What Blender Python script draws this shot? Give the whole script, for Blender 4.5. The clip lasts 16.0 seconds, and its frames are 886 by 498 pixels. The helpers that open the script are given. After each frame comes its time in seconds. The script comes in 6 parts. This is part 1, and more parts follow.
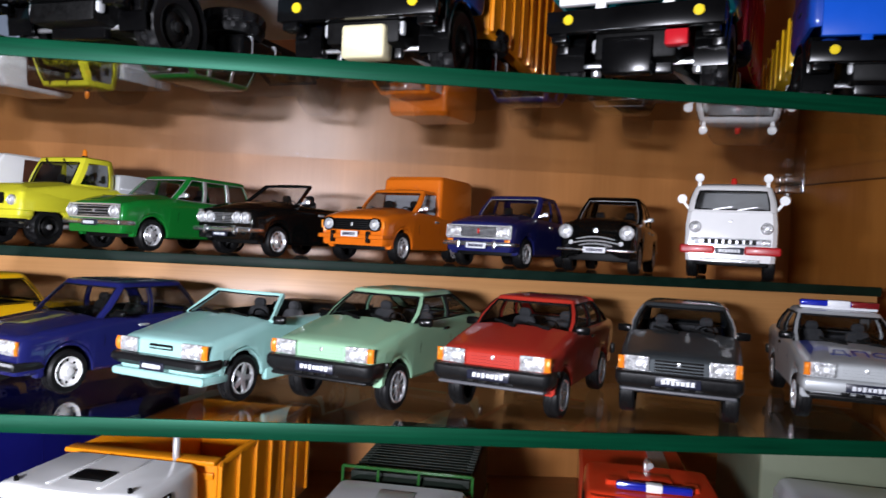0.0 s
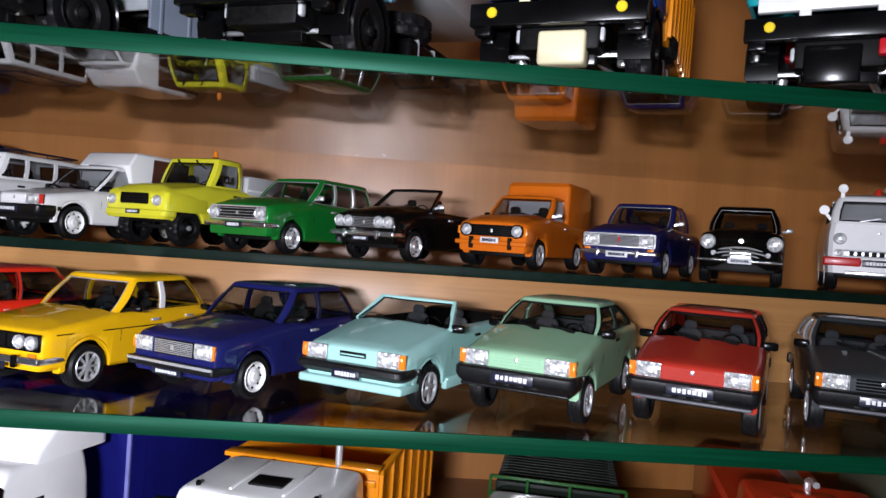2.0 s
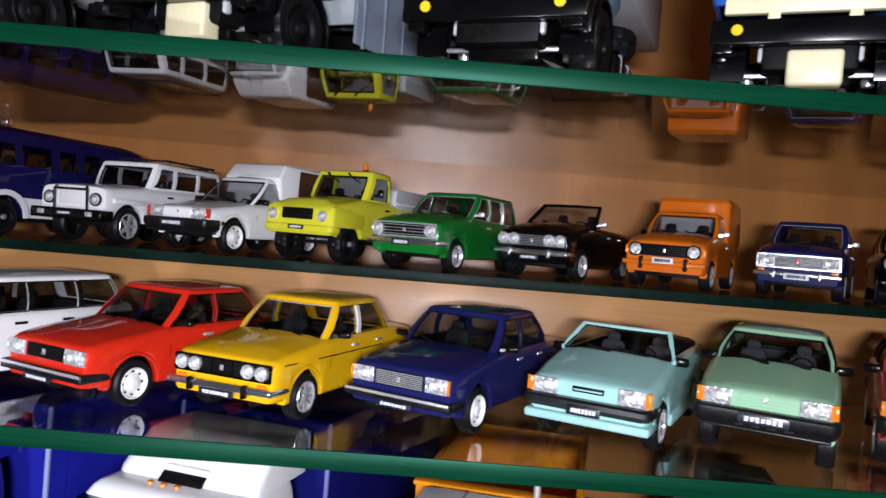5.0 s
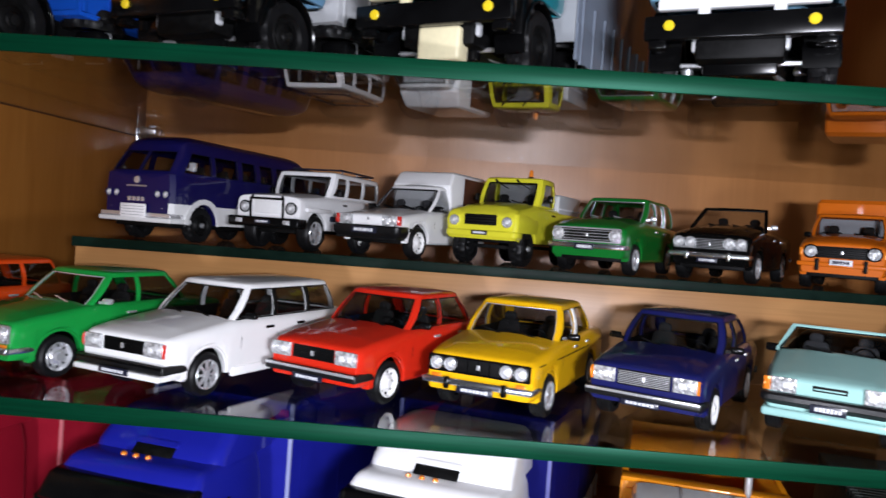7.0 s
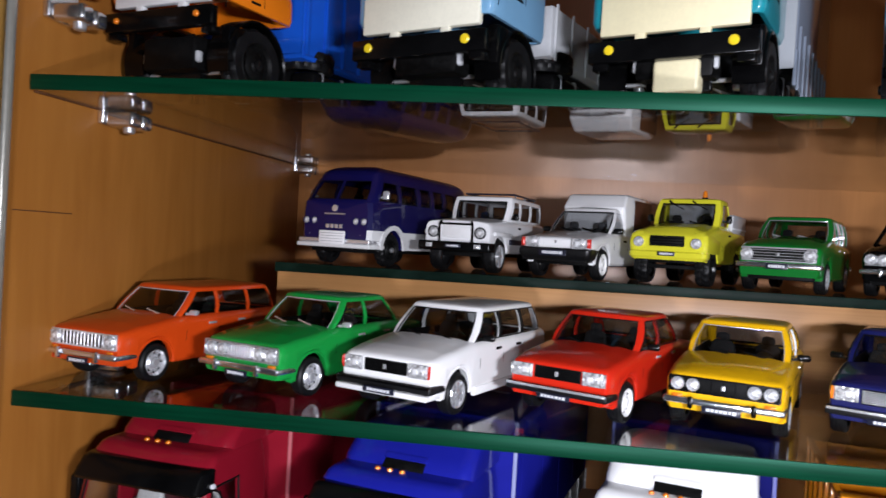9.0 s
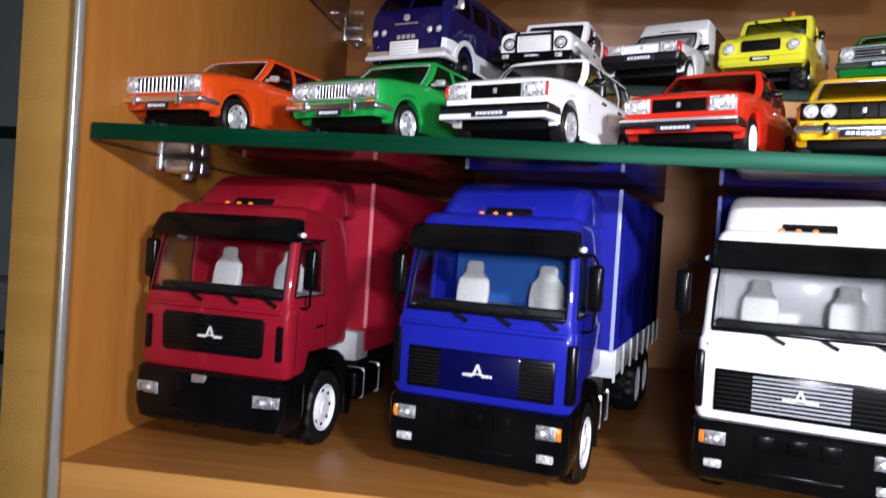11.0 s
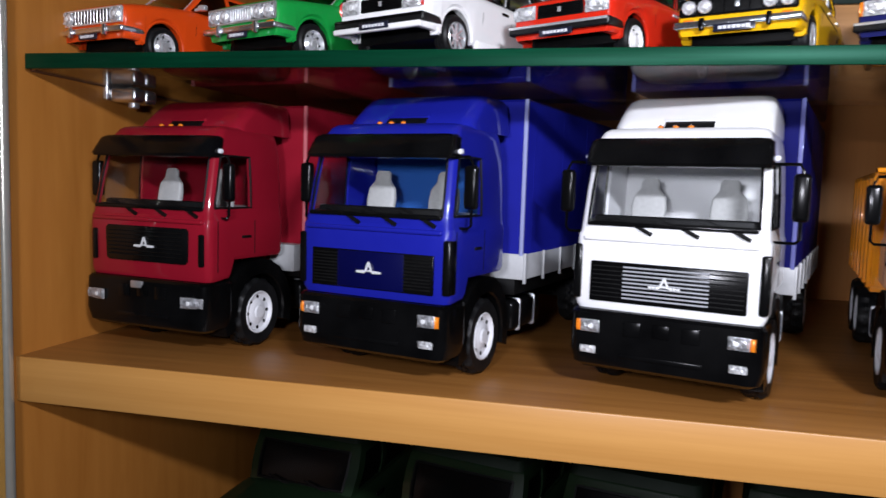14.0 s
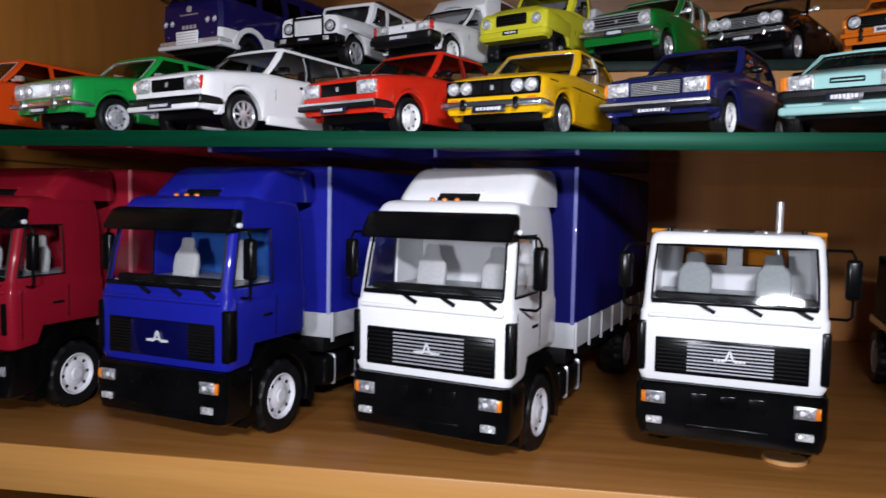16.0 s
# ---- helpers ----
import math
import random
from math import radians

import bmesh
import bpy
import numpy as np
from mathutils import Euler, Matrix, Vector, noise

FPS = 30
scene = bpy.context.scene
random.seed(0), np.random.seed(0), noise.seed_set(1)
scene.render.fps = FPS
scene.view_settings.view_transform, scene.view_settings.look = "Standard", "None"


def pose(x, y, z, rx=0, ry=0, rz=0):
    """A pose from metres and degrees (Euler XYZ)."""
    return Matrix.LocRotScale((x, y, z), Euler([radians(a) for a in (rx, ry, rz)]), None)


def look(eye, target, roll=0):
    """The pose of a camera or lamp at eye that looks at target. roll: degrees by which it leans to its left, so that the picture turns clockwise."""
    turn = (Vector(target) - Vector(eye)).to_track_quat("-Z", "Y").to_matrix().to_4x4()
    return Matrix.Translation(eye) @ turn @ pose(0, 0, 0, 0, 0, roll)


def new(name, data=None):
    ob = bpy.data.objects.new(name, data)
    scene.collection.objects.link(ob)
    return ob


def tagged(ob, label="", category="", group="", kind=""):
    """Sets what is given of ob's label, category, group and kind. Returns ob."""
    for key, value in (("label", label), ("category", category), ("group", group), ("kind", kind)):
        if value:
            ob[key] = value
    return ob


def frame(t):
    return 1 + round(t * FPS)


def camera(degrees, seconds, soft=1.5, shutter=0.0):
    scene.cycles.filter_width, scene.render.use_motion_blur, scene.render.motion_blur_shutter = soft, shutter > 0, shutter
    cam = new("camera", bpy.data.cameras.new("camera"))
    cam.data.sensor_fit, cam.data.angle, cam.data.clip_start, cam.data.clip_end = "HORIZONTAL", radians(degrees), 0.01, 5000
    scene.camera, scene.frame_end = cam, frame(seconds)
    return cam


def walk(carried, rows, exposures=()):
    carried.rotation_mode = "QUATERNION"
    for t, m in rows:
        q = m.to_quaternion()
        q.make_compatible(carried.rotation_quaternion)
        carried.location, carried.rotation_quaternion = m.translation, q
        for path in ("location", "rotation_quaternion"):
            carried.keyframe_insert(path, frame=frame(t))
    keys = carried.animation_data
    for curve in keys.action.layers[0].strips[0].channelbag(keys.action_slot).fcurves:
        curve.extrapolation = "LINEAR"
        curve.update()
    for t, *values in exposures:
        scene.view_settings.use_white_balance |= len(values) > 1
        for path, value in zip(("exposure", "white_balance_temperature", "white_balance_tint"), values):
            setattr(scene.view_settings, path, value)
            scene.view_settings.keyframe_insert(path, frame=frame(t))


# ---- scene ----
cam = camera(63.1, 16.0, 1.5, 0.5)
METRES, EYE, TILT, LEAN, TURN = 0.49, 1.4, 0.0, 0.0, -4.5
ROWS = [
    (0.0, 0.0, 0.0, 0.0, 0.03, -0.52, -2.92),
    (0.5, -0.0336, 0.0033, -0.0087, 0.6, -0.66, -2.76),
    (1.0, -0.0721, 0.0014, -0.0113, 1.6, -0.61, -2.9),
    (1.5, -0.0934, 0.008, -0.0043, 1.89, -0.61, -3.53),
    (2.0, -0.1097, 0.0071, -0.0012, 1.76, -0.53, -3.92),
    (2.5, -0.1224, 0.0139, -0.0008, 1.71, -0.86, -4.06),
    (3.0, -0.1483, 0.0213, 0.0025, 2.08, -0.88, -4.1),
    (5.5, -0.2651, 0.0215, 0.0089, 4.35, -0.95, -4.54),
    (6.0, -0.2969, 0.0145, 0.0026, 4.98, -1.5, -4.32),
    (6.5, -0.3348, 0.0001, 0.006, 5.76, -1.49, -4.17),
    (7.0, -0.3653, -0.0146, 0.0056, 6.94, -1.32, -4.12),
    (7.5, -0.397, -0.0269, 0.0108, 8.17, -0.78, -4.06),
    (8.0, -0.4242, -0.0348, 0.0188, 9.66, -0.44, -3.94),
    (8.5, -0.4517, -0.0433, 0.0162, 11.4, -0.78, -3.51),
    (9.0, -0.4793, -0.0571, 0.0056, 11.86, -0.45, -3.32),
    (9.5, -0.51, -0.0649, -0.0202, 12.08, 0.07, -2.85),
    (10.0, -0.5247, -0.0495, -0.0889, 11.45, 0.77, -3.74),
    (12.5, -0.5551, -0.0331, -0.1959, 14.7, -3.72, -2.94),
    (13.0, -0.5262, -0.031, -0.1942, 15.87, -3.96, -2.87),
    (13.5, -0.4712, -0.0343, -0.1931, 17.07, -4.48, -2.31),
    (14.0, -0.4262, -0.0408, -0.1948, 17.22, -4.97, -1.83),
    (14.5, -0.4001, -0.048, -0.1885, 16.92, -4.85, -1.22),
    (15.0, -0.364, -0.0499, -0.1753, 15.68, -3.99, -1.07),
    (15.5, -0.3335, -0.045, -0.1652, 14.64, -3.57, -0.96),
    (16.0, -0.3086, -0.0355, -0.1572, 13.59, -3.42, -1.13),
]
walk(cam, [(t, pose(0, 0, EYE, TILT, LEAN, TURN) @ pose(METRES * x, METRES * y, METRES * z, 90 + pitch, roll, yaw)) for t, x, y, z, yaw, pitch, roll in ROWS],
     [(0.0, 0.14), (1.5, -0.12), (5.5, -0.38), (9.0, -0.38), (10.0, -0.12), (12.5, 0.08), (13.0, -0.1), (14.0, -0.46), (14.5, -0.56), (16.0, -0.75)])
# world, lights
world = bpy.data.worlds.new("room_air")
scene.world = world
world.use_nodes = True
wbg = world.node_tree.nodes["Background"]
wbg.inputs[0].default_value = (0.55, 0.62, 0.75, 1)
wbg.inputs[1].default_value = 0.003


def area_lamp(name, at, to, power, sx, sy, colour=(1, 1, 1)):
    data = bpy.data.lights.new(name, "AREA")
    data.shape, data.size, data.size_y = "ELLIPSE", sx, sy
    data.energy, data.color = power, colour
    ob = new(name, data)
    ob.matrix_world = look(at, to)
    return ob


# the hand lamp that lights the cabinet, fixed midway on the high stretch of its way, and two added lamps: a low second
# one for the low stretch, on throughout, and a dim fill for the room
area_lamp("hand_lamp", (-0.115, -0.10, 1.409), (-0.10, 0.5, 1.37), 2.06, 0.06, 0.016, (0.97, 0.985, 1.115))
area_lamp("low_fill_lamp", (-0.250, -0.055, 1.328), (-0.18, 0.5, 1.27), 0.63, 0.034, 0.022, (0.97, 0.985, 1.115))
# weak fill added from above; no ceiling light is known here
area_lamp("room_fill", (0.3, -1.2, 2.55), (0.3, -1.1, 0), 0.9, 0.5, 0.5, (0.85, 0.92, 1.0))

# ---- materials ----
MM = 0.001


def nodes_of(name):
    m = bpy.data.materials.new(name)
    m.use_nodes = True
    nt = m.node_tree
    return m, nt, nt.nodes["Principled BSDF"]


def link(nt, a, b):
    nt.links.new(a, b)


def tex_noise(nt, scale, detail=4, rough=0.55, stretch=None):
    tc = nt.nodes.new("ShaderNodeTexCoord")
    n = nt.nodes.new("ShaderNodeTexNoise")
    n.inputs["Scale"].default_value, n.inputs["Detail"].default_value = scale, detail
    n.inputs["Roughness"].default_value = rough
    if stretch:
        mp = nt.nodes.new("ShaderNodeMapping")
        mp.inputs["Scale"].default_value = stretch
        link(nt, tc.outputs["Object"], mp.inputs["Vector"])
        link(nt, mp.outputs[0], n.inputs["Vector"])
    else:
        link(nt, tc.outputs["Object"], n.inputs["Vector"])
    return n


def mixed(nt, fac, a, b):
    r = nt.nodes.new("ShaderNodeValToRGB")
    r.color_ramp.elements[0].position, r.color_ramp.elements[1].position = 0.36, 0.66
    r.color_ramp.elements[0].color, r.color_ramp.elements[1].color = (*a, 1), (*b, 1)
    link(nt, fac, r.inputs[0])
    return r.outputs[0]


def bump(nt, p, height, strength, dist):
    b = nt.nodes.new("ShaderNodeBump")
    b.inputs["Strength"].default_value, b.inputs["Distance"].default_value = strength, dist
    link(nt, height, b.inputs["Height"])
    link(nt, b.outputs[0], p.inputs["Normal"])


def plain(name, c, rough=0.5, metal=0.0, coat=0.0, var=0.12, grain=900, relief=0.0, spec=0.5):
    """A solid material with faint unevenness, fine dust and relief."""
    m, nt, p = nodes_of(name)
    n = tex_noise(nt, grain, 5)
    n2 = tex_noise(nt, grain * 0.12, 3)
    mx = nt.nodes.new("ShaderNodeMath")
    mx.operation = "MULTIPLY_ADD"
    link(nt, n.outputs[0], mx.inputs[0])
    mx.inputs[1].default_value = 0.5
    hf = nt.nodes.new("ShaderNodeMath")
    hf.operation = "MULTIPLY"
    hf.inputs[1].default_value = 0.5
    link(nt, n2.outputs[0], hf.inputs[0])
    link(nt, hf.outputs[0], mx.inputs[2])
    lo = tuple(v * (1 - var) for v in c)
    hi = tuple(min(1, v * (1 + var) + 0.01 * var) for v in c)
    link(nt, mixed(nt, mx.outputs[0], lo, hi), p.inputs["Base Color"])
    rr = nt.nodes.new("ShaderNodeMapRange")
    rr.inputs["To Min"].default_value, rr.inputs["To Max"].default_value = rough * 0.8, min(1, rough * 1.2)
    link(nt, n.outputs[0], rr.inputs["Value"])
    link(nt, rr.outputs[0], p.inputs["Roughness"])
    p.inputs["Metallic"].default_value = metal
    p.inputs["Coat Weight"].default_value = coat
    p.inputs["Coat Roughness"].default_value = 0.04
    p.inputs["Specular IOR Level"].default_value = spec
    if relief:
        bump(nt, p, n.outputs[0], relief, 0.0002)
    return m


def wood(name, dark, light, stretch, rough=0.42, streak=60, coat=0.0, spec=0.5, warp=0.0):
    m, nt, p = nodes_of(name)
    g = tex_noise(nt, streak, 8, 0.6, stretch=stretch)
    big = tex_noise(nt, streak * 0.12, 3, 0.5, stretch=stretch)
    g.inputs["Distortion"].default_value = big.inputs["Distortion"].default_value = warp
    fine = tex_noise(nt, streak * 9, 3, 0.5, stretch=tuple(v if v > 0.5 else v * 0.6 for v in stretch))
    a = nt.nodes.new("ShaderNodeMath")
    a.operation = "MULTIPLY_ADD"
    link(nt, g.outputs[0], a.inputs[0])
    a.inputs[1].default_value = 0.45
    b = nt.nodes.new("ShaderNodeMath")
    b.operation = "MULTIPLY_ADD"
    link(nt, big.outputs[0], b.inputs[0])
    b.inputs[1].default_value = 0.4
    c = nt.nodes.new("ShaderNodeMath")
    c.operation = "MULTIPLY"
    c.inputs[1].default_value = 0.15
    link(nt, fine.outputs[0], c.inputs[0])
    link(nt, c.outputs[0], b.inputs[2])
    link(nt, b.outputs[0], a.inputs[2])
    link(nt, mixed(nt, a.outputs[0], dark, light), p.inputs["Base Color"])
    p.inputs["Roughness"].default_value = rough
    p.inputs["Coat Weight"].default_value = coat
    p.inputs["Coat Roughness"].default_value = 0.31
    p.inputs["Specular IOR Level"].default_value = spec
    bump(nt, p, a.outputs[0], 0.25, 0.0003)
    link(nt, p.inputs["Normal"].links[0].from_socket, p.inputs["Coat Normal"])
    return m


def clear_glass(name, tint, gloss_rough=0.02, ior=1.5):
    """Thin clear glass: lets light through, mirrors by Fresnel."""
    m, nt, p = nodes_of(name)
    nt.nodes.remove(p)
    out = nt.nodes["Material Output"]
    tr = nt.nodes.new("ShaderNodeBsdfTransparent")
    tr.inputs[0].default_value = (*tint, 1)
    gl = nt.nodes.new("ShaderNodeBsdfGlossy")
    gl.inputs["Color"].default_value = (1, 1, 1, 1)
    gl.inputs["Roughness"].default_value = gloss_rough
    lw = nt.nodes.new("ShaderNodeLayerWeight")
    lw.inputs[0].default_value = 0.5
    pw = nt.nodes.new("ShaderNodeMath")
    pw.operation = "POWER"
    pw.inputs[1].default_value = 4.8
    link(nt, lw.outputs["Facing"], pw.inputs[0])
    fr = nt.nodes.new("ShaderNodeMath")
    fr.operation = "MULTIPLY_ADD"
    fr.inputs[1].default_value, fr.inputs[2].default_value = 0.95, ((ior - 1) / (ior + 1)) ** 2
    link(nt, pw.outputs[0], fr.inputs[0])
    mx = nt.nodes.new("ShaderNodeMixShader")
    link(nt, fr.outputs[0], mx.inputs[0])
    link(nt, tr.outputs[0], mx.inputs[1])
    link(nt, gl.outputs[0], mx.inputs[2])
    link(nt, mx.outputs[0], out.inputs[0])
    return m


def lens_mat(name, c):
    """Moulded clear plastic over a bright reflector, in cells; its glints and dull reflections are mottled into the
    colour.
    """
    m, nt, p = nodes_of(name)
    tc = nt.nodes.new("ShaderNodeTexCoord")
    v = nt.nodes.new("ShaderNodeTexVoronoi")
    v.inputs["Scale"].default_value = 900
    link(nt, tc.outputs["Object"], v.inputs["Vector"])
    n = tex_noise(nt, 520, 3, 0.6)
    link(nt, mixed(nt, n.outputs[0], tuple(q * 0.34 for q in c), c), p.inputs["Base Color"])
    p.inputs["Metallic"].default_value = 0.3
    p.inputs["Roughness"].default_value = 0.16
    p.inputs["Coat Weight"].default_value = 1.0
    p.inputs["Coat Roughness"].default_value = 0.03
    bump(nt, p, v.outputs["Distance"], 1.0, 0.0005)
    return m


def paint(c, rough=0.38, metal=0.0, coat=0.75):
    if max(c) < 0.004:
        coat, rough = 0.0, 0.12
    key = "paint_%02x%02x%02x_%d" % (int(c[0] * 255), int(c[1] * 255), int(c[2] * 255), int(metal * 10))
    if key not in bpy.data.materials:
        plain(key, c, rough, metal, coat, var=0.03, grain=160, spec=0.1 if coat else 0.3)
    return bpy.data.materials[key]


M_BACK = wood("back_panel_beech", (0.45, 0.178, 0.044), (0.56, 0.240, 0.070), (1, 1, 0.045), 0.44, 80, 0.7, 0.3, 0.6)
M_SIDE = wood("side_panel_beech", (0.33, 0.122, 0.021), (0.44, 0.180, 0.036), (1, 1, 0.16), 0.4, 28, 0.0, 0.2, 2.6)
M_BOARD = wood("shelf_board_beech", (0.20, 0.074, 0.014), (0.38, 0.165, 0.040), (0.05, 1, 1), 0.38, 150)
M_EDGE = wood("board_edge_beech", (0.46, 0.205, 0.046), (0.60, 0.30, 0.082), (0.04, 1, 1), 0.4, 130)
M_RISER = wood("riser_beech", (0.42, 0.20, 0.068), (0.63, 0.34, 0.128), (0.035, 1, 1), 0.42, 110, 0.22, 0.35)
M_GLASS = clear_glass("shelf_glass", (0.93, 0.96, 0.94), 0.004, 1.52)
M_PANE = clear_glass("door_glass", (0.93, 0.96, 0.95), 0.01, 1.5)
M_CARGLASS = clear_glass("toy_glazing", (0.55, 0.56, 0.57), 0.03, 1.5)
M_CABGLASS = clear_glass("truck_glazing", (0.95, 0.96, 0.97), 0.04, 1.5)


def edge_glass():
    m, nt, p = nodes_of("green_glass_edge")
    n = tex_noise(nt, 22, 4, 0.6, stretch=(0.8, 1, 6))
    s = tex_noise(nt, 240, 3, 0.5, stretch=(0.12, 1, 5))
    a = nt.nodes.new("ShaderNodeMath")
    a.operation = "MULTIPLY_ADD"
    link(nt, s.outputs[0], a.inputs[0])
    a.inputs[1].default_value = 0.4
    h = nt.nodes.new("ShaderNodeMath")
    h.operation = "MULTIPLY"
    h.inputs[1].default_value = 0.6
    link(nt, n.outputs[0], h.inputs[0])
    link(nt, h.outputs[0], a.inputs[2])
    link(nt, mixed(nt, a.outputs[0], (0.0007, 0.021, 0.009), (0.0011, 0.042, 0.018)), p.inputs["Base Color"])
    p.inputs["Roughness"].default_value = 0.42
    p.inputs["Specular IOR Level"].default_value = 0.26
    p.inputs["Specular Tint"].default_value = (0.30, 0.85, 0.62, 1)
    bump(nt, p, s.outputs[0], 0.03, 0.0003)
    return m


M_GEDGE = edge_glass()
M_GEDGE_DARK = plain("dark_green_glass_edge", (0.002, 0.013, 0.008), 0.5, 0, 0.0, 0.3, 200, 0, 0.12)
M_CHROME = plain("chrome", (0.90, 0.91, 0.93), 0.22, 0.72, 0.3, 0.04, 1400, 0.6)
M_BRIGHTBAR = plain("bumper_chrome", (0.86, 0.87, 0.89), 0.16, 0.96, 0.0, 0.04, 1400, 0.5)
M_CLIP = plain("worn_chrome", (0.72, 0.72, 0.73), 0.2, 0.95, 0.0, 0.06, 600, 0.1)
M_SEAMLINE = plain("brown_joint", (0.10, 0.035, 0.01), 0.6, 0, 0, 0.2, 300)
M_SLAT = plain("silver_plastic_slat", (0.40, 0.41, 0.44), 0.42, 0.25, 0, 0.1, 900, 0.1, 0.3)
M_STEEL = plain("brushed_steel", (0.66, 0.67, 0.69), 0.36, 0.8, 0, 0.1, 1400, 0.5)
M_BLACK = plain("black_plastic", (0.002, 0.002, 0.0022), 0.2, 0, 0.0, 0.3, 60, 0.0, 0.2)
M_MATT = plain("matt_black", (0.003, 0.003, 0.003), 0.5, 0, 0, 0.3, 900, 0.1, 0.12)
M_RUBBER = plain("tyre_rubber", (0.006, 0.006, 0.0065), 0.45, 0, 0, 0.3, 1500, 0.2, 0.2)
M_TRIM = plain("dark_interior", (0.006, 0.006, 0.006), 0.5, 0, 0, 0.25, 700, 0.2, 0.2)
M_SEAT = plain("dark_seat", (0.026, 0.025, 0.024), 0.7, 0, 0, 0.2, 900, 0.2, 0.2)
M_SEATMID = plain("mid_grey_seat", (0.10, 0.10, 0.105), 0.6, 0, 0, 0.2, 900, 0.2, 0.2)
M_SEATGREY = plain("grey_seat", (0.52, 0.52, 0.50), 0.65, 0, 0, 0.1, 900, 0.2)
M_LENS = lens_mat("headlight_lens", (0.96, 0.97, 0.98))
M_LAMPGLASS = lens_mat("dull_lamp_glass", (0.50, 0.51, 0.53))
M_BUMPER = plain("black_bumper_plastic", (0.006, 0.006, 0.0065), 0.34, 0, 0, 0.25, 900, 0.1, 0.4)
M_AMBER = plain("amber_lens", (0.85, 0.23, 0.015), 0.2, 0.1, 0.8, 0.1, 900)
M_REDLENS = plain("red_lens", (0.6, 0.03, 0.02), 0.2, 0.1, 0.8, 0.1, 900)
M_BLUELENS = plain("blue_beacon_lens", (0.01, 0.02, 0.35), 0.12, 0.1, 0.9, 0.2, 900)
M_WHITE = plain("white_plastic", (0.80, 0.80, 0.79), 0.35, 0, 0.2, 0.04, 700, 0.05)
M_CREAM = plain("cream_plastic", (0.80, 0.72, 0.46), 0.4, 0, 0.1, 0.05, 700, 0.05)
M_YFOG = plain("yellow_fog_lens", (0.82, 0.60, 0.02), 0.25, 0, 0.5, 0.06, 700)
M_GREY = plain("grey_plastic", (0.46, 0.47, 0.48), 0.4, 0, 0.1, 0.06, 700, 0.05)
M_PLATEW = plain("plate_white", (0.72, 0.73, 0.76), 0.4, 0, 0, 0.05, 900)
M_PLATEB = plain("plate_navy", (0.012, 0.014, 0.03), 0.3, 0, 0.2, 0.2, 900)
M_INK = plain("plate_ink", (0.03, 0.03, 0.06), 0.5, 0, 0, 0.2, 900)
M_SATIN = plain("satin_silver", (0.78, 0.79, 0.80), 0.45, 0.2, 0, 0.05, 900)
M_PLATEINK = plain("plate_pale_print", (0.70, 0.71, 0.74), 0.5, 0, 0, 0.1, 900)
M_WALLPAINT = plain("room_wall_paint", (0.35, 0.34, 0.33), 0.8, 0, 0, 0.08, 6, 0.1)
M_FLOORWOOD = wood("room_floor_laminate", (0.10, 0.06, 0.03), (0.18, 0.11, 0.06), (1, 0.06, 1), 0.4, 12)

# ---- mesh helpers (millimetres, nose towards -y) ----
CACHE = {}


def root(name, m, label, category, group="", kind=""):
    ob = new(name)
    ob.empty_display_size = 0.01
    ob.matrix_world = m
    return tagged(ob, label, category, group, kind)


def finish(bm, sharp=32):
    bmesh.ops.recalc_face_normals(bm, faces=bm.faces)
    lim = radians(sharp)
    for f in bm.faces:
        f.smooth = True
    for e in bm.edges:
        if len(e.link_faces) == 2 and e.calc_face_angle(0) > lim:
            e.smooth = False


def to_mesh(name, bm, mats, unit=MM, sharp=32):
    finish(bm, sharp)
    if unit != 1:
        bmesh.ops.scale(bm, vec=(unit,) * 3, verts=bm.verts)
    me = bpy.data.meshes.new(name)
    bm.to_mesh(me)
    bm.free()
    for m in (mats if isinstance(mats, (list, tuple)) else [mats]):
        me.materials.append(m)
    return me


def part(name, bm, material, parent, label="", at=None, unit=MM, sharp=32):
    me = bm if isinstance(bm, bpy.types.Mesh) else to_mesh(name, bm, material, unit, sharp)
    ob = new(name, me)
    ob.parent = parent
    if at is not None:
        ob.matrix_local = Matrix.Translation(Vector(at) * unit) if not isinstance(at, Matrix) else at
    if label:
        tagged(ob, label)
    return ob


def structure(name, bm, material, label, category, sharp=32):
    ob = new(name, to_mesh(name, bm, material, 1, sharp))
    return tagged(ob, label, category, kind="structure")


def add_box(bm, x0, x1, y0, y1, z0, z1, bev=0.0, mi=0, seg=2):
    g = bmesh.ops.create_cube(bm, size=1)
    vs = g["verts"]
    for v in vs:
        v.co = Vector(((x0 + x1) / 2 + v.co.x * (x1 - x0), (y0 + y1) / 2 + v.co.y * (y1 - y0), (z0 + z1) / 2 + v.co.z * (z1 - z0)))
    es = list({e for v in vs for e in v.link_edges})
    fs = {f for v in vs for f in v.link_faces}
    if bev > 0:
        r = bmesh.ops.bevel(bm, geom=es, offset=bev, segments=seg, profile=0.5, affect="EDGES")
        fs = set(r["faces"]) | {f for f in fs if f.is_valid}
    for f in fs:
        f.material_index = mi
    return bm


def box(x0, x1, y0, y1, z0, z1, bev=0.0, seg=2):
    return add_box(bmesh.new(), x0, x1, y0, y1, z0, z1, bev, 0, seg)


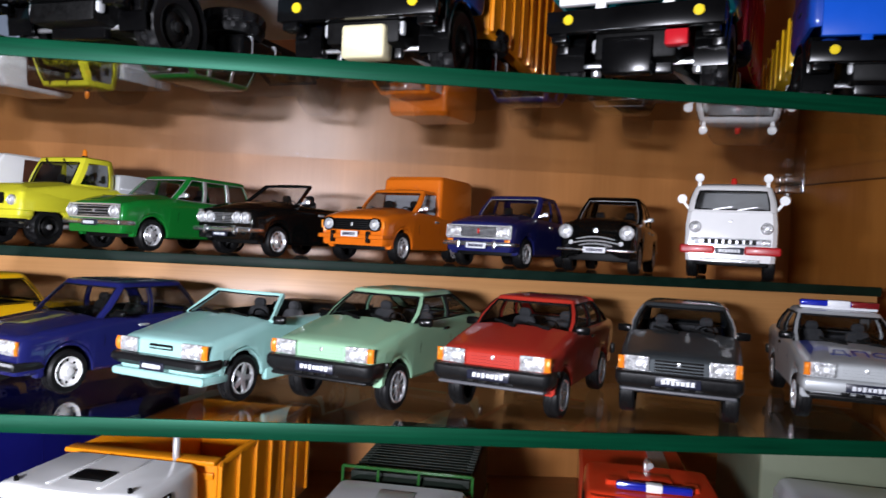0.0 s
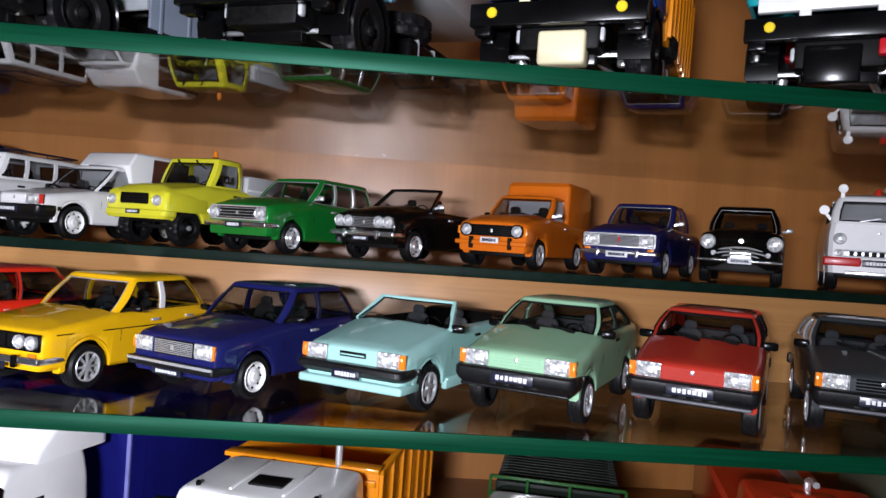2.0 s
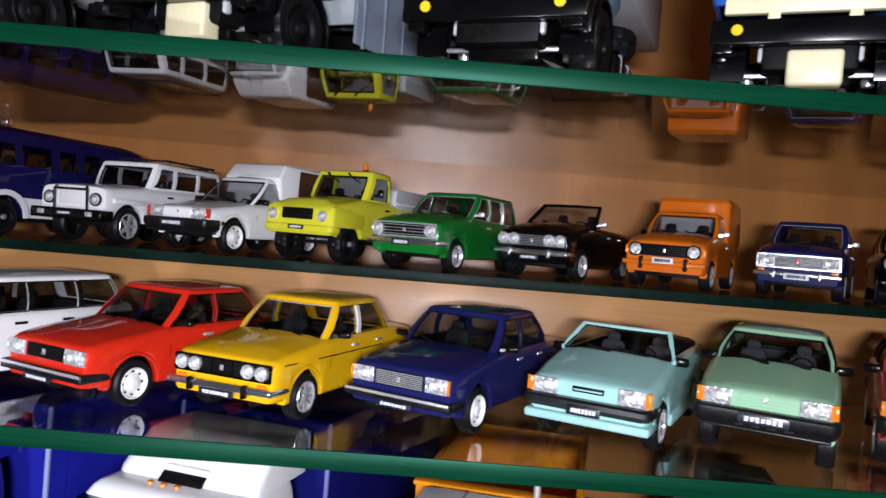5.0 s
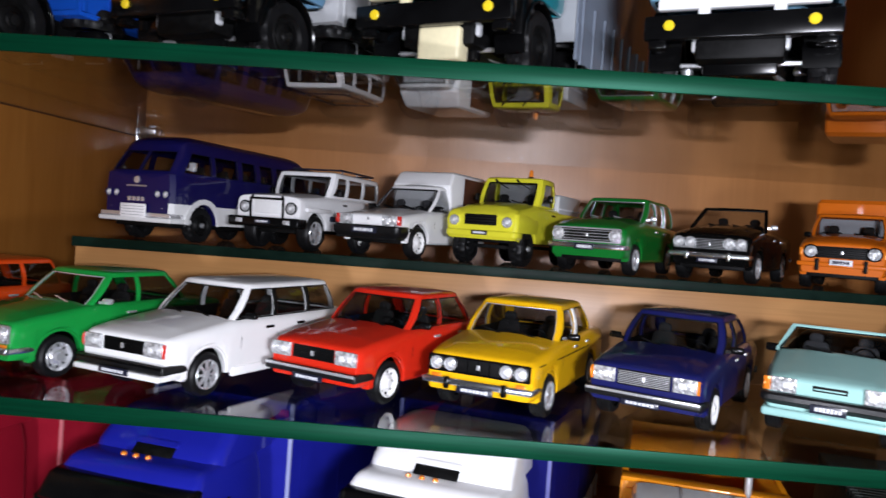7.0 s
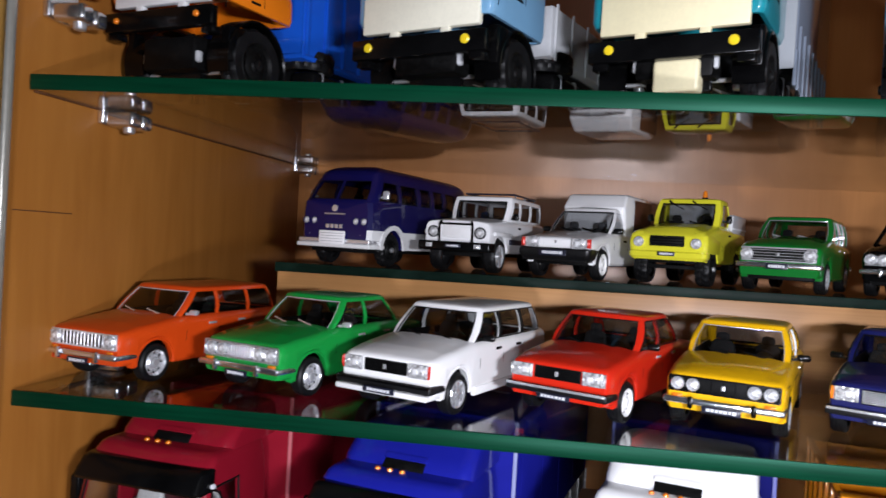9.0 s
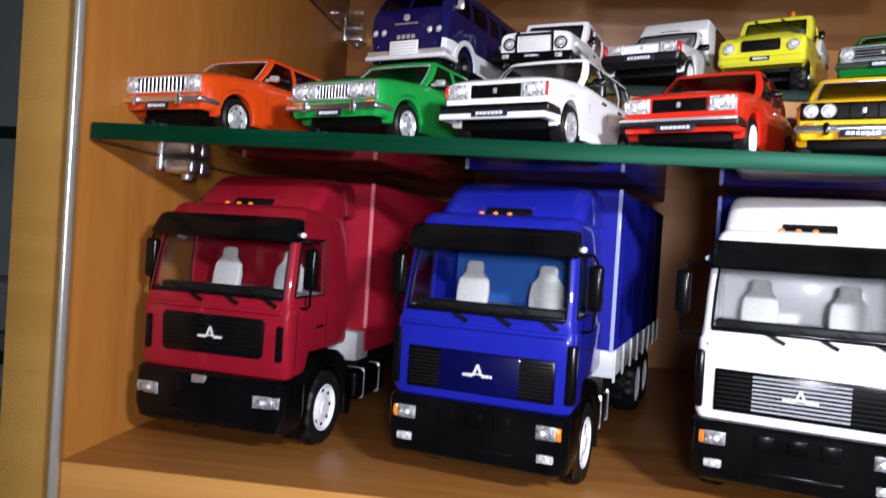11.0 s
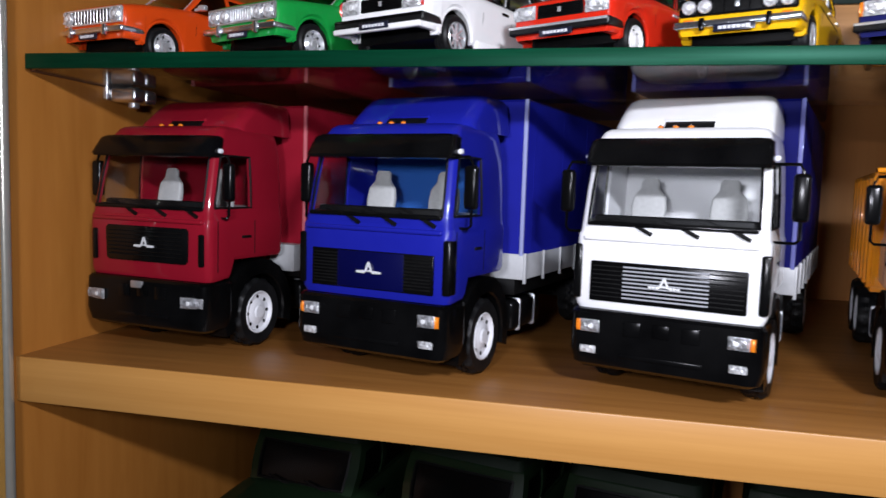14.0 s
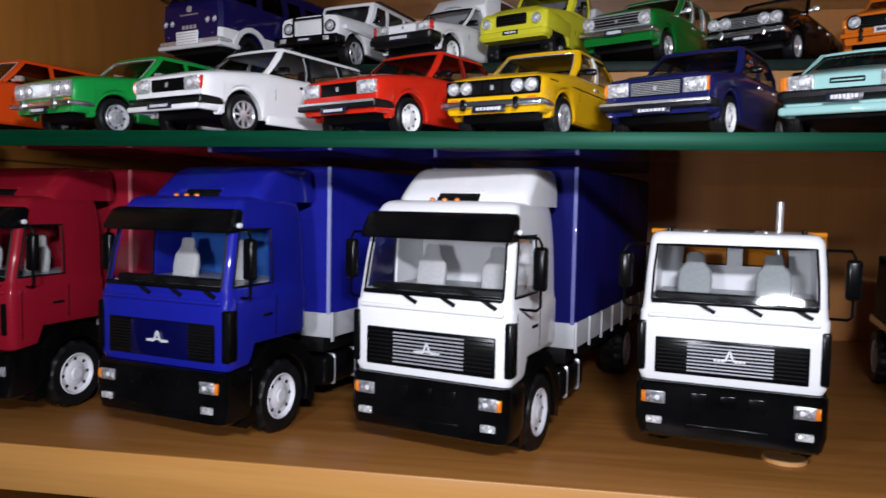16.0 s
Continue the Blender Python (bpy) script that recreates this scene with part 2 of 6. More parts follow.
def add_bar(bm, p, q, w, t, up=(0, -1, 0), mi=0):
    """A beam from p to q; w across, t deep along the side nearest to up."""
    p, q = Vector(p), Vector(q)
    d = (q - p).normalized()
    n = Vector(up) - d * Vector(up).dot(d)
    n = n.normalized() if n.length > 1e-5 else d.orthogonal().normalized()
    s = d.cross(n)
    r1 = [bm.verts.new(p + s * a * w / 2 + n * b * t / 2) for a, b in ((-1, -1), (1, -1), (1, 1), (-1, 1))]
    r2 = [bm.verts.new(q + s * a * w / 2 + n * b * t / 2) for a, b in ((-1, -1), (1, -1), (1, 1), (-1, 1))]
    for i in range(4):
        bm.faces.new((r1[i], r1[(i + 1) % 4], r2[(i + 1) % 4], r2[i])).material_index = mi
    bm.faces.new(r1[::-1]).material_index = mi
    bm.faces.new(r2).material_index = mi
    return bm


def bar(p, q, w, t, up=(0, -1, 0)):
    return add_bar(bmesh.new(), p, q, w, t, up)


def add_tube(bm, pts, r, n=8):
    """A round rod along points."""
    rings = []
    pts = [Vector(p) for p in pts]
    for i, p in enumerate(pts):
        d = (pts[min(i + 1, len(pts) - 1)] - pts[max(i - 1, 0)]).normalized()
        a = d.orthogonal().normalized() if i == 0 else (rings_a - d * rings_a.dot(d)).normalized()
        rings_a = a
        b = d.cross(a)
        rings.append([bm.verts.new(p + a * r * math.cos(2 * math.pi * k / n) + b * r * math.sin(2 * math.pi * k / n)) for k in range(n)])
    for u, v in zip(rings, rings[1:]):
        for k in range(n):
            bm.faces.new((u[k], u[(k + 1) % n], v[(k + 1) % n], v[k]))
    bm.faces.new(rings[0][::-1])
    bm.faces.new(rings[-1])
    return bm


def tube(pts, r, n=8):
    return add_tube(bmesh.new(), pts, r, n)


def add_lathe(bm, prof, n=24, axis="x", mi=0, at=(0, 0, 0)):
    """Turns (along, radius) points round an axis."""
    rings = []
    for a, r in prof:
        ring = []
        for k in range(n if r > 1e-6 else 1):
            c, s = math.cos(2 * math.pi * k / n) * r, math.sin(2 * math.pi * k / n) * r
            co = {"x": (a, c, s), "y": (c, a, s), "z": (c, s, a)}[axis]
            ring.append(bm.verts.new(Vector(co) + Vector(at)))
        rings.append(ring)
    for u, v in zip(rings, rings[1:]):
        for k in range(n):
            k2 = (k + 1) % n
            if len(u) == 1 and len(v) == 1:
                continue
            if len(u) == 1:
                f = bm.faces.new((u[0], v[k2], v[k]))
            elif len(v) == 1:
                f = bm.faces.new((u[k], u[k2], v[0]))
            else:
                f = bm.faces.new((u[k], u[k2], v[k2], v[k]))
            f.material_index = mi
    return bm


def lathe(prof, n=24, axis="x", at=(0, 0, 0)):
    return add_lathe(bmesh.new(), prof, n, axis, 0, at)


def interp(curve, y):
    if y <= curve[0][0]:
        return curve[0][1]
    for (a, u), (b, v) in zip(curve, curve[1:]):
        if y <= b:
            t = (y - a) / (b - a)
            return u + (v - u) * t
    return curve[-1][1]


def loft(bm, sections, mi=lambda i, j: 0, caps=True):
    """Half sections (lists of (x, z) from the outer bottom to the centre, centre last) at y; mirrored and skinned."""
    rows = []
    for y, pts in sections:
        right = [bm.verts.new((x, y, z)) for x, z in pts]
        left = [bm.verts.new((-x, y, z)) for x, z in pts[:-1]]
        rows.append(right + left[::-1])
    n = len(rows[0])
    half = (n - 1) // 2
    for i, (u, v) in enumerate(zip(rows, rows[1:])):
        for j in range(n - 1):
            f = bm.faces.new((u[j], u[j + 1], v[j + 1], v[j]))
            f.material_index = mi(i, j if j < half else n - 2 - j)
    if caps:
        for f in (bm.faces.new(rows[0][::-1]), bm.faces.new(rows[-1])):
            for e in f.edges:
                e.smooth = False
    return bm


def prism(bm, levels, r=3.0, k=3, mi=0):
    """Stacked rounded rectangles: (z, half width, y front, y rear)."""
    rings = []
    for z, hw, y0, y1 in levels:
        ring = []
        for cx, cy, a0 in ((hw - r, y1 - r, 0), (-hw + r, y1 - r, 90), (-hw + r, y0 + r, 180), (hw - r, y0 + r, 270)):
            for i in range(k + 1):
                a = radians(a0 + 90 * i / k)
                ring.append(bm.verts.new((cx + r * math.cos(a), cy + r * math.sin(a), z)))
        rings.append(ring)
    n = len(rings[0])
    for u, v in zip(rings, rings[1:]):
        for i in range(n):
            bm.faces.new((u[i], u[(i + 1) % n], v[(i + 1) % n], v[i])).material_index = mi
    bm.faces.new(rings[0][::-1]).material_index = mi
    bm.faces.new(rings[-1]).material_index = mi
    return bm


def pane(c, bulge=(0, 0, 0), n=5):
    """A thin sheet between four corners (bottom two, then top two reversed), bulging in the middle."""
    bm = bmesh.new()
    c = [Vector(p) for p in c]
    grid = []
    for j in range(3):
        t = j / 2
        a, b = c[0].lerp(c[3], t), c[1].lerp(c[2], t)
        grid.append([bm.verts.new(a.lerp(b, i / n) + Vector(bulge) * math.sin(math.pi * i / n)) for i in range(n + 1)])
    for u, v in zip(grid, grid[1:]):
        for i in range(n):
            bm.faces.new((u[i], u[i + 1], v[i + 1], v[i]))
    return bm


def shell(rings, cut, t, cap=False):
    """A closed wall of t thickness through rings of points; cut(i, j) names the cells left open. Gives the wall and its openings."""
    n, m = len(rings[0]), len(rings)
    inner = []
    for r in rings:
        row = []
        for j, p in enumerate(r):
            d = r[(j + 1) % n] - r[j - 1]
            v = Vector((d.y, -d.x, 0))
            v = v.normalized() if v.length > 1e-6 else Vector((0, 0, 0))
            row.append(p - v * t)
        inner.append(row)
    bm = bmesh.new()
    vo = [[bm.verts.new(p) for p in r] for r in rings]
    vi = [[bm.verts.new(p) for p in r] for r in inner]
    holes = {}
    solid = lambda i, j: 0 <= i < m - 1 and cut(i, j % n) is None
    for i in range(m - 1):
        for j in range(n):
            k = (j + 1) % n
            c = cut(i, j)
            if c is not None:
                holes.setdefault(c, []).append((i, j))
                continue
            bm.faces.new((vo[i][j], vo[i][k], vo[i + 1][k], vo[i + 1][j]))
            bm.faces.new((vi[i][j], vi[i + 1][j], vi[i + 1][k], vi[i][k]))
            for ok, a, b in ((solid(i - 1, j), (i, j), (i, k)), (solid(i + 1, j) or (cap and i == m - 2), (i + 1, k), (i + 1, j)), (solid(i, j - 1), (i + 1, j), (i, j)), (solid(i, j + 1), (i, k), (i + 1, k))):
                if not ok:
                    bm.faces.new((vo[a[0]][a[1]], vi[a[0]][a[1]], vi[b[0]][b[1]], vo[b[0]][b[1]]))
    if cap:
        bm.faces.new(vo[-1])
    out = {}
    for c, cells in holes.items():
        g, seen, edges = bmesh.new(), {}, []
        at = lambda i, j: rings[i][j].lerp(inner[i][j], 0.45)
        for i, j in cells:
            k = (j + 1) % n
            q = []
            for a in ((i, j), (i, k), (i + 1, k), (i + 1, j)):
                if a not in seen:
                    seen[a] = g.verts.new(at(*a))
                q.append(seen[a])
            g.faces.new(q)
            for nb, a, b in (((i - 1, j), (i, j), (i, k)), ((i + 1, j), (i + 1, j), (i + 1, k)), ((i, (j - 1) % n), (i, j), (i + 1, j)), ((i, k), (i, k), (i + 1, k))):
                if nb not in cells:
                    edges.append((rings[a[0]][a[1]], rings[b[0]][b[1]], rings[a[0]][a[1]] - inner[a[0]][a[1]]))
        out[c] = (g, edges)
    return bm, out


def seal_strip(edges, w):
    """A bead that runs round an opening in one piece."""
    key = lambda v: (round(v.x, 4), round(v.y, 4), round(v.z, 4))
    nxt = {}
    for a, b, nrm in edges:
        if (b - a).length > 1e-4:
            nxt.setdefault(key(a), []).append(b)
            nxt.setdefault(key(b), []).append(a)
    start = edges[0][0]
    pts, prev = [start], None
    while True:
        q = [v for v in nxt[key(pts[-1])] if prev is None or key(v) != prev]
        if not q or len(pts) > len(edges) + 1:
            break
        prev = key(pts[-1])
        pts.append(q[0])
        if key(pts[-1]) == key(start):
            break
    return tube(pts, w * 0.5, 5)


def half_ring(cols):
    """Mirrors columns that run from the front middle to the rear middle."""
    return [Vector(p) for p in cols] + [Vector((-p[0], p[1], p[2])) for p in cols[-2:0:-1]]
# ---- the cabinet ----
XL, XR, YF, YB = -0.4088, 0.2870, 0.2064, 0.4950
Z_WOOD, Z_MID, Z_UP, Z_TOP = 1.2405, 1.3455, 1.3891, 1.4514


def slab(x0, x1, y0, y1, z0, z1, bev=0.0):
    return box(x0, x1, y0, y1, z0, z1, bev)


def edged(x0, x1, y0, y1, z0, z1, bev=0.0006):
    """A board whose front edge carries the second material."""
    bm = box(x0, x1, y0, y1, z0, z1, bev)
    for f in bm.faces:
        if f.calc_center_median().y < y0 + bev * 1.5:
            f.material_index = 1
    return bm


structure("wall_back", slab(XL, XR, YB, YB + 0.006, 0.66, 1.66), M_BACK, "beech veneer back panel of the cabinet", "panel")
structure("wall_left", edged(XL - 0.0178, XL, 0.2035, YB + 0.006, 0.0, 1.68), [M_SIDE, M_EDGE], "beech veneer side panel with a pale edge", "panel")
structure("wall_right", edged(XR, XR + 0.0178, 0.2035, YB + 0.006, 0.0, 1.68), [M_SIDE, M_EDGE], "beech veneer side panel with a pale edge", "panel")
structure("ceiling", edged(XL, XR, 0.2035, YB, 1.62, 1.636), [M_BOARD, M_EDGE], "beech veneer top board of the bay", "board")
structure("shelf_board", edged(XL, XR, YF, YB, Z_WOOD - 0.016, Z_WOOD), [M_BOARD, M_EDGE], "beech veneer fixed shelf board", "shelf")
structure("lower_shelf_board", edged(XL, XR, YF + 0.004, YB, 1.084, 1.100), [M_BOARD, M_EDGE], "beech veneer fixed shelf board in shadow", "shelf")


def glass_shelf(name, x0, x1, y0, y1, top, t, edge, label, at=None):
    ob = root(name, pose(0, 0, 0) if at is None else at, label, "shelf")
    part("glass_sheet", box(x0, x1, y0 + 0.0008, y1, top - t, top), M_GLASS, ob, unit=1)
    part("polished_edge", box(x0, x1, y0, y0 + 0.00078, top - t, top, 0.0003), edge, ob, "green polished front edge", unit=1)
    # a dark strip is put in for the gap line where glass meets panel
    for a in (x0 - 0.0014, x1):
        part("side_gap_line", box(a, a + 0.0014, y0 + 0.004, y1, top - t - 0.0004, top - t + 0.0010, 0.0002), M_SEAMLINE, ob, "thin dark strip between glass and panel", unit=1)
    return ob


# the top sheet rises a little towards the back
LEANING = pose(0, 0.2118, Z_TOP, 1.3) @ pose(0, 0.2118, Z_TOP).inverted()
glass_shelf("glass_shelf", XL + 0.0018, XR - 0.0018, 0.2110, YB - 0.0015, Z_MID, 0.0052, M_GEDGE, "clear glass shelf with a green polished edge")
glass_shelf("glass_shelf", XL + 0.0018, XR - 0.0018, 0.2118, YB - 0.0015, Z_TOP, 0.0052, M_GEDGE, "clear glass shelf with a green polished edge", LEANING)
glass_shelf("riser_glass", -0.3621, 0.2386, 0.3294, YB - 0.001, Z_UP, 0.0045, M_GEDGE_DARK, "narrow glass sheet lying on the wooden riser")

riser = root("riser", pose(0, 0, 0), "pale beech veneer riser box standing on the glass shelf", "riser")
part("front_board", slab(-0.3612, 0.2378, 0.3312, 0.3472, Z_MID, Z_UP - 0.0045, 0.0004), M_RISER, riser, unit=1)
for i, x in enumerate((-0.3612, 0.2218)):
    part("side_board", slab(x, x + 0.016, 0.3472, YB - 0.004, Z_MID, Z_UP - 0.0045, 0.0004), M_RISER, riser, unit=1)


def shelf_clip(x, y, z, s):
    """A chrome clamp that holds a glass shelf at the side panel; s: 1 from the left panel, -1 from the right."""
    ob = root("shelf_clip", pose(x, y, z), "shiny chrome shelf clamp on the side panel", "clamp", "chrome shelf clamps")
    bm = add_box(bmesh.new(), min(0, s * 3), max(0, s * 3), -8, 8, -11, 4, 1.0, 0, 3)
    part("back_plate", bm, M_CLIP, ob)
    bm = bmesh.new()
    for y0 in (-7.4, 0.4):
        add_box(bm, min(s * 3, s * 15), max(s * 3, s * 15), y0, y0 + 7.0, -11.5, -5.6, 1.5, 0, 3)
    part("jaw", bm, M_CLIP, ob)
    part("upper_jaw", add_box(bmesh.new(), min(s * 3, s * 14), max(s * 3, s * 14), -7, 7, 0.15, 2.6, 0.8, 0, 2), M_CLIP, ob)
    part("screw", lathe([(-5.6, 0), (-5.6, 2.2), (-13.0, 2.2), (-13.4, 1.8), (-13.4, 0)], 16, "z", (s * 9, 0, 0)), M_STEEL, ob)
    return ob


for zz in (Z_MID, Z_TOP):
    for yy in (0.260, 0.486):
        up = (yy - 0.2118) * math.tan(radians(1.3)) if zz == Z_TOP else 0
        shelf_clip(XL, yy, zz + up, 1)
        shelf_clip(XR, yy, zz + up, -1)

shelf_clip(XL, 0.226, 1.4835, 1)
structure("panel_seam", slab(XL, XL + 0.0002, 0.209, 0.240, 1.4055, 1.4059), M_SEAMLINE, "fine dark joint in the side panel", "joint")

# the sliding glass door of the next bay, and that bay
door = root("glass_door", pose(0, 0, 0), "sliding glass door pane with a polished edge", "door", "", "structure")
bm = add_box(bmesh.new(), -0.80, XL + 0.0061, 0.1965, 0.2003, 0.70, 1.66, 0.0016, 0, 5)
for f in bm.faces:
    if f.calc_center_median().x > XL + 0.0044:
        f.material_index = 1
part("pane", bm, [M_PANE, plain("glass_door_edge", (0.40, 0.39, 0.34), 0.24, 0.5, 0.6, 0.05, 300)], door, unit=1)
M_BAYBACK = plain("pale_grey_panel", (0.48, 0.54, 0.56), 0.6, 0, 0, 0.1, 30, 0.05)
structure("neighbour_wall_back", slab(-1.05, XL - 0.0178, YB - 0.03, YB, 0.66, 1.66), M_BAYBACK, "pale grey back panel of the next bay", "panel")
structure("neighbour_wall_left", edged(-1.068, -1.05, 0.2035, YB, 0.0, 1.68), [M_SIDE, M_EDGE], "beech veneer side panel", "panel")
structure("neighbour_ceiling", edged(-1.05, XL - 0.0178, 0.2035, YB, 1.62, 1.636), [M_BOARD, M_EDGE], "beech veneer top board of the next bay", "board")
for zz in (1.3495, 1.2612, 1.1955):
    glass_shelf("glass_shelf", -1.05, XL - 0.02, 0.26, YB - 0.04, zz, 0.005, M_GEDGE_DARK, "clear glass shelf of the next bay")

# the room behind the camera
structure("floor", slab(-3, 3, -3.2, 1.0, -0.05, 0.0), M_FLOORWOOD, "dark laminate floor of the room", "floor")
structure("room_wall_north", slab(-3, 3, 0.95, 1.0, 0, 2.6), M_WALLPAINT, "painted wall of the room behind the cabinet", "wall")
structure("room_wall_south", slab(-3, 3, -3.2, -3.15, 0, 2.6), M_WALLPAINT, "painted wall of the room", "wall")
structure("room_wall_east", slab(2.95, 3, -3.15, 0.95, 0, 2.6), M_WALLPAINT, "painted wall of the room", "wall")
structure("room_wall_west", slab(-3, -2.95, -3.15, 0.95, 0, 2.6), M_WALLPAINT, "painted wall of the room", "wall")
structure("room_ceiling", slab(-3, 3, -3.2, 1.0, 2.6, 2.65), M_WALLPAINT, "painted ceiling of the room", "ceiling")
structure("plinth", slab(XL, XR, 0.215, YB, 0.0, 0.66), M_SIDE, "beech veneer lower front of the cabinet", "panel")


# ---- model cars ----
def wheel_mesh(r, w, style):
    """Tyre and rim meshes, axle along x, outer face at +x."""
    key = ("wheel", r, w, style)
    if key in CACHE:
        return CACHE[key]
    ri = r * (0.68 if style not in ("truck", "dark", "black") else 0.62)
    t = bmesh.new()
    add_lathe(t, [(-w / 2, ri), (-w / 2, r * 0.9), (-w * 0.36, r * 0.985), (-w * 0.12, r), (-w * 0.11, r * 0.97), (-w * 0.02, r * 0.97), (-w * 0.01, r),
                  (w * 0.1, r), (w * 0.11, r * 0.97), (w * 0.2, r * 0.97), (w * 0.21, r), (w * 0.36, r * 0.985), (w / 2, r * 0.9), (w / 2, r * 0.8), (w * 0.46, ri)], 56 if style in ("dark", "truck", "black") else 32)
    if style in ("dark", "truck", "black"):
        for v in t.verts:
            q = math.hypot(v.co.y, v.co.z)
            k = round(math.atan2(v.co.z, v.co.y) / (2 * math.pi / 56))
            if q > r * 0.96 and (k // 2 + (v.co.x > 0)) % 2:
                v.co.y, v.co.z = v.co.y * 0.94, v.co.z * 0.94
    b = bmesh.new()
    d = w * 0.46
    if style in ("white", "steel", "truck", "dark", "black"):
        add_lathe(b, [(d, ri), (d + 0.25, ri * 0.96), (d - 0.2, ri * 0.9), (d - 1.0, ri * 0.84), (d - 1.1, ri * 0.62), (d - 0.4, ri * 0.5), (d - 0.2, ri * 0.34), (d + 0.3, ri * 0.28), (d + 0.4, 0)], 28)
        for k in range(8):
            a = 2 * math.pi * k / 8
            add_lathe(b, [(d - 1.5, 0), (d - 1.5, ri * 0.09), (d - 0.85, ri * 0.085), (d - 0.85, 0)], 8, "x", 1, (0, math.cos(a) * ri * 0.73, math.sin(a) * ri * 0.73))
        if style in ("dark", "black"):
            add_lathe(b, [(d, ri * 0.24), (d + 1.2, ri * 0.22), (d + 1.5, ri * 0.12), (d + 1.5, 0)], 14, "x", 2)
    else:
        add_lathe(b, [(d, ri), (d + 0.3, ri * 0.96), (d, ri * 0.88), (d - 1.6, ri * 0.84)], 28)
        add_lathe(b, [(d - 1.6, ri * 0.86), (d - 1.6, 0)], 20, "x", 1)
        n = 8 if style == "spoke" else 5
        for k in range(n):
            a = 2 * math.pi * k / n
            add_bar(b, (d - 0.3, 0, 0), (d - 0.5, math.cos(a) * ri * 0.92, math.sin(a) * ri * 0.92), ri * (0.16 if n == 8 else 0.3), 0.8, (1, 0, 0))
        add_lathe(b, [(d - 0.6, ri * 0.28), (d + 0.1, ri * 0.24), (d + 0.2, 0)], 14)
    m = {"white": M_WHITE, "truck": M_PLATEW, "dark": M_MATT, "black": M_MATT, "steel": M_CHROME, "spoke": M_CHROME, "five": M_CHROME}[style]
    CACHE[key] = (to_mesh("tyre", t, M_RUBBER), to_mesh("rim", b, [m, M_MATT, M_STEEL if style == "dark" else M_TRIM]))
    return CACHE[key]


def wheels(ob, ys, x, r, w, style, z=None):
    tyre, rim = wheel_mesh(r, w, style)
    for y in ys:
        for s in (1, -1):
            e = new("wheel")
            e.parent = ob
            e.matrix_local = pose(s * x * MM, y * MM, (r if z is None else z) * MM, 0, 0, 0 if s > 0 else 180)
            part("tyre", tyre, None, e, "black rubber tyre")
            part("rim", rim, None, e)


def chip(bm, x, z, w, h, y, d, bev=0.25, mi=0):
    return add_box(bm, x - w / 2, x + w / 2, y - d, y, z - h / 2, z + h / 2, min(bev, w / 3, h / 3, d / 2.2), mi)


def plate(ob, z, y, w=12, h=2.6, white=True, x=0, tilt=0):
    p = part("number_plate", chip(bmesh.new(), 0, 0, w, h, 0, 0.5, 0.15), M_PLATEW if white else M_PLATEB, ob, "", pose(x * MM, y * MM, z * MM, tilt))
    rng = random.Random(int(w * 10 + z * 7))
    n = 7
    for i in range(n):
        bw = w * 0.72 / n * rng.uniform(0.7, 1.0)
        part("plate_mark", chip(bmesh.new(), -w * 0.38 + (i + 0.5) * w * 0.76 / n, 0, bw, h * rng.uniform(0.42, 0.55), -0.5, 0.1, 0.02), M_INK if white else M_PLATEINK, p)
    return p


def round_light(ob, x, z, r, y, ring=M_CHROME):
    h = part("headlight", lathe([(0.3, r * 1.16), (-0.8, r * 1.16), (-1.1, r * 1.05), (-0.9, r * 0.95), (-0.5, r * 0.93)], 24, "y"), ring, ob, "", (x, y, z))
    part("lens", lathe([(-0.62, r * 0.95), (-0.85, r * 0.8), (-1.0, r * 0.55), (-1.06, r * 0.3), (-1.08, 0)], 24, "y"), M_LENS, h)
    part("bulb_shade", lathe([(-1.0, r * 0.34), (-1.16, r * 0.3), (-1.2, 0)], 14, "y"), M_SATIN, h)


def lens_plate(w, h, d, n):
    """A headlight glass with upright flutes, domed a little, with its sides."""
    bm = bmesh.new()
    nx, rows = 2 * n, []
    for k in range(5):
        v = k / 4
        row = []
        for i in range(nx + 1):
            u = i / nx
            edge = min(u, 1 - u, v * h / w, (1 - v) * h / w)
            depth = d * (0.62 if edge < 0.001 else 1.0) + (0.16 if i % 2 and edge > 0.001 else 0)
            row.append(bm.verts.new(((u - 0.5) * w, -depth, (v - 0.5) * h)))
        rows.append(row)
    for a, b in zip(rows, rows[1:]):
        for i in range(nx):
            bm.faces.new((a[i], a[i + 1], b[i + 1], b[i]))
    rim = rows[0] + [r[-1] for r in rows[1:]] + rows[-1][-2::-1] + [r[0] for r in rows[-2:0:-1]]
    back = [bm.verts.new((v.co.x, 0, v.co.z)) for v in rim]
    for i in range(len(rim)):
        k = (i + 1) % len(rim)
        bm.faces.new((rim[i], back[i], back[k], rim[k]))
    return bm


def rect_light(ob, x, z, w, h, y, amber=0.0, side=1, amber_mat=None, yaw=0, glass=None):
    l = part("headlight", chip(bmesh.new(), 0, 0, w + 0.3, h + 0.3, 0, 0.55, 0.25), M_CHROME, ob, "", pose(x * MM, y * MM, z * MM, 0, 0, yaw))
    part("lens", lens_plate(w, h, 1.0, max(4, round(w))), glass or M_LENS, l)
    part("bulb_shade", lathe([(-0.9, h * 0.26), (-1.2, h * 0.2), (-1.3, 0)], 12, "y"), M_SATIN, l, "", (-side * w * 0.12, 0, 0))
    if amber:
        part("turn_signal", lens_plate(amber, h * 0.98, 1.0, 2), amber_mat or M_AMBER, ob, "", pose((x + side * (w + amber) / 2) * MM, (y + 0.25) * MM, z * MM, 0, 0, side * 16))


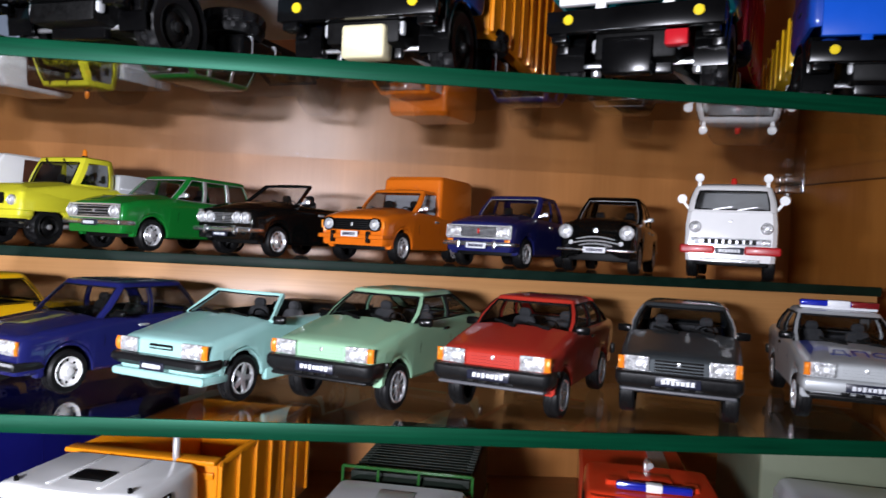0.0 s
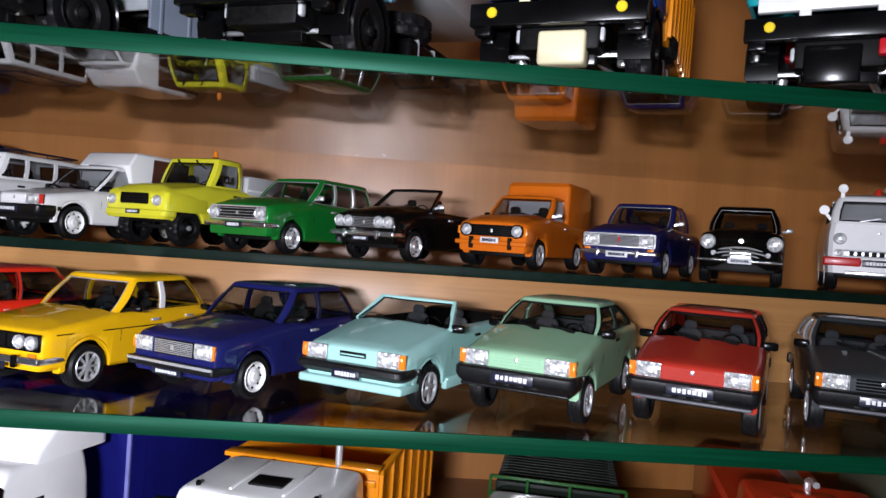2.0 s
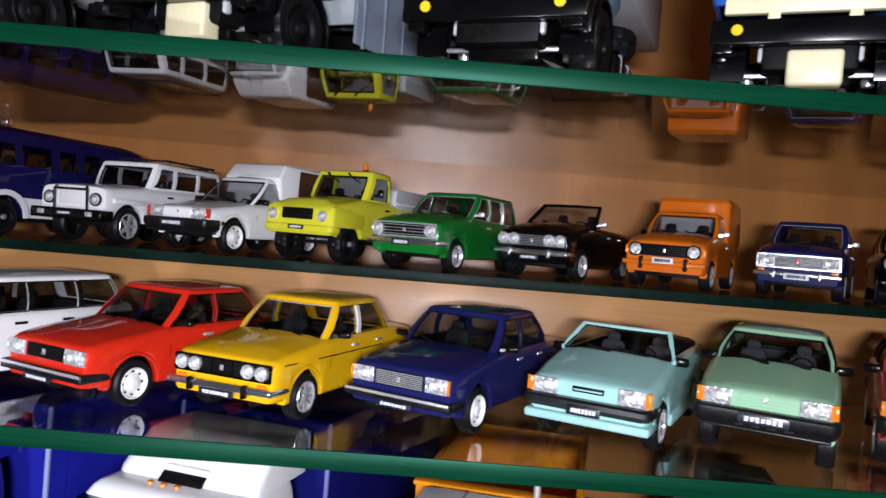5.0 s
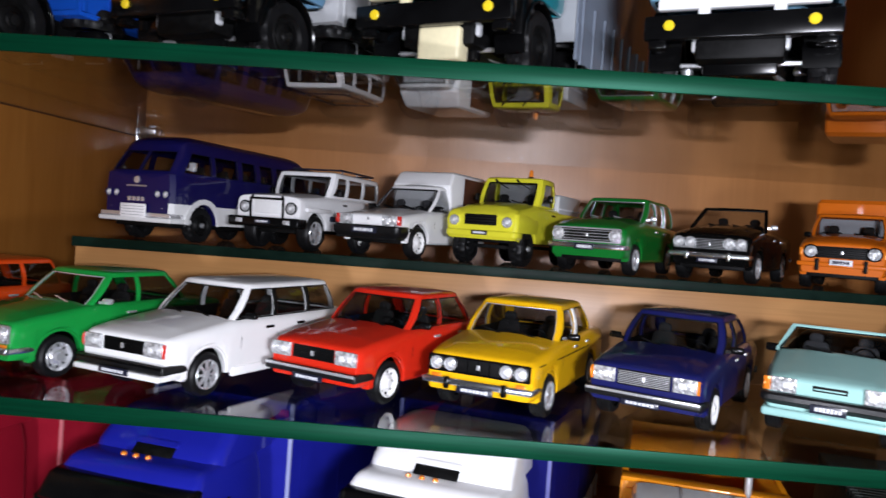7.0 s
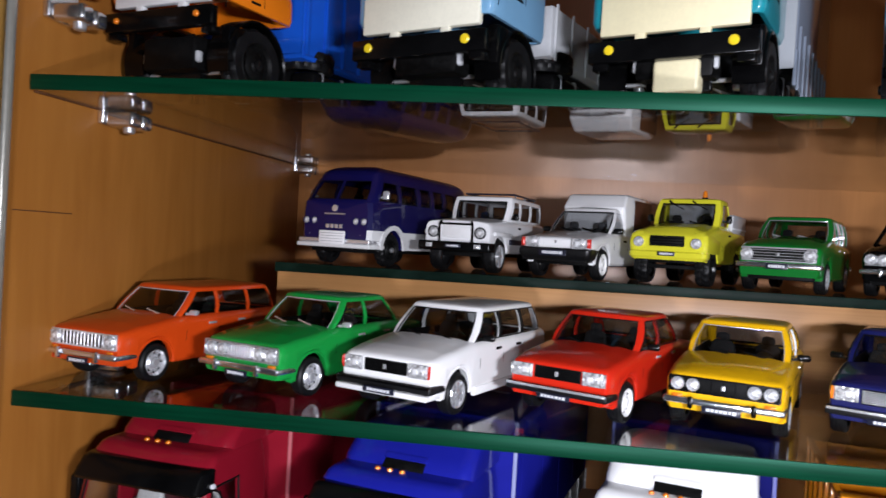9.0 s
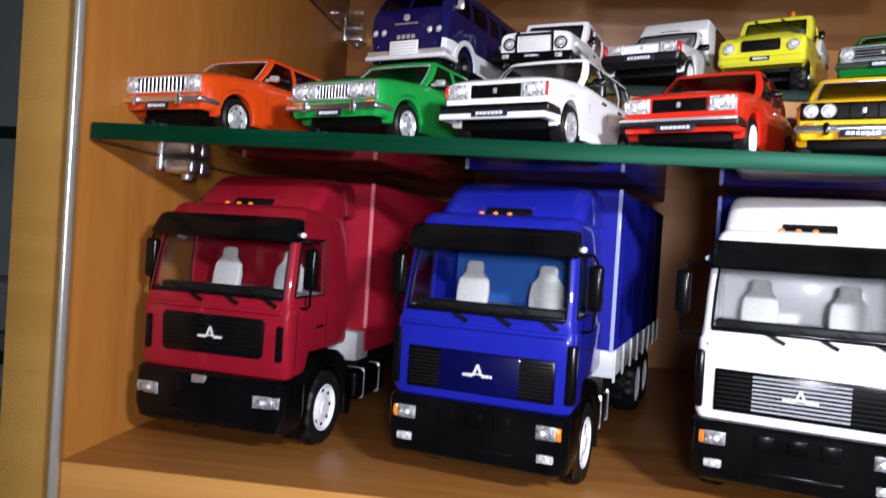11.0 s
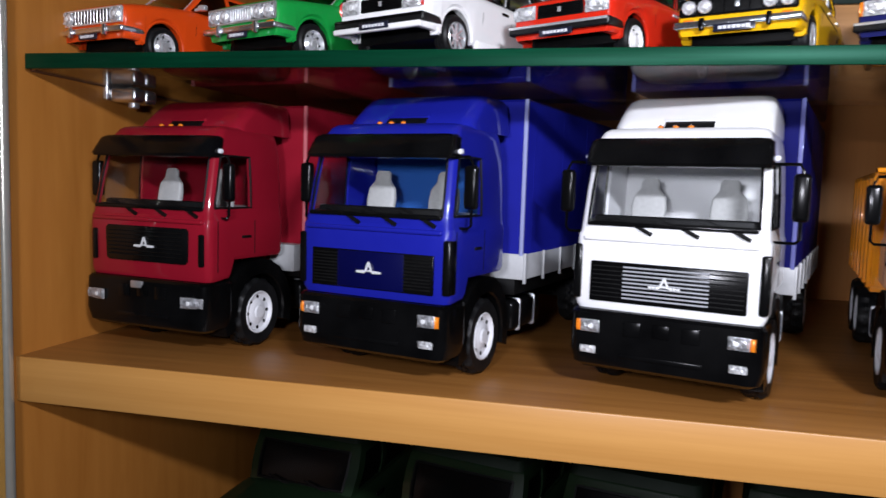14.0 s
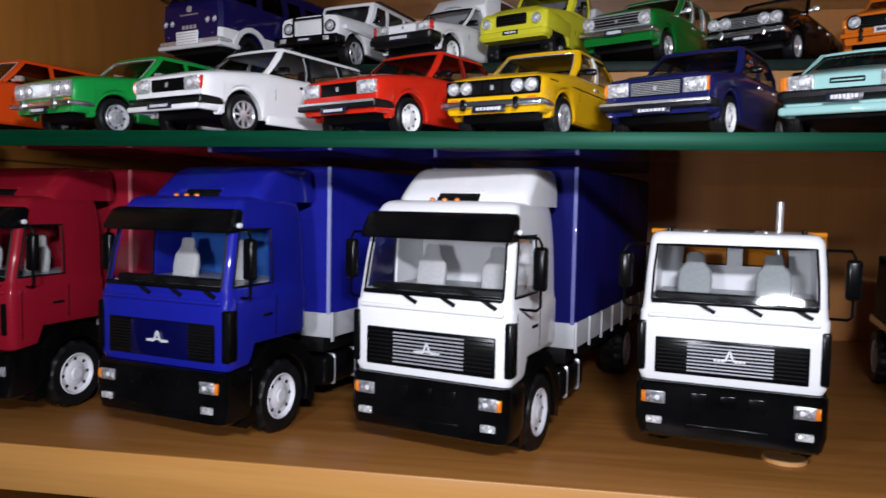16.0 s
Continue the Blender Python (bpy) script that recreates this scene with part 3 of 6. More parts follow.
def u_bumper(hw, z, h, y, d, back, bev=0.5):
    """A bumper that wraps round both corners."""
    bm = bmesh.new()
    add_box(bm, -hw, hw, y - d, y, z - h / 2, z + h / 2, bev, 0, 3)
    for s in (1, -1):
        add_box(bm, s * hw - (d if s > 0 else 0), s * hw + (0 if s > 0 else d), y - d * 0.4, y + back, z - h / 2 + 0.05, z + h / 2 - 0.05, bev * 0.8, 0, 2)
    return bm


def mirror(ob, x, y, z, s, m, w=5.2, h=3.2):
    e = part("side_mirror", add_box(bmesh.new(), min(0, s * w), max(0, s * w), -1.2, 1.2, -h / 2, h / 2, 0.8, 0, 2), m, ob, "", pose(s * (x + 1.2) * MM, y * MM, z * MM, 0, 0, s * 12))
    part("mirror_arm", bar((-s * 1.6, 0, -h * 0.3), (s * 0.6, 0, -h * 0.2), 1.0, 1.0), m, e)


def seat(ob, x, y, z, m, s=1.0, head=True):
    bm = bmesh.new()
    add_box(bm, -4.6 * s, 4.6 * s, -7 * s, 1.5 * s, 0, 3 * s, 1.0, 0, 2)
    lv = [(2 * s, 4.6 * s, 0, 2.8 * s), (7 * s, 4.9 * s, 1.0 * s, 3.4 * s), (10.2 * s, 4.5 * s, 1.6 * s, 3.7 * s), (11.5 * s, 3.4 * s, 1.9 * s, 3.8 * s)]
    if head == "joined":
        lv += [(12.4 * s, 2.7 * s, 2.0 * s, 3.9 * s), (14.6 * s, 2.6 * s, 2.3 * s, 4.0 * s), (15.4 * s, 1.8 * s, 2.6 * s, 3.9 * s)]
    prism(bm, lv, 0.9 * s, 3)
    part("seat", bm, m, ob, "", (x, y, z))
    if head is True:
        part("headrest", prism(bmesh.new(), [(z1 * s, w * s, 3.1 * s - d * s, 3.1 * s + d * s) for z1, w, d in ((11.1, 1.5, 0.5), (11.7, 2.3, 0.9), (13.0, 2.55, 1.0), (14.2, 2.2, 0.9), (14.8, 1.3, 0.5))], 0.5 * s, 3), m, ob, "", (x, y, z))


DEF = dict(L=95, hw=19, r=7.1, tw=5.0, fw=16.5, rw=73, sill=6.2, belt=[(0, 19.2), (9, 20.9), (29, 23.4), (70, 23.8), (95, 22)], top=[(0, 19.5), (9, 21.7), (29, 24.4), (70, 24.4), (95, 22.6)],
           wid=[(0, 0.93), (3, 0.965), (14, 1.0), (75, 1.0), (92, 0.96), (95, 0.92)], zc=16.5, cw=29, wst=42, rt=64, rd=74, roof=35.2, wr=14.2, pillars=[(52, 53.5)],
           rim="white", colour=(0.5, 0.02, 0.01), glass=None, ctop=True, nose=1.0, valance=7.5, seats=M_SEAT, cp=3.0, bulge=1.6, seam=True, crease=0.22, cx=0.6, lips=True, pw=1.5, ny=2.6, dome=0.0)


def car(name, m, label, category, **kw):
    """Body, glazing, wheels and cabin of a small model car; the maker of each kind adds its face."""
    S = dict(DEF)
    S.update(kw)
    ob = root(name, m, label, category, S.get("group", ""))
    pm = paint(S["colour"], metal=S.get("metal", 0.0))
    hw, r, cw, rd = S["hw"], S["r"], S["cw"], S["rd"]
    L = S["L"]
    W = lambda y: hw * interp(S["wid"], y)
    ys = {0, 0.12, 0.4, 0.9, 1.6, 2.6, 4, 6, cw - 2.2, cw - 0.02, cw + 0.02, rd - 0.02, rd + 0.02, L - 3, L - 2, L - 1.2, L - 0.6, L - 0.2, L}
    R = r + 1.8
    for c in (S["fw"], S["rw"]):
        for k in range(-10, 11):
            ys.add(c + R * math.sin(math.pi / 2 * k / 10))
        ys |= {c - R - 0.2, c + R + 0.2}
    for k in range(1, 15):
        ys.add(L * k / 15)
    ys = sorted(y for y in ys if 0 <= y <= L)
    secs, cab = [], []
    for y in ys:
        w, sh, tp = W(y), interp(S["belt"], y), interp(S["top"], y)
        b = S["sill"] if y > 6 else S["valance"]
        for c in (S["fw"], S["rw"]):
            if abs(y - c) < R:
                b = max(b, r + math.sqrt(R * R - (y - c) ** 2))
        e = 0
        if y < S["ny"]:
            e = S["nose"] * (1 - math.sqrt(1 - ((S["ny"] - y) / S["ny"]) ** 2))
        elif y > L - 2:
            e = 1.2 * (1 - math.sqrt(1 - ((y - L + 2) / 2) ** 2))
        w, sh, tp = w - e * 0.8, sh - e, tp - e
        zc = min(max(S["zc"], b + 1.2), sh - 3.6)
        inside = cw < y < rd
        cab.append(inside)
        pts = [(w - 3.4, b), (w - 1.1, b), (w - 0.42, min(b + 0.9, zc - 0.2)), (w, zc), (w - 0.1, sh - 3.0), (w - 0.4, sh - 1.8), (w - 1.05, sh - 0.8), (w - 2.0, sh - 0.22), (w - 3.0, sh)]
        raised = S["crease"] if 3 < y < cw - 2 else 0
        q = S["cx"]
        pts += [(w - 3.2, sh - 10), (w * 0.5, sh - 10), (0, sh - 10)] if inside else [(w * (q + 0.07), sh + (tp - sh) * 0.5), (w * q, sh + (tp - sh) * 0.7 + raised), (0, tp + raised)]
        secs.append((y, pts))
    # the nose swells a little in the middle
    zm = (secs[0][1][0][1] + secs[0][1][-1][1]) / 2
    swell = [] if not S["dome"] else [(-S["dome"] * k, [(x * f, zm + (z - zm) * f) for x, z in secs[0][1]]) for f, k in ((0.3, 1.0), (0.6, 0.75), (0.85, 0.35))]
    secs, cab = swell + secs, [False] * len(swell) + cab
    bm = loft(bmesh.new(), secs, lambda i, j: 1 if (j >= 8 and (cab[i] or cab[i + 1])) else 0)
    B = lambda y: interp(S["belt"], y)
    part("body", bm, [pm, M_TRIM], ob)
    if S["lips"]:
        for c in (S["fw"], S["rw"]):
            a0 = math.asin(max(-0.9, min(0.9, (S["sill"] + 0.5 - r) / R)))
            for s in (1, -1):
                arc = [a0 + (math.pi - 2 * a0) * k / 14 for k in range(15)]
                part("arch_lip", tube([(s * (W(c + R * math.cos(a)) - 0.95), c + R * math.cos(a), r + R * math.sin(a)) for a in arc], 0.55, 6), pm, ob)
    A0, A1 = (W(cw) - 1.0, cw, B(cw) - 0.5), (S["wr"], S["wst"], S["roof"] - 2.6)
    mir = lambda p: (-p[0], p[1], p[2])
    g = S["glass"] or M_CARGLASS
    o = 0.35
    if S["ctop"]:
        pw, cp, bl = S["pw"], S["cp"], S["bulge"]
        wst, rt, wr = S["wst"] - 1.2, S["rt"] + 1.0, S["wr"] + 0.5
        zt = lambda y: S["roof"] - 1.7 - S.get("rslope", 0) * max(0, (y - wst) / (rt - wst))
        cols, tag = [], []

        def col(xb, yb, xt, yt, nxt):
            cols.append(((xb, yb, B(yb) - 0.8), (xt, yt, zt(yt))))
            tag.append(nxt)

        wb = W(cw) - 2.0
        for u in (0, 0.3, 0.58, 0.8):
            col(u * wb, cw - bl * (1 - u * u), u * wr, wst - 0.7 * bl * (1 - u * u), "windscreen")
        col(wb - 1.35 * pw, cw - 0.1, wr - 1.3 * pw, wst - 0.05, None)
        col(wb - 0.5, cw + 0.35, wr - 0.5, wst + 0.3, None)
        posts = [(cw + pw * 1.25, wst + pw * 1.1)]
        for yb, yt in S["pillars"]:
            posts += [(yb - pw * 0.5, yt - pw * 0.5), (yb + pw * 0.5, yt + pw * 0.5)]
        posts.append((rd - cp, rt - cp))
        sx = lambda y: W(y) - 2.0
        for i in range(0, len(posts), 2):
            (b0, t0), (b1, t1) = posts[i], posts[i + 1]
            col(sx(b0), b0, wr, t0, "side_window%d" % i)
            col(sx(b0) * 0.5 + sx(b1) * 0.5, (b0 + b1) / 2, wr + 0.15, (t0 + t1) / 2, "side_window%d" % i)
            col(sx(b1), b1, wr, t1, None)
        we = W(rd) - 2.2
        col(we - 0.2, rd - 0.9, wr - 0.4, rt - 0.8, None)
        col(we - 1.0, rd - 0.1, wr - 1.2, rt - 0.1, None)
        for u in (0.84, 0.6, 0.3, 0):
            col(u * we, rd + 0.7 * (1 - u * u), u * wr, rt + 0.5 * (1 - u * u), "rear_window" if u else None)
        nh = len(cols)
        lo, hi = S.get("wl", (0.05, 0.925))
        lev = (0, lo, lo + (hi - lo) / 3, lo + (hi - lo) * 2 / 3, hi, (hi + 1) / 2, 1.0)
        rings = []
        for f in lev:
            row = []
            for p, q in cols:
                v = Vector(p).lerp(Vector(q), f)
                v.x += 0.8 * math.sin(math.pi * f) * (v.x / wr) ** 3
                v.y -= (0.5 * math.sin(math.pi * f)) * (1 if v.y < (cw + rd) / 2 else -1) * (1 - min(1, abs(v.x) / wr)) ** 0.5
                row.append(v)
            rings.append(half_ring(row))
        top = rings[-1]
        yc, yl = (wst + rt) / 2, (rt - wst) / 2
        dome = lambda d, up: [Vector((p.x * (1 - d / wr), yc + (p.y - yc) * (1 - d / yl), p.z + up)) for p in top]
        rings += [dome(0.14, 0.34), dome(0.5, 0.7), dome(1.2, 1.0), dome(2.4, 1.25)]
        nn = len(top)
        side = lambda j: tag[j] if j < nh - 1 else (tag[nn - 1 - j] and tag[nn - 1 - j] + ("_far" if tag[nn - 1 - j].startswith("side") else ""))
        bm, openings = shell(rings, lambda i, j: side(j) if 1 <= i < 4 else None, 0.9)
        part("cabin_frame", bm, pm, ob, sharp=40)
        bm = bmesh.new()
        rows = [[bm.verts.new(p) for p in dome(d, u)] for d, u in ((2.38, 1.25), (4.5, 1.48), (7.5, 1.64), (10.5, 1.7))]
        for u, v in zip(rows, rows[1:]):
            for j in range(nn):
                bm.faces.new((u[j], u[(j + 1) % nn], v[(j + 1) % nn], v[j]))
        bm.faces.new(rows[-1])
        part("roof", bm, S.get("roof_mat") or pm, ob)
        for c, (gb, edges) in openings.items():
            nm = c.split("_far")[0].rstrip("0123456789")
            w = part(nm, gb, g, ob)
            sm = S.get("seal") if nm != "side_window" else S.get("trim")
            if sm is not None:
                part("window_seal", seal_strip(edges, S.get("sw", 0.5)), sm, w)
        if S.get("post") is not None:
            for yb, yt in S["pillars"]:
                for s in (1, -1):
                    pb = bmesh.new()
                    ps = [Vector((sx(yb), yb, B(yb) - 0.8)).lerp(Vector((wr, yt, zt(yt))), f) + Vector((0.3 + 0.85 * math.sin(math.pi * f), 0, 0)) for f in (0.06, 0.28, 0.5, 0.72, 0.93)]
                    for p, q in zip(ps, ps[1:]):
                        add_bar(pb, (s * p.x, p.y, p.z), (s * q.x, q.y, q.z), pw * S.get("ppw", 1.1), 0.5, (s, 0, 0.3))
                    part("pillar", pb, S["post"], ob, "window post")
    else:
        for s, f in ((1, lambda p: p), (-1, mir)):
            part("pillar", bar(f(A0), f(A1), 1.4, 1.3, (0, -1, 0.5)), pm, ob)
        hd = bmesh.new()
        add_tube(hd, [Vector(A1).lerp(Vector(mir(A1)), k / 8) + Vector((0, -S["bulge"] * math.sin(math.pi * k / 8), 0.2 * math.sin(math.pi * k / 8))) for k in range(9)], 0.6, 6)
        part("windscreen_header", hd, S.get("header") or pm, ob)
        part("windscreen", pane([(-A0[0] + 0.5, A0[1], A0[2] + o), (A0[0] - 0.5, A0[1], A0[2] + o), (A1[0] - 0.5, A1[1], A1[2] - o), (-A1[0] + 0.5, A1[1], A1[2] - o)], (0, -S["bulge"], 0), 8), g, ob)
        bm = bmesh.new()
        c = [Vector((-A0[0] + 0.6, A0[1] - 0.3, A0[2] + 0.6)), Vector((A0[0] - 0.6, A0[1] - 0.3, A0[2] + 0.6)), Vector((A1[0] - 0.6, A1[1] - 0.6, A1[2] - 0.5)), Vector((-A1[0] + 0.6, A1[1] - 0.6, A1[2] - 0.5))]
        for a, b2, cv in ((c[0], c[1], 1), (c[1], c[2], 0), (c[2], c[3], 1), (c[3], c[0], 0)):
            add_tube(bm, [a.lerp(b2, k / 8) + Vector((0, -S["bulge"] * math.sin(math.pi * k / 8) * cv, 0)) for k in range(9)], 0.3, 5)
        part("windscreen_seal", bm, S.get("seal") or M_MATT, ob)
    # chassis and cabin
    und = box(-hw + 3.6, hw - 3.6, 9, L - 6, S["sill"] - 0.6, S["sill"] + 4, 0.6)
    for c in (S["fw"], S["rw"]):
        add_box(und, -hw + 3, hw - 3, c - 0.9, c + 0.9, r - 0.9, r + 0.9, 0.3)
    part("underbody", und, M_MATT, ob)
    zf = B(cw) - 9.5
    sx = hw * 0.42
    mid = cw + (rd - cw) * 0.42
    for s in (1, -1):
        seat(ob, s * sx, mid, zf + 1.4 - S.get("sdz", 0.0), S["seats"], 0.95)
    if rd - mid > 18:
        part("rear_bench", prism(bmesh.new(), [(0, hw - 4, 0, 5), (7, hw - 4.6, 2.5, 6.0), (9, hw - 5, 3, 6)], 1.0, 2), S["seats"], ob, "", (0, rd - 9.5, zf - 0.6))
    part("dashboard", box(-hw + 3.4, hw - 3.4, cw - 0.5, cw + 5, zf + 4, zf + 9.0, 0.9), M_TRIM, ob)
    sw = bmesh.new()
    ring = [(3.1 * math.cos(a), 0, 3.1 * math.sin(a)) for a in [2 * math.pi * k / 16 for k in range(17)]]
    add_tube(sw, ring, 0.32, 5)
    add_bar(sw, (-3, 0, 0), (3, 0, 0), 0.7, 0.4)
    part("steering_wheel", sw, S.get("wheel_mat", M_MATT), ob, "", pose(sx * MM, (cw + 7.5) * MM, (zf + 9.2) * MM, 25))
    wheels(ob, (S["fw"], S["rw"]), hw - S["tw"] / 2 - 0.4, r, S["tw"], S["rim"], r)
    # wipers
    if S.get("wipers", True):
        for x in (-hw * 0.5, hw * 0.12):
            wb = bmesh.new()
            f = lambda u, v: Vector((x + u, cw - S["bulge"] * math.cos(math.pi * (x + u) / hw / 2.2) - 0.7 + (S["wst"] - cw) * v, B(cw) + 0.6 + (S["roof"] - B(cw)) * v))
            k = S.get("wp", 1.0)
            add_bar(wb, f(8, -0.02), f(0, 0.12), 0.45 * k, 0.5, (0, -1, 0.5))
            add_bar(wb, f(8.3, -0.05), f(6, 0.02), 0.8 * k, 0.6, (0, -1, 0.5))
            part("wiper", wb, S.get("wiper_mat", M_MATT), ob)
    # doors: seams and handles
    if S["seam"]:
        for s in (1, -1):
            posts = S.get("doors", [(cw + 1.5, cw + 4), S["pillars"][0] if S["pillars"] else (58, 58)])
            for yb, _ in posts:
                w = W(yb)
                sm = bmesh.new()
                prof = [(w - 0.62, S["sill"] + 0.6), (w + 0.03, S["zc"]), (w - 0.28, B(yb) - 2.7), (w - 0.85, B(yb) - 1.2)]
                rows = [[sm.verts.new((s * (x + dx), yb + dy, z)) for dx, dy in ((-0.2, -0.09), (0.03, -0.09), (0.03, 0.09), (-0.2, 0.09))] for x, z in prof]
                for u, v in zip(rows, rows[1:]):
                    for i in range(4):
                        sm.faces.new((u[i], u[(i + 1) % 4], v[(i + 1) % 4], v[i]))
                part("door_seam", sm, M_MATT, ob)
            for yb, _ in posts[1:]:
                part("door_handle", box(-0.3, 0.3, -2.2, 2.2, -0.5, 0.5, 0.25), S.get("handle", M_BLACK), ob, "", (s * (W(yb) + 0.02), yb - 4.5, B(yb) - 3.6))
    return ob, S, pm, W, B


def slats(x0, x1, z0, z1, n, y, d, h, vertical=False, rounded=False):
    """A row of bars; rounded ones are half-round rods."""
    bm = bmesh.new()
    for i in range(n):
        if vertical:
            x = x0 + (x1 - x0) * (i + 0.5) / n
            add_tube(bm, [(x, y, z0), (x, y, z1)], h / 2, 8) if rounded else add_box(bm, x - h / 2, x + h / 2, y - d, y, z0, z1)
        else:
            z = z0 + (z1 - z0) * (i + 0.5) / n
            add_tube(bm, [(x0, y, z), (x1, y, z)], h / 2, 8) if rounded else add_box(bm, x0, x1, y - d, y, z - h / 2, z + h / 2)
    return bm


def grille(ob, x, z0, z1, y=0.1, back=M_MATT, bars=None, n=5, vertical=False, surround=None, badge=True, h=0.32):
    g = part("grille", box(-x, x, y - 0.5, y, z0, z1, 0.2), back, ob)
    if bars is not None:
        part("grille_insert", slats(-x + 0.3, x - 0.3, z0 + 0.3, z1 - 0.3, n, y - 0.45, 0.35, h, vertical, bars in (M_CHROME, M_STEEL)), bars, g, sharp=70)
    if surround is not None:
        fb = bmesh.new()
        for a, b in (((-x, z0), (x, z0)), ((x, z0), (x, z1)), ((x, z1), (-x, z1)), ((-x, z1), (-x, z0))):
            add_bar(fb, (a[0], y - 0.6, a[1]), (b[0], y - 0.6, b[1]), 0.6, 0.7)
        part("grille_frame", fb, surround, g)
    if badge:
        part("badge", chip(bmesh.new(), 0, (z0 + z1) / 2, 1.2, 1.7, y - 0.7, 0.4, 0.2), M_CHROME, g)


def chrome_bumper(ob, S, z=10.6, h=2.1, y=-1.0, over=True, mat=None, strip=None):
    hw = S["hw"] * 0.965
    b = part("front_bumper", u_bumper(hw, z, h, y, 1.3, 9, 0.64), mat or M_BRIGHTBAR, ob)
    if strip is not None:
        part("bumper_strip", box(-hw + 0.4, hw - 0.4, y - 1.7, y - 1.2, z + h * 0.1, z + h * 0.42, 0.15), strip, b)
    if over:
        for s in (1, -1):
            part("overrider", add_box(bmesh.new(), -0.8, 0.8, y - 2.4, y - 0.6, z - 2.2, z + 1.6, 0.5, 0, 2), over if over is not True else M_BRIGHTBAR, b, "", (s * hw * 0.52, 0, 0))
    part("rear_bumper", box(-hw, hw, S["L"] - 0.4, S["L"] + 1.4, z - h / 2, z + h / 2, 0.5), mat or M_BRIGHTBAR, ob)
    return b


BACK = 0.0009  # lamps stand this far before the nose plane


def spot(x, y, z, turn):
    """A place for a model whose lamps stand at x, y."""
    a = radians(turn)
    return pose(x + BACK * math.sin(a), y + BACK * math.cos(a), z + 0.0002, 0, 0, -turn)


LOWROW, UPROW = "model cars on the glass shelf", "model cars on the riser"


def classic(name, m, label, colour, face, wagon=False, rim="steel", mirrors=M_CHROME, **kw):
    """A boxy saloon or estate of the seventies and eighties."""
    P = dict(colour=colour, rim=rim, handle=M_CHROME, group=LOWROW, seal=M_CHROME if face in ("round", "chrome4") else M_MATT, trim=None if face in ("round", "chrome4") else M_MATT, cw=27.4, wst=39.4)
    if wagon:
        P.update(rt=85, rd=91, pillars=[(50, 50.5), (70, 69.5)], top=[(0, 19.5), (9, 21.7), (29, 24.4), (95, 24)], belt=[(0, 19.2), (9, 20.9), (29, 23.4), (95, 23.6)], cp=2.2, doors=[(31, 0), (50, 50), (68, 68)])
    else:
        P.update(pillars=[(49.5, 50)], rt=65.5, rd=75, doors=[(29, 0), (49.5, 50), (67, 67)])
    P.update(kw)
    ob, S, pm, W, B = car(name, m, label, "model car", **P)
    hw = S["hw"]
    if face == "round":
        grille(ob, hw * 0.86, 13.2, 18.3, 0.2, M_MATT, M_CHROME, 18, True, M_CHROME, False, 0.7)
        for s in (1, -1):
            round_light(ob, s * hw * 0.7, 15.8, 2.35, -0.5)
            part("turn_signal", chip(bmesh.new(), s * hw * 0.72, 11.9, 2.6, 1.0, -0.1, 0.7), M_AMBER, ob)
        chrome_bumper(ob, S)
        plate(ob, 8.4, -2.0, 10, 2.0, False)
    elif face == "chrome4":
        grille(ob, hw * 0.88, 13.1, 18.2, 0.2, M_MATT, M_CHROME, 26, True, M_STEEL, False, 0.5)
        for s in (1, -1):
            round_light(ob, s * hw * 0.72, 15.7, 2.05, -0.5)
            round_light(ob, s * hw * 0.45, 15.7, 2.05, -0.5)
            part("turn_signal", chip(bmesh.new(), s * hw * 0.76, 11.9, 3.2, 1.1, -0.1, 0.7), M_AMBER, ob)
        chrome_bumper(ob, S)
        plate(ob, 8.4, -2.0, 10, 2.0, False)
    elif face == "four":
        grille(ob, hw * 0.88, 13.5, 18.2, 0.2, M_MATT, M_BLACK, 9, True, M_BLACK)
        for s in (1, -1):
            for x in (0.74, 0.49):
                round_light(ob, s * hw * x, 15.9, 1.85, -0.5, M_CHROME)
            part("turn_signal", chip(bmesh.new(), s * hw * 0.74, 11.9, 3.2, 1.2, -0.1, 0.7), M_AMBER, ob)
        chrome_bumper(ob, S, over=M_BLACK)
        plate(ob, 8.8, -2.4, 12, 2.2, False)
        for s in (1, -1):
            st = bmesh.new()
            for a, b in ((4, 27), (27, 60), (60, 92)):
                add_bar(st, (s * (W(a) + 0.02), a, S["zc"] + 1.6), (s * (W(b) + 0.02), b, S["zc"] + 1.6), 0.35, 0.15, (s, 0, 0))
            part("side_stripe", st, M_MATT, ob, "thin black side stripe")
    elif face in ("square", "tall"):
        for s in (1, -1):
            rect_light(ob, s * hw * 0.665, 15.9, 7.0, 4.3, -0.1, 0.9, s, M_AMBER if face == "tall" else S.get("lamp2", M_REDLENS))
        if face == "tall":
            grille(ob, hw * 0.44, 13.3, 18.2, 0.1, M_MATT, M_CHROME, 8, False, None, True, 0.34)
        else:
            grille(ob, hw * 0.44, 13.8, 18.0, 0.2, M_MATT, M_BLACK, 7, False, None)
        chrome_bumper(ob, S, 10.4, 2.8, -0.8, False, M_BUMPER, S.get("strip", M_CHROME))
        if S.get("lip"):
            part("front_lip", u_bumper(hw * 0.94, 8.0, 1.9, -1.0, 2.2, 8, 0.6), pm, ob, "painted lip under the bumper")
        plate(ob, 8.6, -2.2 if not S.get("lip") else -3.3, 12, 2.0, False)
    for s in (1, -1):
        if s > 0 or face == "tall":
            mirror(ob, W(S["cw"] + 5) - 1.4, S["cw"] + 5, B(S["cw"]) + 1.4, s, mirrors, 3.6 if face in ("round", "chrome4") else 4.4, 2.3)
    return ob, S, pm, W, B


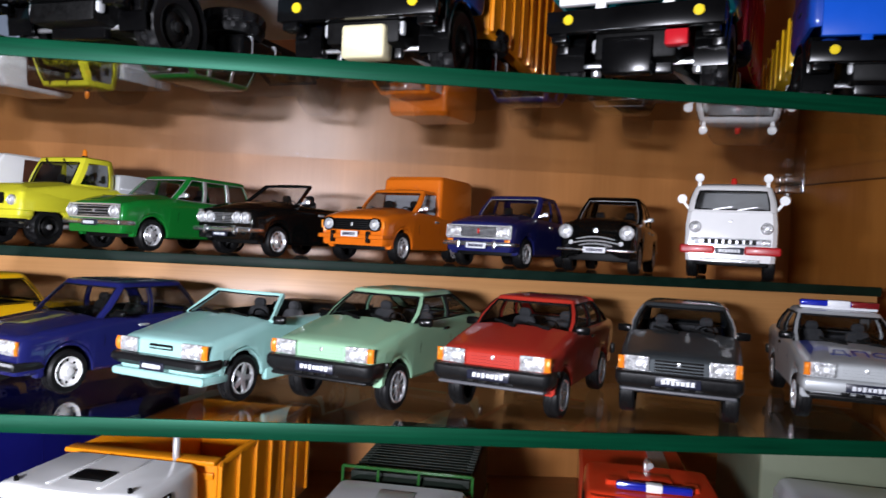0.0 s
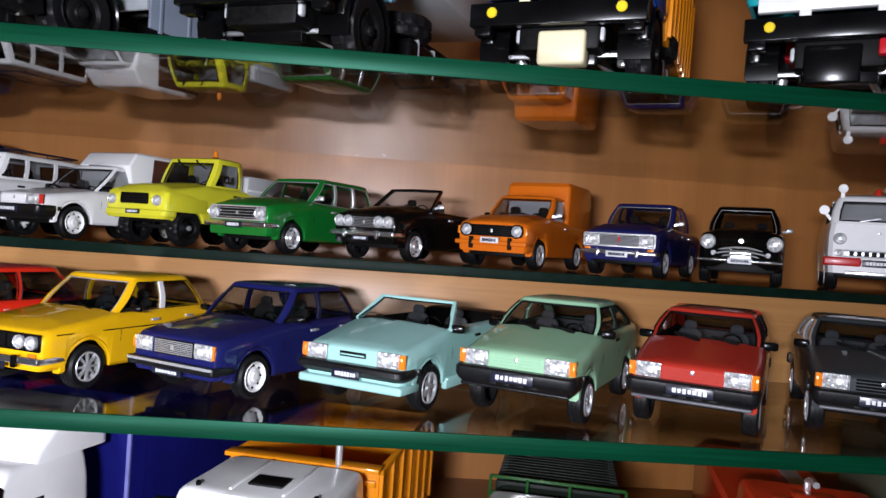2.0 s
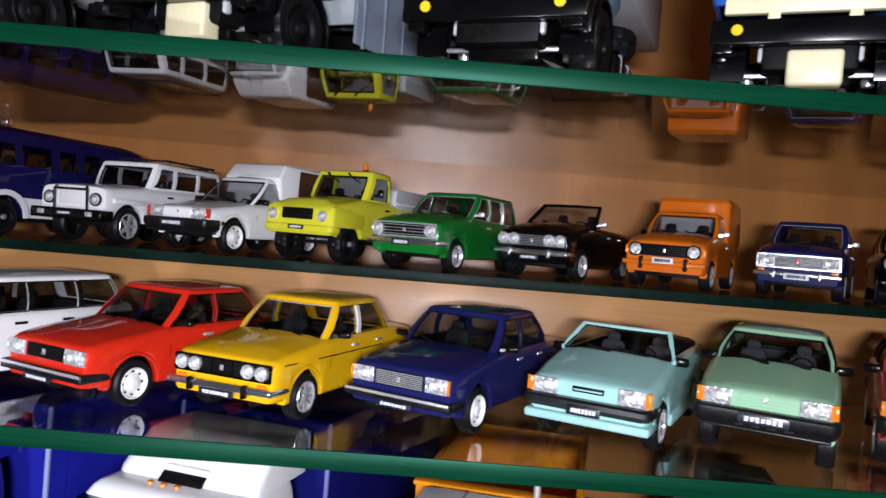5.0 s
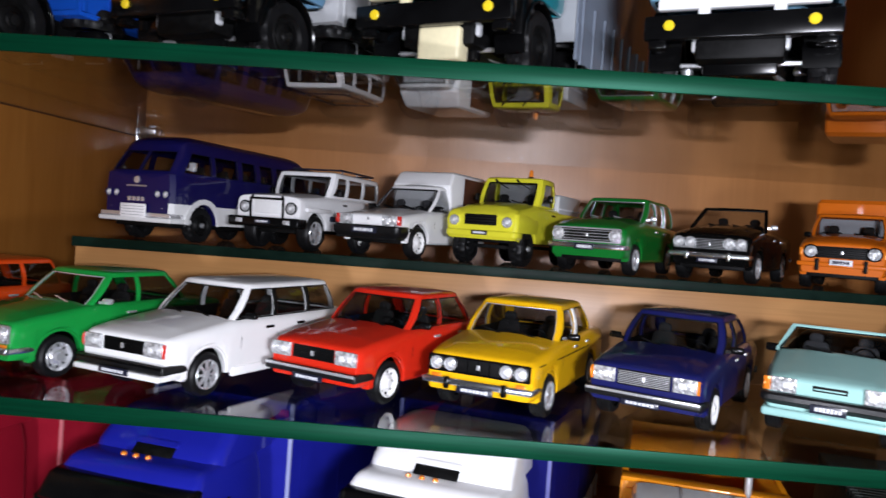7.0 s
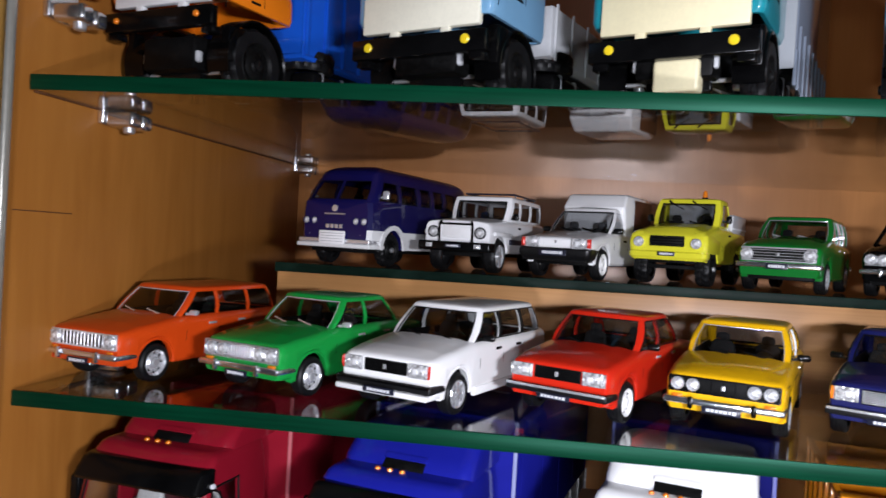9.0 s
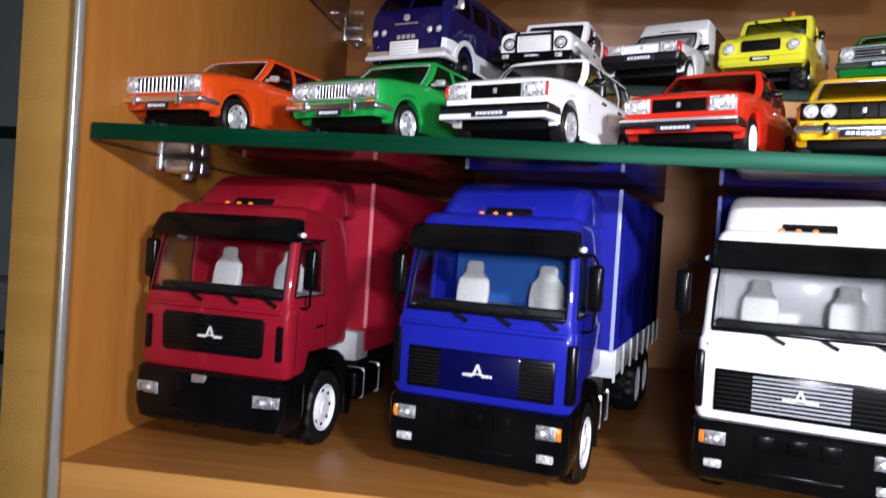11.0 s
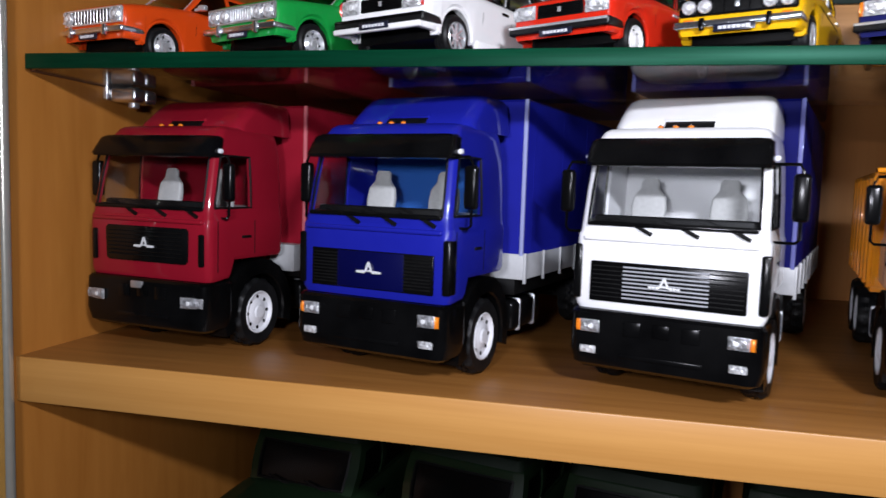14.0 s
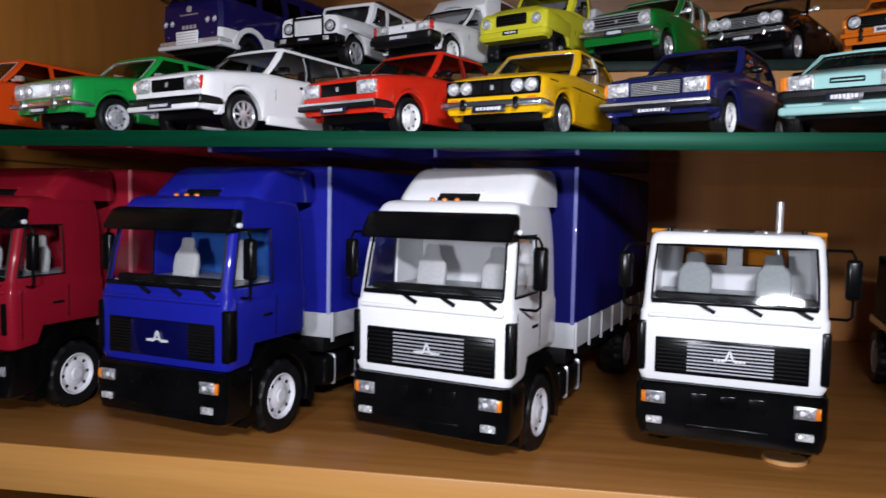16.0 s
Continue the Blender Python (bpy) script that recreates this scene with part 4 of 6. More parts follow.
classic("estate_car", spot(-0.3943, 0.2282, Z_MID, 15.6), "orange model estate car with round headlights and chrome grille", (0.66, 0.062, 0.006), "round", True, hw=18.6, wiper_mat=M_CHROME, roof=34.6)
classic("saloon_car", spot(-0.3358, 0.2291, Z_MID, 21.4), "green model saloon car with four headlights in chrome", (0.008, 0.28, 0.045), "chrome4", False, wiper_mat=M_CHROME, roof=34.8)
o = classic("estate_car", spot(-0.2830, 0.2208, Z_MID, 22.4), "white model estate car with black grille and body kit", (0.86, 0.86, 0.85), "square", True, rim="spoke", mirrors=M_BLACK, lip=True, trim=M_MATT, post=M_MATT, handle=M_BLACK, strip=M_BLACK)
for s in (1, -1):
    part("sill_skirt", box(-0.9, 0.9, 27.5, 62, 4.8, 8.0, 0.5), o[2], o[0], "white sill skirt", (s * 18.2, 0, 0))
classic("saloon_car", spot(-0.2273, 0.2323, Z_MID, 27.5), "red model saloon car with white wheels and black grille", (0.62, 0.022, 0.008), "square", False, "white", mirrors=M_BLACK, lamp2=M_LENS)
classic("saloon_car", spot(-0.1747, 0.2300, Z_MID, 22.2), "yellow model saloon car with four round headlights", (0.80, 0.44, 0.006), "four", False, rim="spoke", mirrors=M_BLACK, post=M_WHITE, ppw=1.5, seal=M_CHROME, sw=0.36)
classic("saloon_car", spot(-0.1234, 0.2323, Z_MID, 30), "dark blue model saloon car with tall chrome grille", (0.010, 0.012, 0.085), "tall", False, rim="white", mirrors=M_BLACK)


M_APRON = plain("dark_grey_plastic", (0.10, 0.10, 0.11), 0.4, 0, 0, 0.1, 700)


def hatch(name, m, label, colour, kind="hatch", rim="spoke", lift=3.0, cowl=1.8, **kw):
    """A wedge-nosed hatchback of the eighties, standing high on its wheels."""
    q = lift
    P = dict(colour=colour, rim=rim, group=LOWROW, L=93, hw=19.2, r=7.6, sill=6.6 + q * 0.7, zc=16.5 + q, belt=[(0, 18.4 + q), (28, 22.2 + q + cowl), (70, 22.6 + q + cowl * 0.8), (93, 22.8 + q + cowl * 0.4)],
             top=[(0, 18.8 + q), (28, 23.0 + q + cowl), (80, 23.4 + q + cowl * 0.6), (93, 23.2 + q + cowl * 0.4)], cw=27, wst=42, rt=66, rd=88, pillars=[(56, 57.5)], wr=13.8, roof=37.0, valance=8.5 + q, nose=1.2, cp=2.8,
             seal=M_MATT, sw=0.8, doors=[(31, 0), (56, 56)], bulge=2.2, pw=1.05, seats=M_SEATMID, wp=1.9, sdz=cowl)
    P.update(kw)
    ob, S, pm, W, B = car(name, m, label, "model car", **P)
    hw = S["hw"]
    for s in (1, -1):
        rect_light(ob, s * (hw * 0.965 - 5.7), 16.15 + q, 7.4, 4.3, -0.3, 2.0, s, S.get("lamp2"), s * 5)
        mirror(ob, W(31) - 2.9, 31.5, B(31) + 1.3 - cowl * 0.8, s, M_BLACK, 5.0, 2.8)
    if kind == "police":
        part("front_bumper", u_bumper(hw * 1.0, 11.4 + q, 4.6, -0.4, 2.6, 11, 1.5), pm, ob, "silver painted bumper")
    else:
        dz = 0.0 if kind != "cabrio" else 1.6
        fb = prism(bmesh.new(), [(8.4 + q + dz, hw * 0.94, -1.5, 7.4), (9.6 + q + dz * 0.8, hw * 0.985, -2.7, 7.4), (10.8 + q + dz * 0.5, hw * 1.005, -3.3, 7.4), (13.0 + q, hw * 1.005, -3.3, 7.4), (13.7 + q, hw * 0.985, -2.6, 7.4)], 2.6, 5)
        for s in (1, -1):
            add_box(fb, s * hw - 0.8, s * hw + 0.25, 7.0, 8.6, 11.4 + q, 13.4 + q, 0.4, 0, 2)
        part("front_bumper", fb, M_BUMPER, ob, "thick black plastic bumper")
    part("rear_bumper", box(-hw, hw, S["L"] - 1, S["L"] + 2, 9 + q, 13.4 + q, 0.8), M_BUMPER, ob)
    if kind == "cabrio":
        part("front_spoiler", u_bumper(hw * 0.97, 7.5 + q, 2.7, -0.3, 1.9, 10, 0.9), pm, ob, "painted spoiler under the bumper")
        part("air_slot", chip(bmesh.new(), 0, 16.3 + q, 9.5, 1.7, 0.15, 0.5, 0.3), M_MATT, ob)
        part("slot_bar", chip(bmesh.new(), 0, 16.2 + q, 8.6, 0.5, -0.2, 0.4, 0.15), pm, ob)
        for s in (1, -1):
            part("sill_skirt", box(-1.0, 1.0, 27.3, 62.3, 4.6 + q * 0.7, 8.4 + q * 0.7, 0.5), pm, ob, "", (s * 18.5, 0, 0))
        plate(ob, 10.8 + q, -3.4, 9.8, 2.7, False)
        hood = prism(bmesh.new(), [(19 + q, 15.8, 72, 90), (22.6 + q, 16.2, 72, 91), (25.2 + q, 15.4, 74, 90), (26.2 + q, 13.5, 76, 88)], 2.0, 3)
        part("folded_hood", hood, M_MATT, ob, "folded black soft top")
    else:
        part("front_apron", u_bumper(hw * 0.90, 7.9 + q, 1.1, -0.2, 1.7, 7, 0.5), S.get("apron") or (M_APRON if kind not in ("none", "police") else M_BUMPER), ob, "apron under the bumper")
        plate(ob, 11.4 + q, -3.4, 13.5, 2.9, False)
        part("grille_panel", slats(-hw * 0.38, hw * 0.38, 13.8 + q, 17.8 + q, 4, 0.2, 0.45, 0.62), pm if kind != "grille" else M_BLACK, ob)
        part("badge", chip(bmesh.new(), 0, 16.6 + q, 1.1, 1.4, -0.1, 0.5, 0.2), M_CHROME, ob)
        if kind != "none":
            for x in (-6.5, -2.2, 2.2, 6.5):
                part("apron_vent", chip(bmesh.new(), 0, 0, 2.8, 1.1, 0, 0.4, 0.2), M_MATT, ob, "", (x, -2.25, 9.2 + q))
    return ob, S, pm, W, B


hatch("convertible_car", spot(-0.0683, 0.2287, Z_MID, 28.7), "pale turquoise model convertible with folded black top", (0.34, 0.60, 0.56), "cabrio", "five", 1.2, ctop=False, roof=35.4, cw=30, wst=41, wr=14.4)
hatch("hatchback_car", spot(-0.0187, 0.2236, Z_MID, 28.5), "mint green model hatchback with black bumper", (0.30, 0.52, 0.33), "hatch", "spoke", trim=M_MATT, post=M_MATT, apron=M_BUMPER)
hatch("hatchback_car", spot(0.0340, 0.2196, Z_MID, 29), "brick red model hatchback with black bumper", (0.42, 0.030, 0.018), "hatch", "five", pillars=[(53, 54), (72, 66)], trim=M_MATT, post=M_MATT)
hatch("saloon_car", spot(0.0930, 0.2187, Z_MID, 24), "dark grey model saloon with black grille and mirrors", (0.045, 0.052, 0.056), "grille", "five", metal=0.3, pillars=[(53, 54)], rd=79, trim=M_CHROME)
pol, S, pm, W, B = hatch("police_car", spot(0.1558, 0.2193, Z_MID, 22), "silver model police car with blue stripes and light bar", (0.50, 0.52, 0.53), "police", "spoke", cowl=0.0, metal=0.35, roof=36.6, wst=45, cw=27, pillars=[(55, 56)], rd=80, trim=M_MATT)
M_BLUESTRIPE = plain("police_blue", (0.015, 0.035, 0.26), 0.35, 0, 0.3, 0.08, 600)
lb = part("light_bar", box(-13.5, 13.5, 46.0, 50.0, 37.2, 39.6, 0.8), M_BLUELENS, pol, "dark blue roof light bar")
part("bar_middle", box(-4, 4, 45.8, 50.2, 37.1, 39.8, 0.5), M_PLATEW, lb)
part("bar_base", box(-13.3, 13.3, 46.4, 49.6, 36.3, 37.3, 0.3), M_PLATEW, lb, "white base of the light bar")
part("bar_end", box(4.1, 13.7, 45.8, 50.2, 37.3, 39.7, 0.5), plain("dark_red_beacon_lens", (0.16, 0.01, 0.012), 0.15, 0, 0.6, 0.2, 900), lb)
part("bar_feet", box(-10, 10, 47, 49.5, 35.4, 37.3, 0.2), M_BLACK, lb)
fc = bpy.data.curves.new("bonnet_lettering", "FONT")
fc.body, fc.size, fc.align_x, fc.extrude = "ДПС", 0.0085, "CENTER", 0.00004
tmp = new("lettering_source", fc)
bpy.context.view_layer.update()
tme = bpy.data.meshes.new_from_object(tmp.evaluated_get(bpy.context.evaluated_depsgraph_get()))
bpy.data.objects.remove(tmp)
tme.materials.clear()
tme.materials.append(M_BLUESTRIPE)
part("bonnet_lettering", tme, None, pol, "blue letters on the bonnet", pose(0, 9 * MM, 23.45 * MM, math.degrees(math.atan2(4.2, 28))))
for s in (1, -1):
    st = bmesh.new()
    vs = [st.verts.new(p) for p in ((s * 15.4, 7, 22.75), (s * 16.4, 26, 25.35), (s * 13.6, 26, 25.75), (s * 13.2, 16, 24.3))]
    st.faces.new(vs)
    bmesh.ops.solidify(st, geom=st.faces[:], thickness=0.12)
    part("wing_stripe", st, M_BLUESTRIPE, pol, "blue stripe on the wing")

# ---- the riser's row ----
OLD = dict(sw=0.34, group=UPROW, rim="steel", L=94, hw=18.2, handle=M_CHROME, r=7.2, roof=36.0)


def old_car(name, m, label, colour, face, **kw):
    P = dict(OLD, colour=colour, seal=M_CHROME, pillars=[(51, 51.5)], rt=62, rd=72, zc=17, belt=[(0, 20.6), (10, 23.0), (28, 24.9), (94, 23.2)], top=[(0, 21.4), (10, 24.4), (28, 26.4), (94, 24.2)], doors=[(31, 0), (51, 51), (66, 66)])
    P.update(kw)
    ob, S, pm, W, B = car(name, m, label, "model car", **P)
    hw = S["hw"]
    if face == "full":
        grille(ob, hw * 0.84, 14.2, 20.0, 0.1, M_MATT, M_CHROME, 4, False, M_CHROME)
        for s in (1, -1):
            round_light(ob, s * hw * 0.72, 17.0, 2.5, -0.7)
        chrome_bumper(ob, S, 12.2, 2.4, -1.2, False)
        plate(ob, 11.8, -2.6, 9, 2.6, False)
    elif face == "quad":
        grille(ob, hw * 0.88, 14.2, 19.6, 0.1, M_MATT, M_STEEL, 7, False, None)
        for s in (1, -1):
            for x in (0.74, 0.46):
                round_light(ob, s * hw * x, 17.2, 2.3, -0.5)
        chrome_bumper(ob, S, 11.8, 2.2, -1.2)
        plate(ob, 9.6, -2.4, 9, 2.2, False)
    elif face == "wide":
        grille(ob, hw * 0.9, 13.8, 19.4, 0.1, M_MATT, M_STEEL, 9, False, M_CHROME, False, 0.3)
        for s in (1, -1):
            rect_light(ob, s * hw * 0.68, 16.6, 6.4, 4.4, -0.6)
            part("turn_signal", chip(bmesh.new(), s * hw * 0.8, 12.6, 2.8, 1.1, -0.1, 0.6), M_AMBER, ob)
        part("badge_mark", chip(bmesh.new(), 0, 17, 1.0, 2.4, -0.6, 0.5, 0.2), M_REDLENS, ob)
        chrome_bumper(ob, S, 11.0, 2.0, -1.2)
        plate(ob, 10.2, -2.7, 10, 2.6)
    elif face == "oval":
        for s in (1, -1):
            round_light(ob, s * hw * 0.76, 19.0, 2.9, -0.9)
            part("wing_lamp", lathe([(0.2, 1.2), (-0.8, 1.1), (-1.0, 0)], 14, "y"), M_LENS, ob, "", (s * hw * 0.62, -0.4, 14))
        g = bmesh.new()
        for z, x in ((16.4, 0.5), (14.6, 0.6), (13.2, 0.5)):
            add_tube(g, [(-hw * x, -1.0, z - 0.9), (-hw * x * 0.6, -1.9, z), (-hw * x * 0.3, -2.4, z + 0.4), (0, -2.6, z + 0.5), (hw * x * 0.3, -2.4, z + 0.4), (hw * x * 0.6, -1.9, z), (hw * x, -1.0, z - 0.9)], 0.42, 8)
        part("grille_insert", g, M_CHROME, ob)
        part("badge", lathe([(0, 1.3), (-0.8, 1.1), (-1.0, 0)], 14, "y"), M_CHROME, ob, "", (0, -1.9, 19.8))
        chrome_bumper(ob, S, 10.8, 1.2, -1.6, False)
        plate(ob, 10.8, -3.4, 10, 2.6)
    mirror(ob, W(S["cw"] + 4) - 1.2, S["cw"] + 4, B(S["cw"]) + 1.8, 1, M_CHROME, 3.2, 2.4)
    return ob, S, pm, W, B


old_car("estate_car", spot(-0.1293, 0.3288, Z_UP, 29), "green model estate car with wide chrome grille", (0.006, 0.16, 0.022), "full", rt=80, rd=87, pillars=[(49, 50), (66, 65.5)], trim=M_CHROME, post=M_CHROME, wiper_mat=M_CHROME, roof=37.0)
old_car("convertible_car", spot(-0.0741, 0.3334, Z_UP, 33), "black model convertible with four chrome headlights", (0.003, 0.003, 0.003), "quad", ctop=False, roof=37.4, L=96, seal=M_MATT)
old_car("saloon_car", spot(0.0420, 0.3319, Z_UP, 33), "navy blue model saloon with wide chrome face", (0.010, 0.012, 0.085), "wide", roof=36.9)
old_car("saloon_car", spot(0.0957, 0.3252, Z_UP, 27), "black rounded model saloon with round chrome headlights", (0.003, 0.003, 0.003), "oval", roof=38.7, hw=18.4,
        belt=[(0, 21.5), (6, 23.5), (28, 25), (94, 23)], top=[(0, 22), (8, 26.0), (28, 27.2), (72, 26), (94, 22)], wr=12.7, nose=3.4, ny=7, dome=2.2, seal=M_CHROME, crease=0)
# van with a box behind the cab
ob, S, pm, W, B = old_car("box_van", spot(-0.0163, 0.3325, Z_UP, 30.6), "orange model van with a tall cargo box", (0.68, 0.15, 0.008), "none", rt=56, rd=58, pillars=[], doors=[(31, 0), (54, 54)], roof=37, seal=M_MATT, rim="steel", cp=3)
grille(ob, S["hw"] * 0.82, 14.4, 19.6, 0.1, M_MATT, M_BLACK, 5, False, None)
for s in (1, -1):
    round_light(ob, s * S["hw"] * 0.68, 17.0, 2.7, -0.6, M_BLACK)
    part("turn_signal", chip(bmesh.new(), s * S["hw"] * 0.9, 16.8, 1.5, 3.6, 0.3, 0.8), M_AMBER, ob)
    part("overrider", add_box(bmesh.new(), -0.7, 0.7, -3, -0.5, 8.6, 14, 0.4), M_MATT, ob, "", (s * 9.5, 0, 0))
part("front_bumper", u_bumper(17.6, 11.4, 2.0, -0.8, 1.4, 8, 0.5), pm, ob)
plate(ob, 12.6, -2.4, 9, 2.6)
mirror(ob, 15.2, 33, 25.5, -1, M_BLACK, 3.2, 2.6)
part("partition", box(-15, 15, 53.0, 53.8, 20, 34.5, 0.3), M_PLATEW, ob, "pale rear wall of the cab")
bx = prism(bmesh.new(), [(22, 17.6, 54, 94), (30, 17.6, 54, 94), (42.6, 17.2, 55.2, 94), (44.6, 16.0, 57, 93)], 2.0, 3)
part("cargo_box", bx, pm, ob)


def jeep(name, m, label, colour, **kw):
    P = dict(OLD, colour=colour, L=90, hw=17.8, r=8.5, fw=15, rw=70, sill=10, zc=18.5, belt=[(0, 24.6), (28, 26.6), (90, 27.4)], top=[(0, 25.2), (28, 27.6), (90, 28)], cw=29, wst=35.5, rt=86, rd=89, roof=40,
             wr=15.6, pillars=[(47, 47.3), (66, 66)], rim="five", tw=6.4, valance=11, cp=3.8, pw=2.3, wl=(0.13, 0.87), sw=0.8, seal=M_MATT, bulge=0.3, nose=0.5, handle=M_BLACK, doors=[(31, 0), (47, 47)], wid=[(0, 0.95), (4, 0.97), (20, 1), (90, 1)])
    P.update(kw)
    return car(name, m, label, "model car", **P)


ob, S, pm, W, B = jeep("off_road_car", spot(-0.2749, 0.3370, Z_UP, 16.3), "white model off-road car with black roof rack and bumper", (0.85, 0.85, 0.85))
part("grille", box(-7.5, 7.5, -0.5, 0.2, 16.5, 23.4, 0.6), M_WHITE, ob)
for s in (1, -1):
    round_light(ob, s * 12.2, 19.2, 2.5, -0.2, M_BLACK)
    mirror(ob, W(33) - 1.4, 33, 29, s, M_BLACK, 2.6, 3.6)
part("front_bumper", u_bumper(18.6, 12.4, 4.6, -1.4, 3.0, 5, 0.8), M_BLACK, ob)
plate(ob, 12.6, -4.5, 8, 1.8, False)
for s in (1, -1):
    part("fog_lamp", chip(bmesh.new(), s * 12.5, 12.6, 3.4, 2.0, -4.3, 0.5), M_LENS, ob)
    part("wheel_flare", add_box(bmesh.new(), -0.8, 0.8, 3.5, 26.5, 18.2, 20.2, 0.5), pm, ob, "", (s * 18.2, 0, 0))
    part("side_band", box(-0.3, 0.3, 27, 60, 14.5, 17.2, 0.1), M_PLATEB, ob, "dark blue side band", (s * 18.0, 0, 0))
g = bmesh.new()
for x in (-8.6, 8.6):
    add_tube(g, [(x, -1.2, 14), (x, -1.8, 23.2), (x * 0.9, -1.0, 24.6)], 0.55, 6)
add_tube(g, [(-8.6, -1.8, 23.2), (8.6, -1.8, 23.2)], 0.55, 6)
part("bull_bar", g, M_BLACK, ob)
g = bmesh.new()
for s in (1, -1):
    add_tube(g, [(s * 13.4, 43, 41.3), (s * 13.4, 84, 41.3)], 0.6, 6)
    for y in (46, 63, 80):
        add_tube(g, [(s * 13.4, y, 38.6), (s * 13.4, y, 41.3)], 0.4, 5)
for y in (43, 84):
    add_tube(g, [(-13.4, y, 41.2), (13.4, y, 41.2)], 0.5, 5)
part("roof_rack", g, M_PLATEB, ob, "dark blue roof rack")

ob, S, pm, W, B = jeep("pickup_truck", spot(-0.1765, 0.3356, Z_UP, 25.6), "lemon yellow model pickup with grey bed and orange beacon", (0.70, 0.66, 0.035), rt=52, rd=54, pillars=[], rim="dark", hw=18, roof=43.8,
                       belt=[(0, 23.6), (5, 25.8), (28, 29.2), (90, 28.6)], top=[(0, 24.2), (6, 27.3), (28, 30.0), (90, 28.8)], wr=14.9, nose=1.6, ny=4.5, crease=0.4, wst=36.8, L=88, bulge=0.8, wl=(0.1, 0.87), doors=[(31, 0), (51, 51)], valance=12, sill=11)
grille(ob, 7.6, 18.4, 22.7, -0.1, M_MATT, M_BLACK, 3, False, M_MATT, False)
part("partition", box(-14, 14, 50.5, 51.2, 24, 41, 0.3), M_GREY, ob, "grey rear wall of the cab")
for s in (1, -1):
    round_light(ob, s * 13.2, 19.8, 2.1, -0.3)
    part("wing_bulge", prism(bmesh.new(), [(15.5, 4.2, 0.2, 27), (20.0, 4.6, -0.3, 27), (23.6, 4.0, 0.8, 27), (25.0, 2.8, 2.4, 27)], 2.0, 4), pm, ob, "rounded front wing", (s * 13.7, 0, 0))
    part("turn_signal", chip(bmesh.new(), s * 13.4, 14.6, 1.8, 1.5, -0.2, 0.6), M_AMBER, ob)
    mirror(ob, W(36) - 1.2, 36, 33, s, M_BLACK, 2.8, 3.8)
wt = bmesh.new()
for x in (-9, 2.5):
    add_bar(wt, (x, 34.6, 41.0), (x + 7, 33.4, 37.6), 0.5, 0.5)
    add_bar(wt, (x - 0.8, 35.2, 42.0), (x + 1.2, 34.4, 40.4), 1.0, 0.8)
part("top_wiper", wt, M_MATT, ob, "black wipers hung over the windscreen")
part("front_apron", prism(bmesh.new(), [(11.8, 16.8, -0.2, 8), (13.2, 18.0, -1.0, 8), (15.2, 18.2, -0.8, 8), (16.2, 17.6, 0.2, 8)], 2.4, 4), pm, ob)
plate(ob, 14.6, -1.1, 8, 2.0, False)
part("cargo_bed", prism(bmesh.new(), [(23, 17.4, 55, 88), (36.0, 17.8, 55, 89), (36.7, 17.4, 56, 88)], 1.4, 2), M_GREY, ob, "grey cargo bed with cover")
part("bed_rib", box(-18.1, 18.1, 56, 88, 29.2, 30.0, 0.2), M_PLATEW, ob)
bc = part("beacon", lathe([(43.3, 0), (43.3, 1.5), (44.5, 1.4), (44.5, 1.0)], 14, "z"), M_MATT, ob, "", (5.5, 44, 0))
part("beacon_lens", lathe([(44.4, 1.25), (46.9, 1.1), (47.9, 0.6), (48.1, 0)], 14, "z"), M_AMBER, bc)

ob, S, pm, W, B = hatch("delivery_van", spot(-0.2276, 0.3334, Z_UP, 24.9), "white model delivery van with a raised cargo box", (0.85, 0.85, 0.85), "none", "white", 0.8, 0.0, group=UPROW, lamp2=M_REDLENS, rt=50, rd=52, pillars=[], doors=[(30, 0), (50, 50)], roof=36.5, hw=18.2, cp=3)
bx = prism(bmesh.new(), [(20, 17.4, 49, 92), (37.2, 17.0, 46.5, 92), (43.2, 16.2, 51, 91), (44.2, 15.2, 53, 90)], 1.6, 3)
part("cargo_box", bx, pm, ob)
bx = bmesh.new()
vs = [bx.verts.new(p) for p in ((17.8, 60, 20), (17.8, 91, 20), (17.3, 91, 42), (17.3, 62, 42))]
bx.faces.new(vs)
bmesh.ops.solidify(bx, geom=bx.faces[:], thickness=0.15)
part("side_graphic", bx, plain("brown_print", (0.10, 0.035, 0.02), 0.4, 0, 0.2, 0.6, 120), ob, "brown printed panel")
g = bmesh.new()
rng = random.Random(4)
for i in range(9):
    x = -11 + i * 2.6
    add_tube(g, [(x, 48.4 + 0.2, 38.2 + rng.uniform(-1, 1)), (x + 1.3, 49.2, 39.6 + rng.uniform(-1, 1)), (x + 2.6, 48.4, 38.4 + rng.uniform(-1, 1))], 0.3, 5)
part("front_print", g, M_GREY, ob, "grey scrawled print over the windscreen")
bp = bmesh.new()
z = lambda y: interp(S["belt"], y) + (interp(S["top"], y) - interp(S["belt"], y)) * 0.9 + 0.12
vs = [bp.verts.new((x, y, z(y))) for x, y in ((-13, 17), (6, 15), (13, 25), (-13, 25))]
bp.faces.new(vs)
bmesh.ops.solidify(bp, geom=bp.faces[:], thickness=0.1)
part("bonnet_print", bp, plain("grey_print", (0.16, 0.16, 0.17), 0.4, 0, 0.2, 0.7, 90), ob, "dark grey bonnet print")


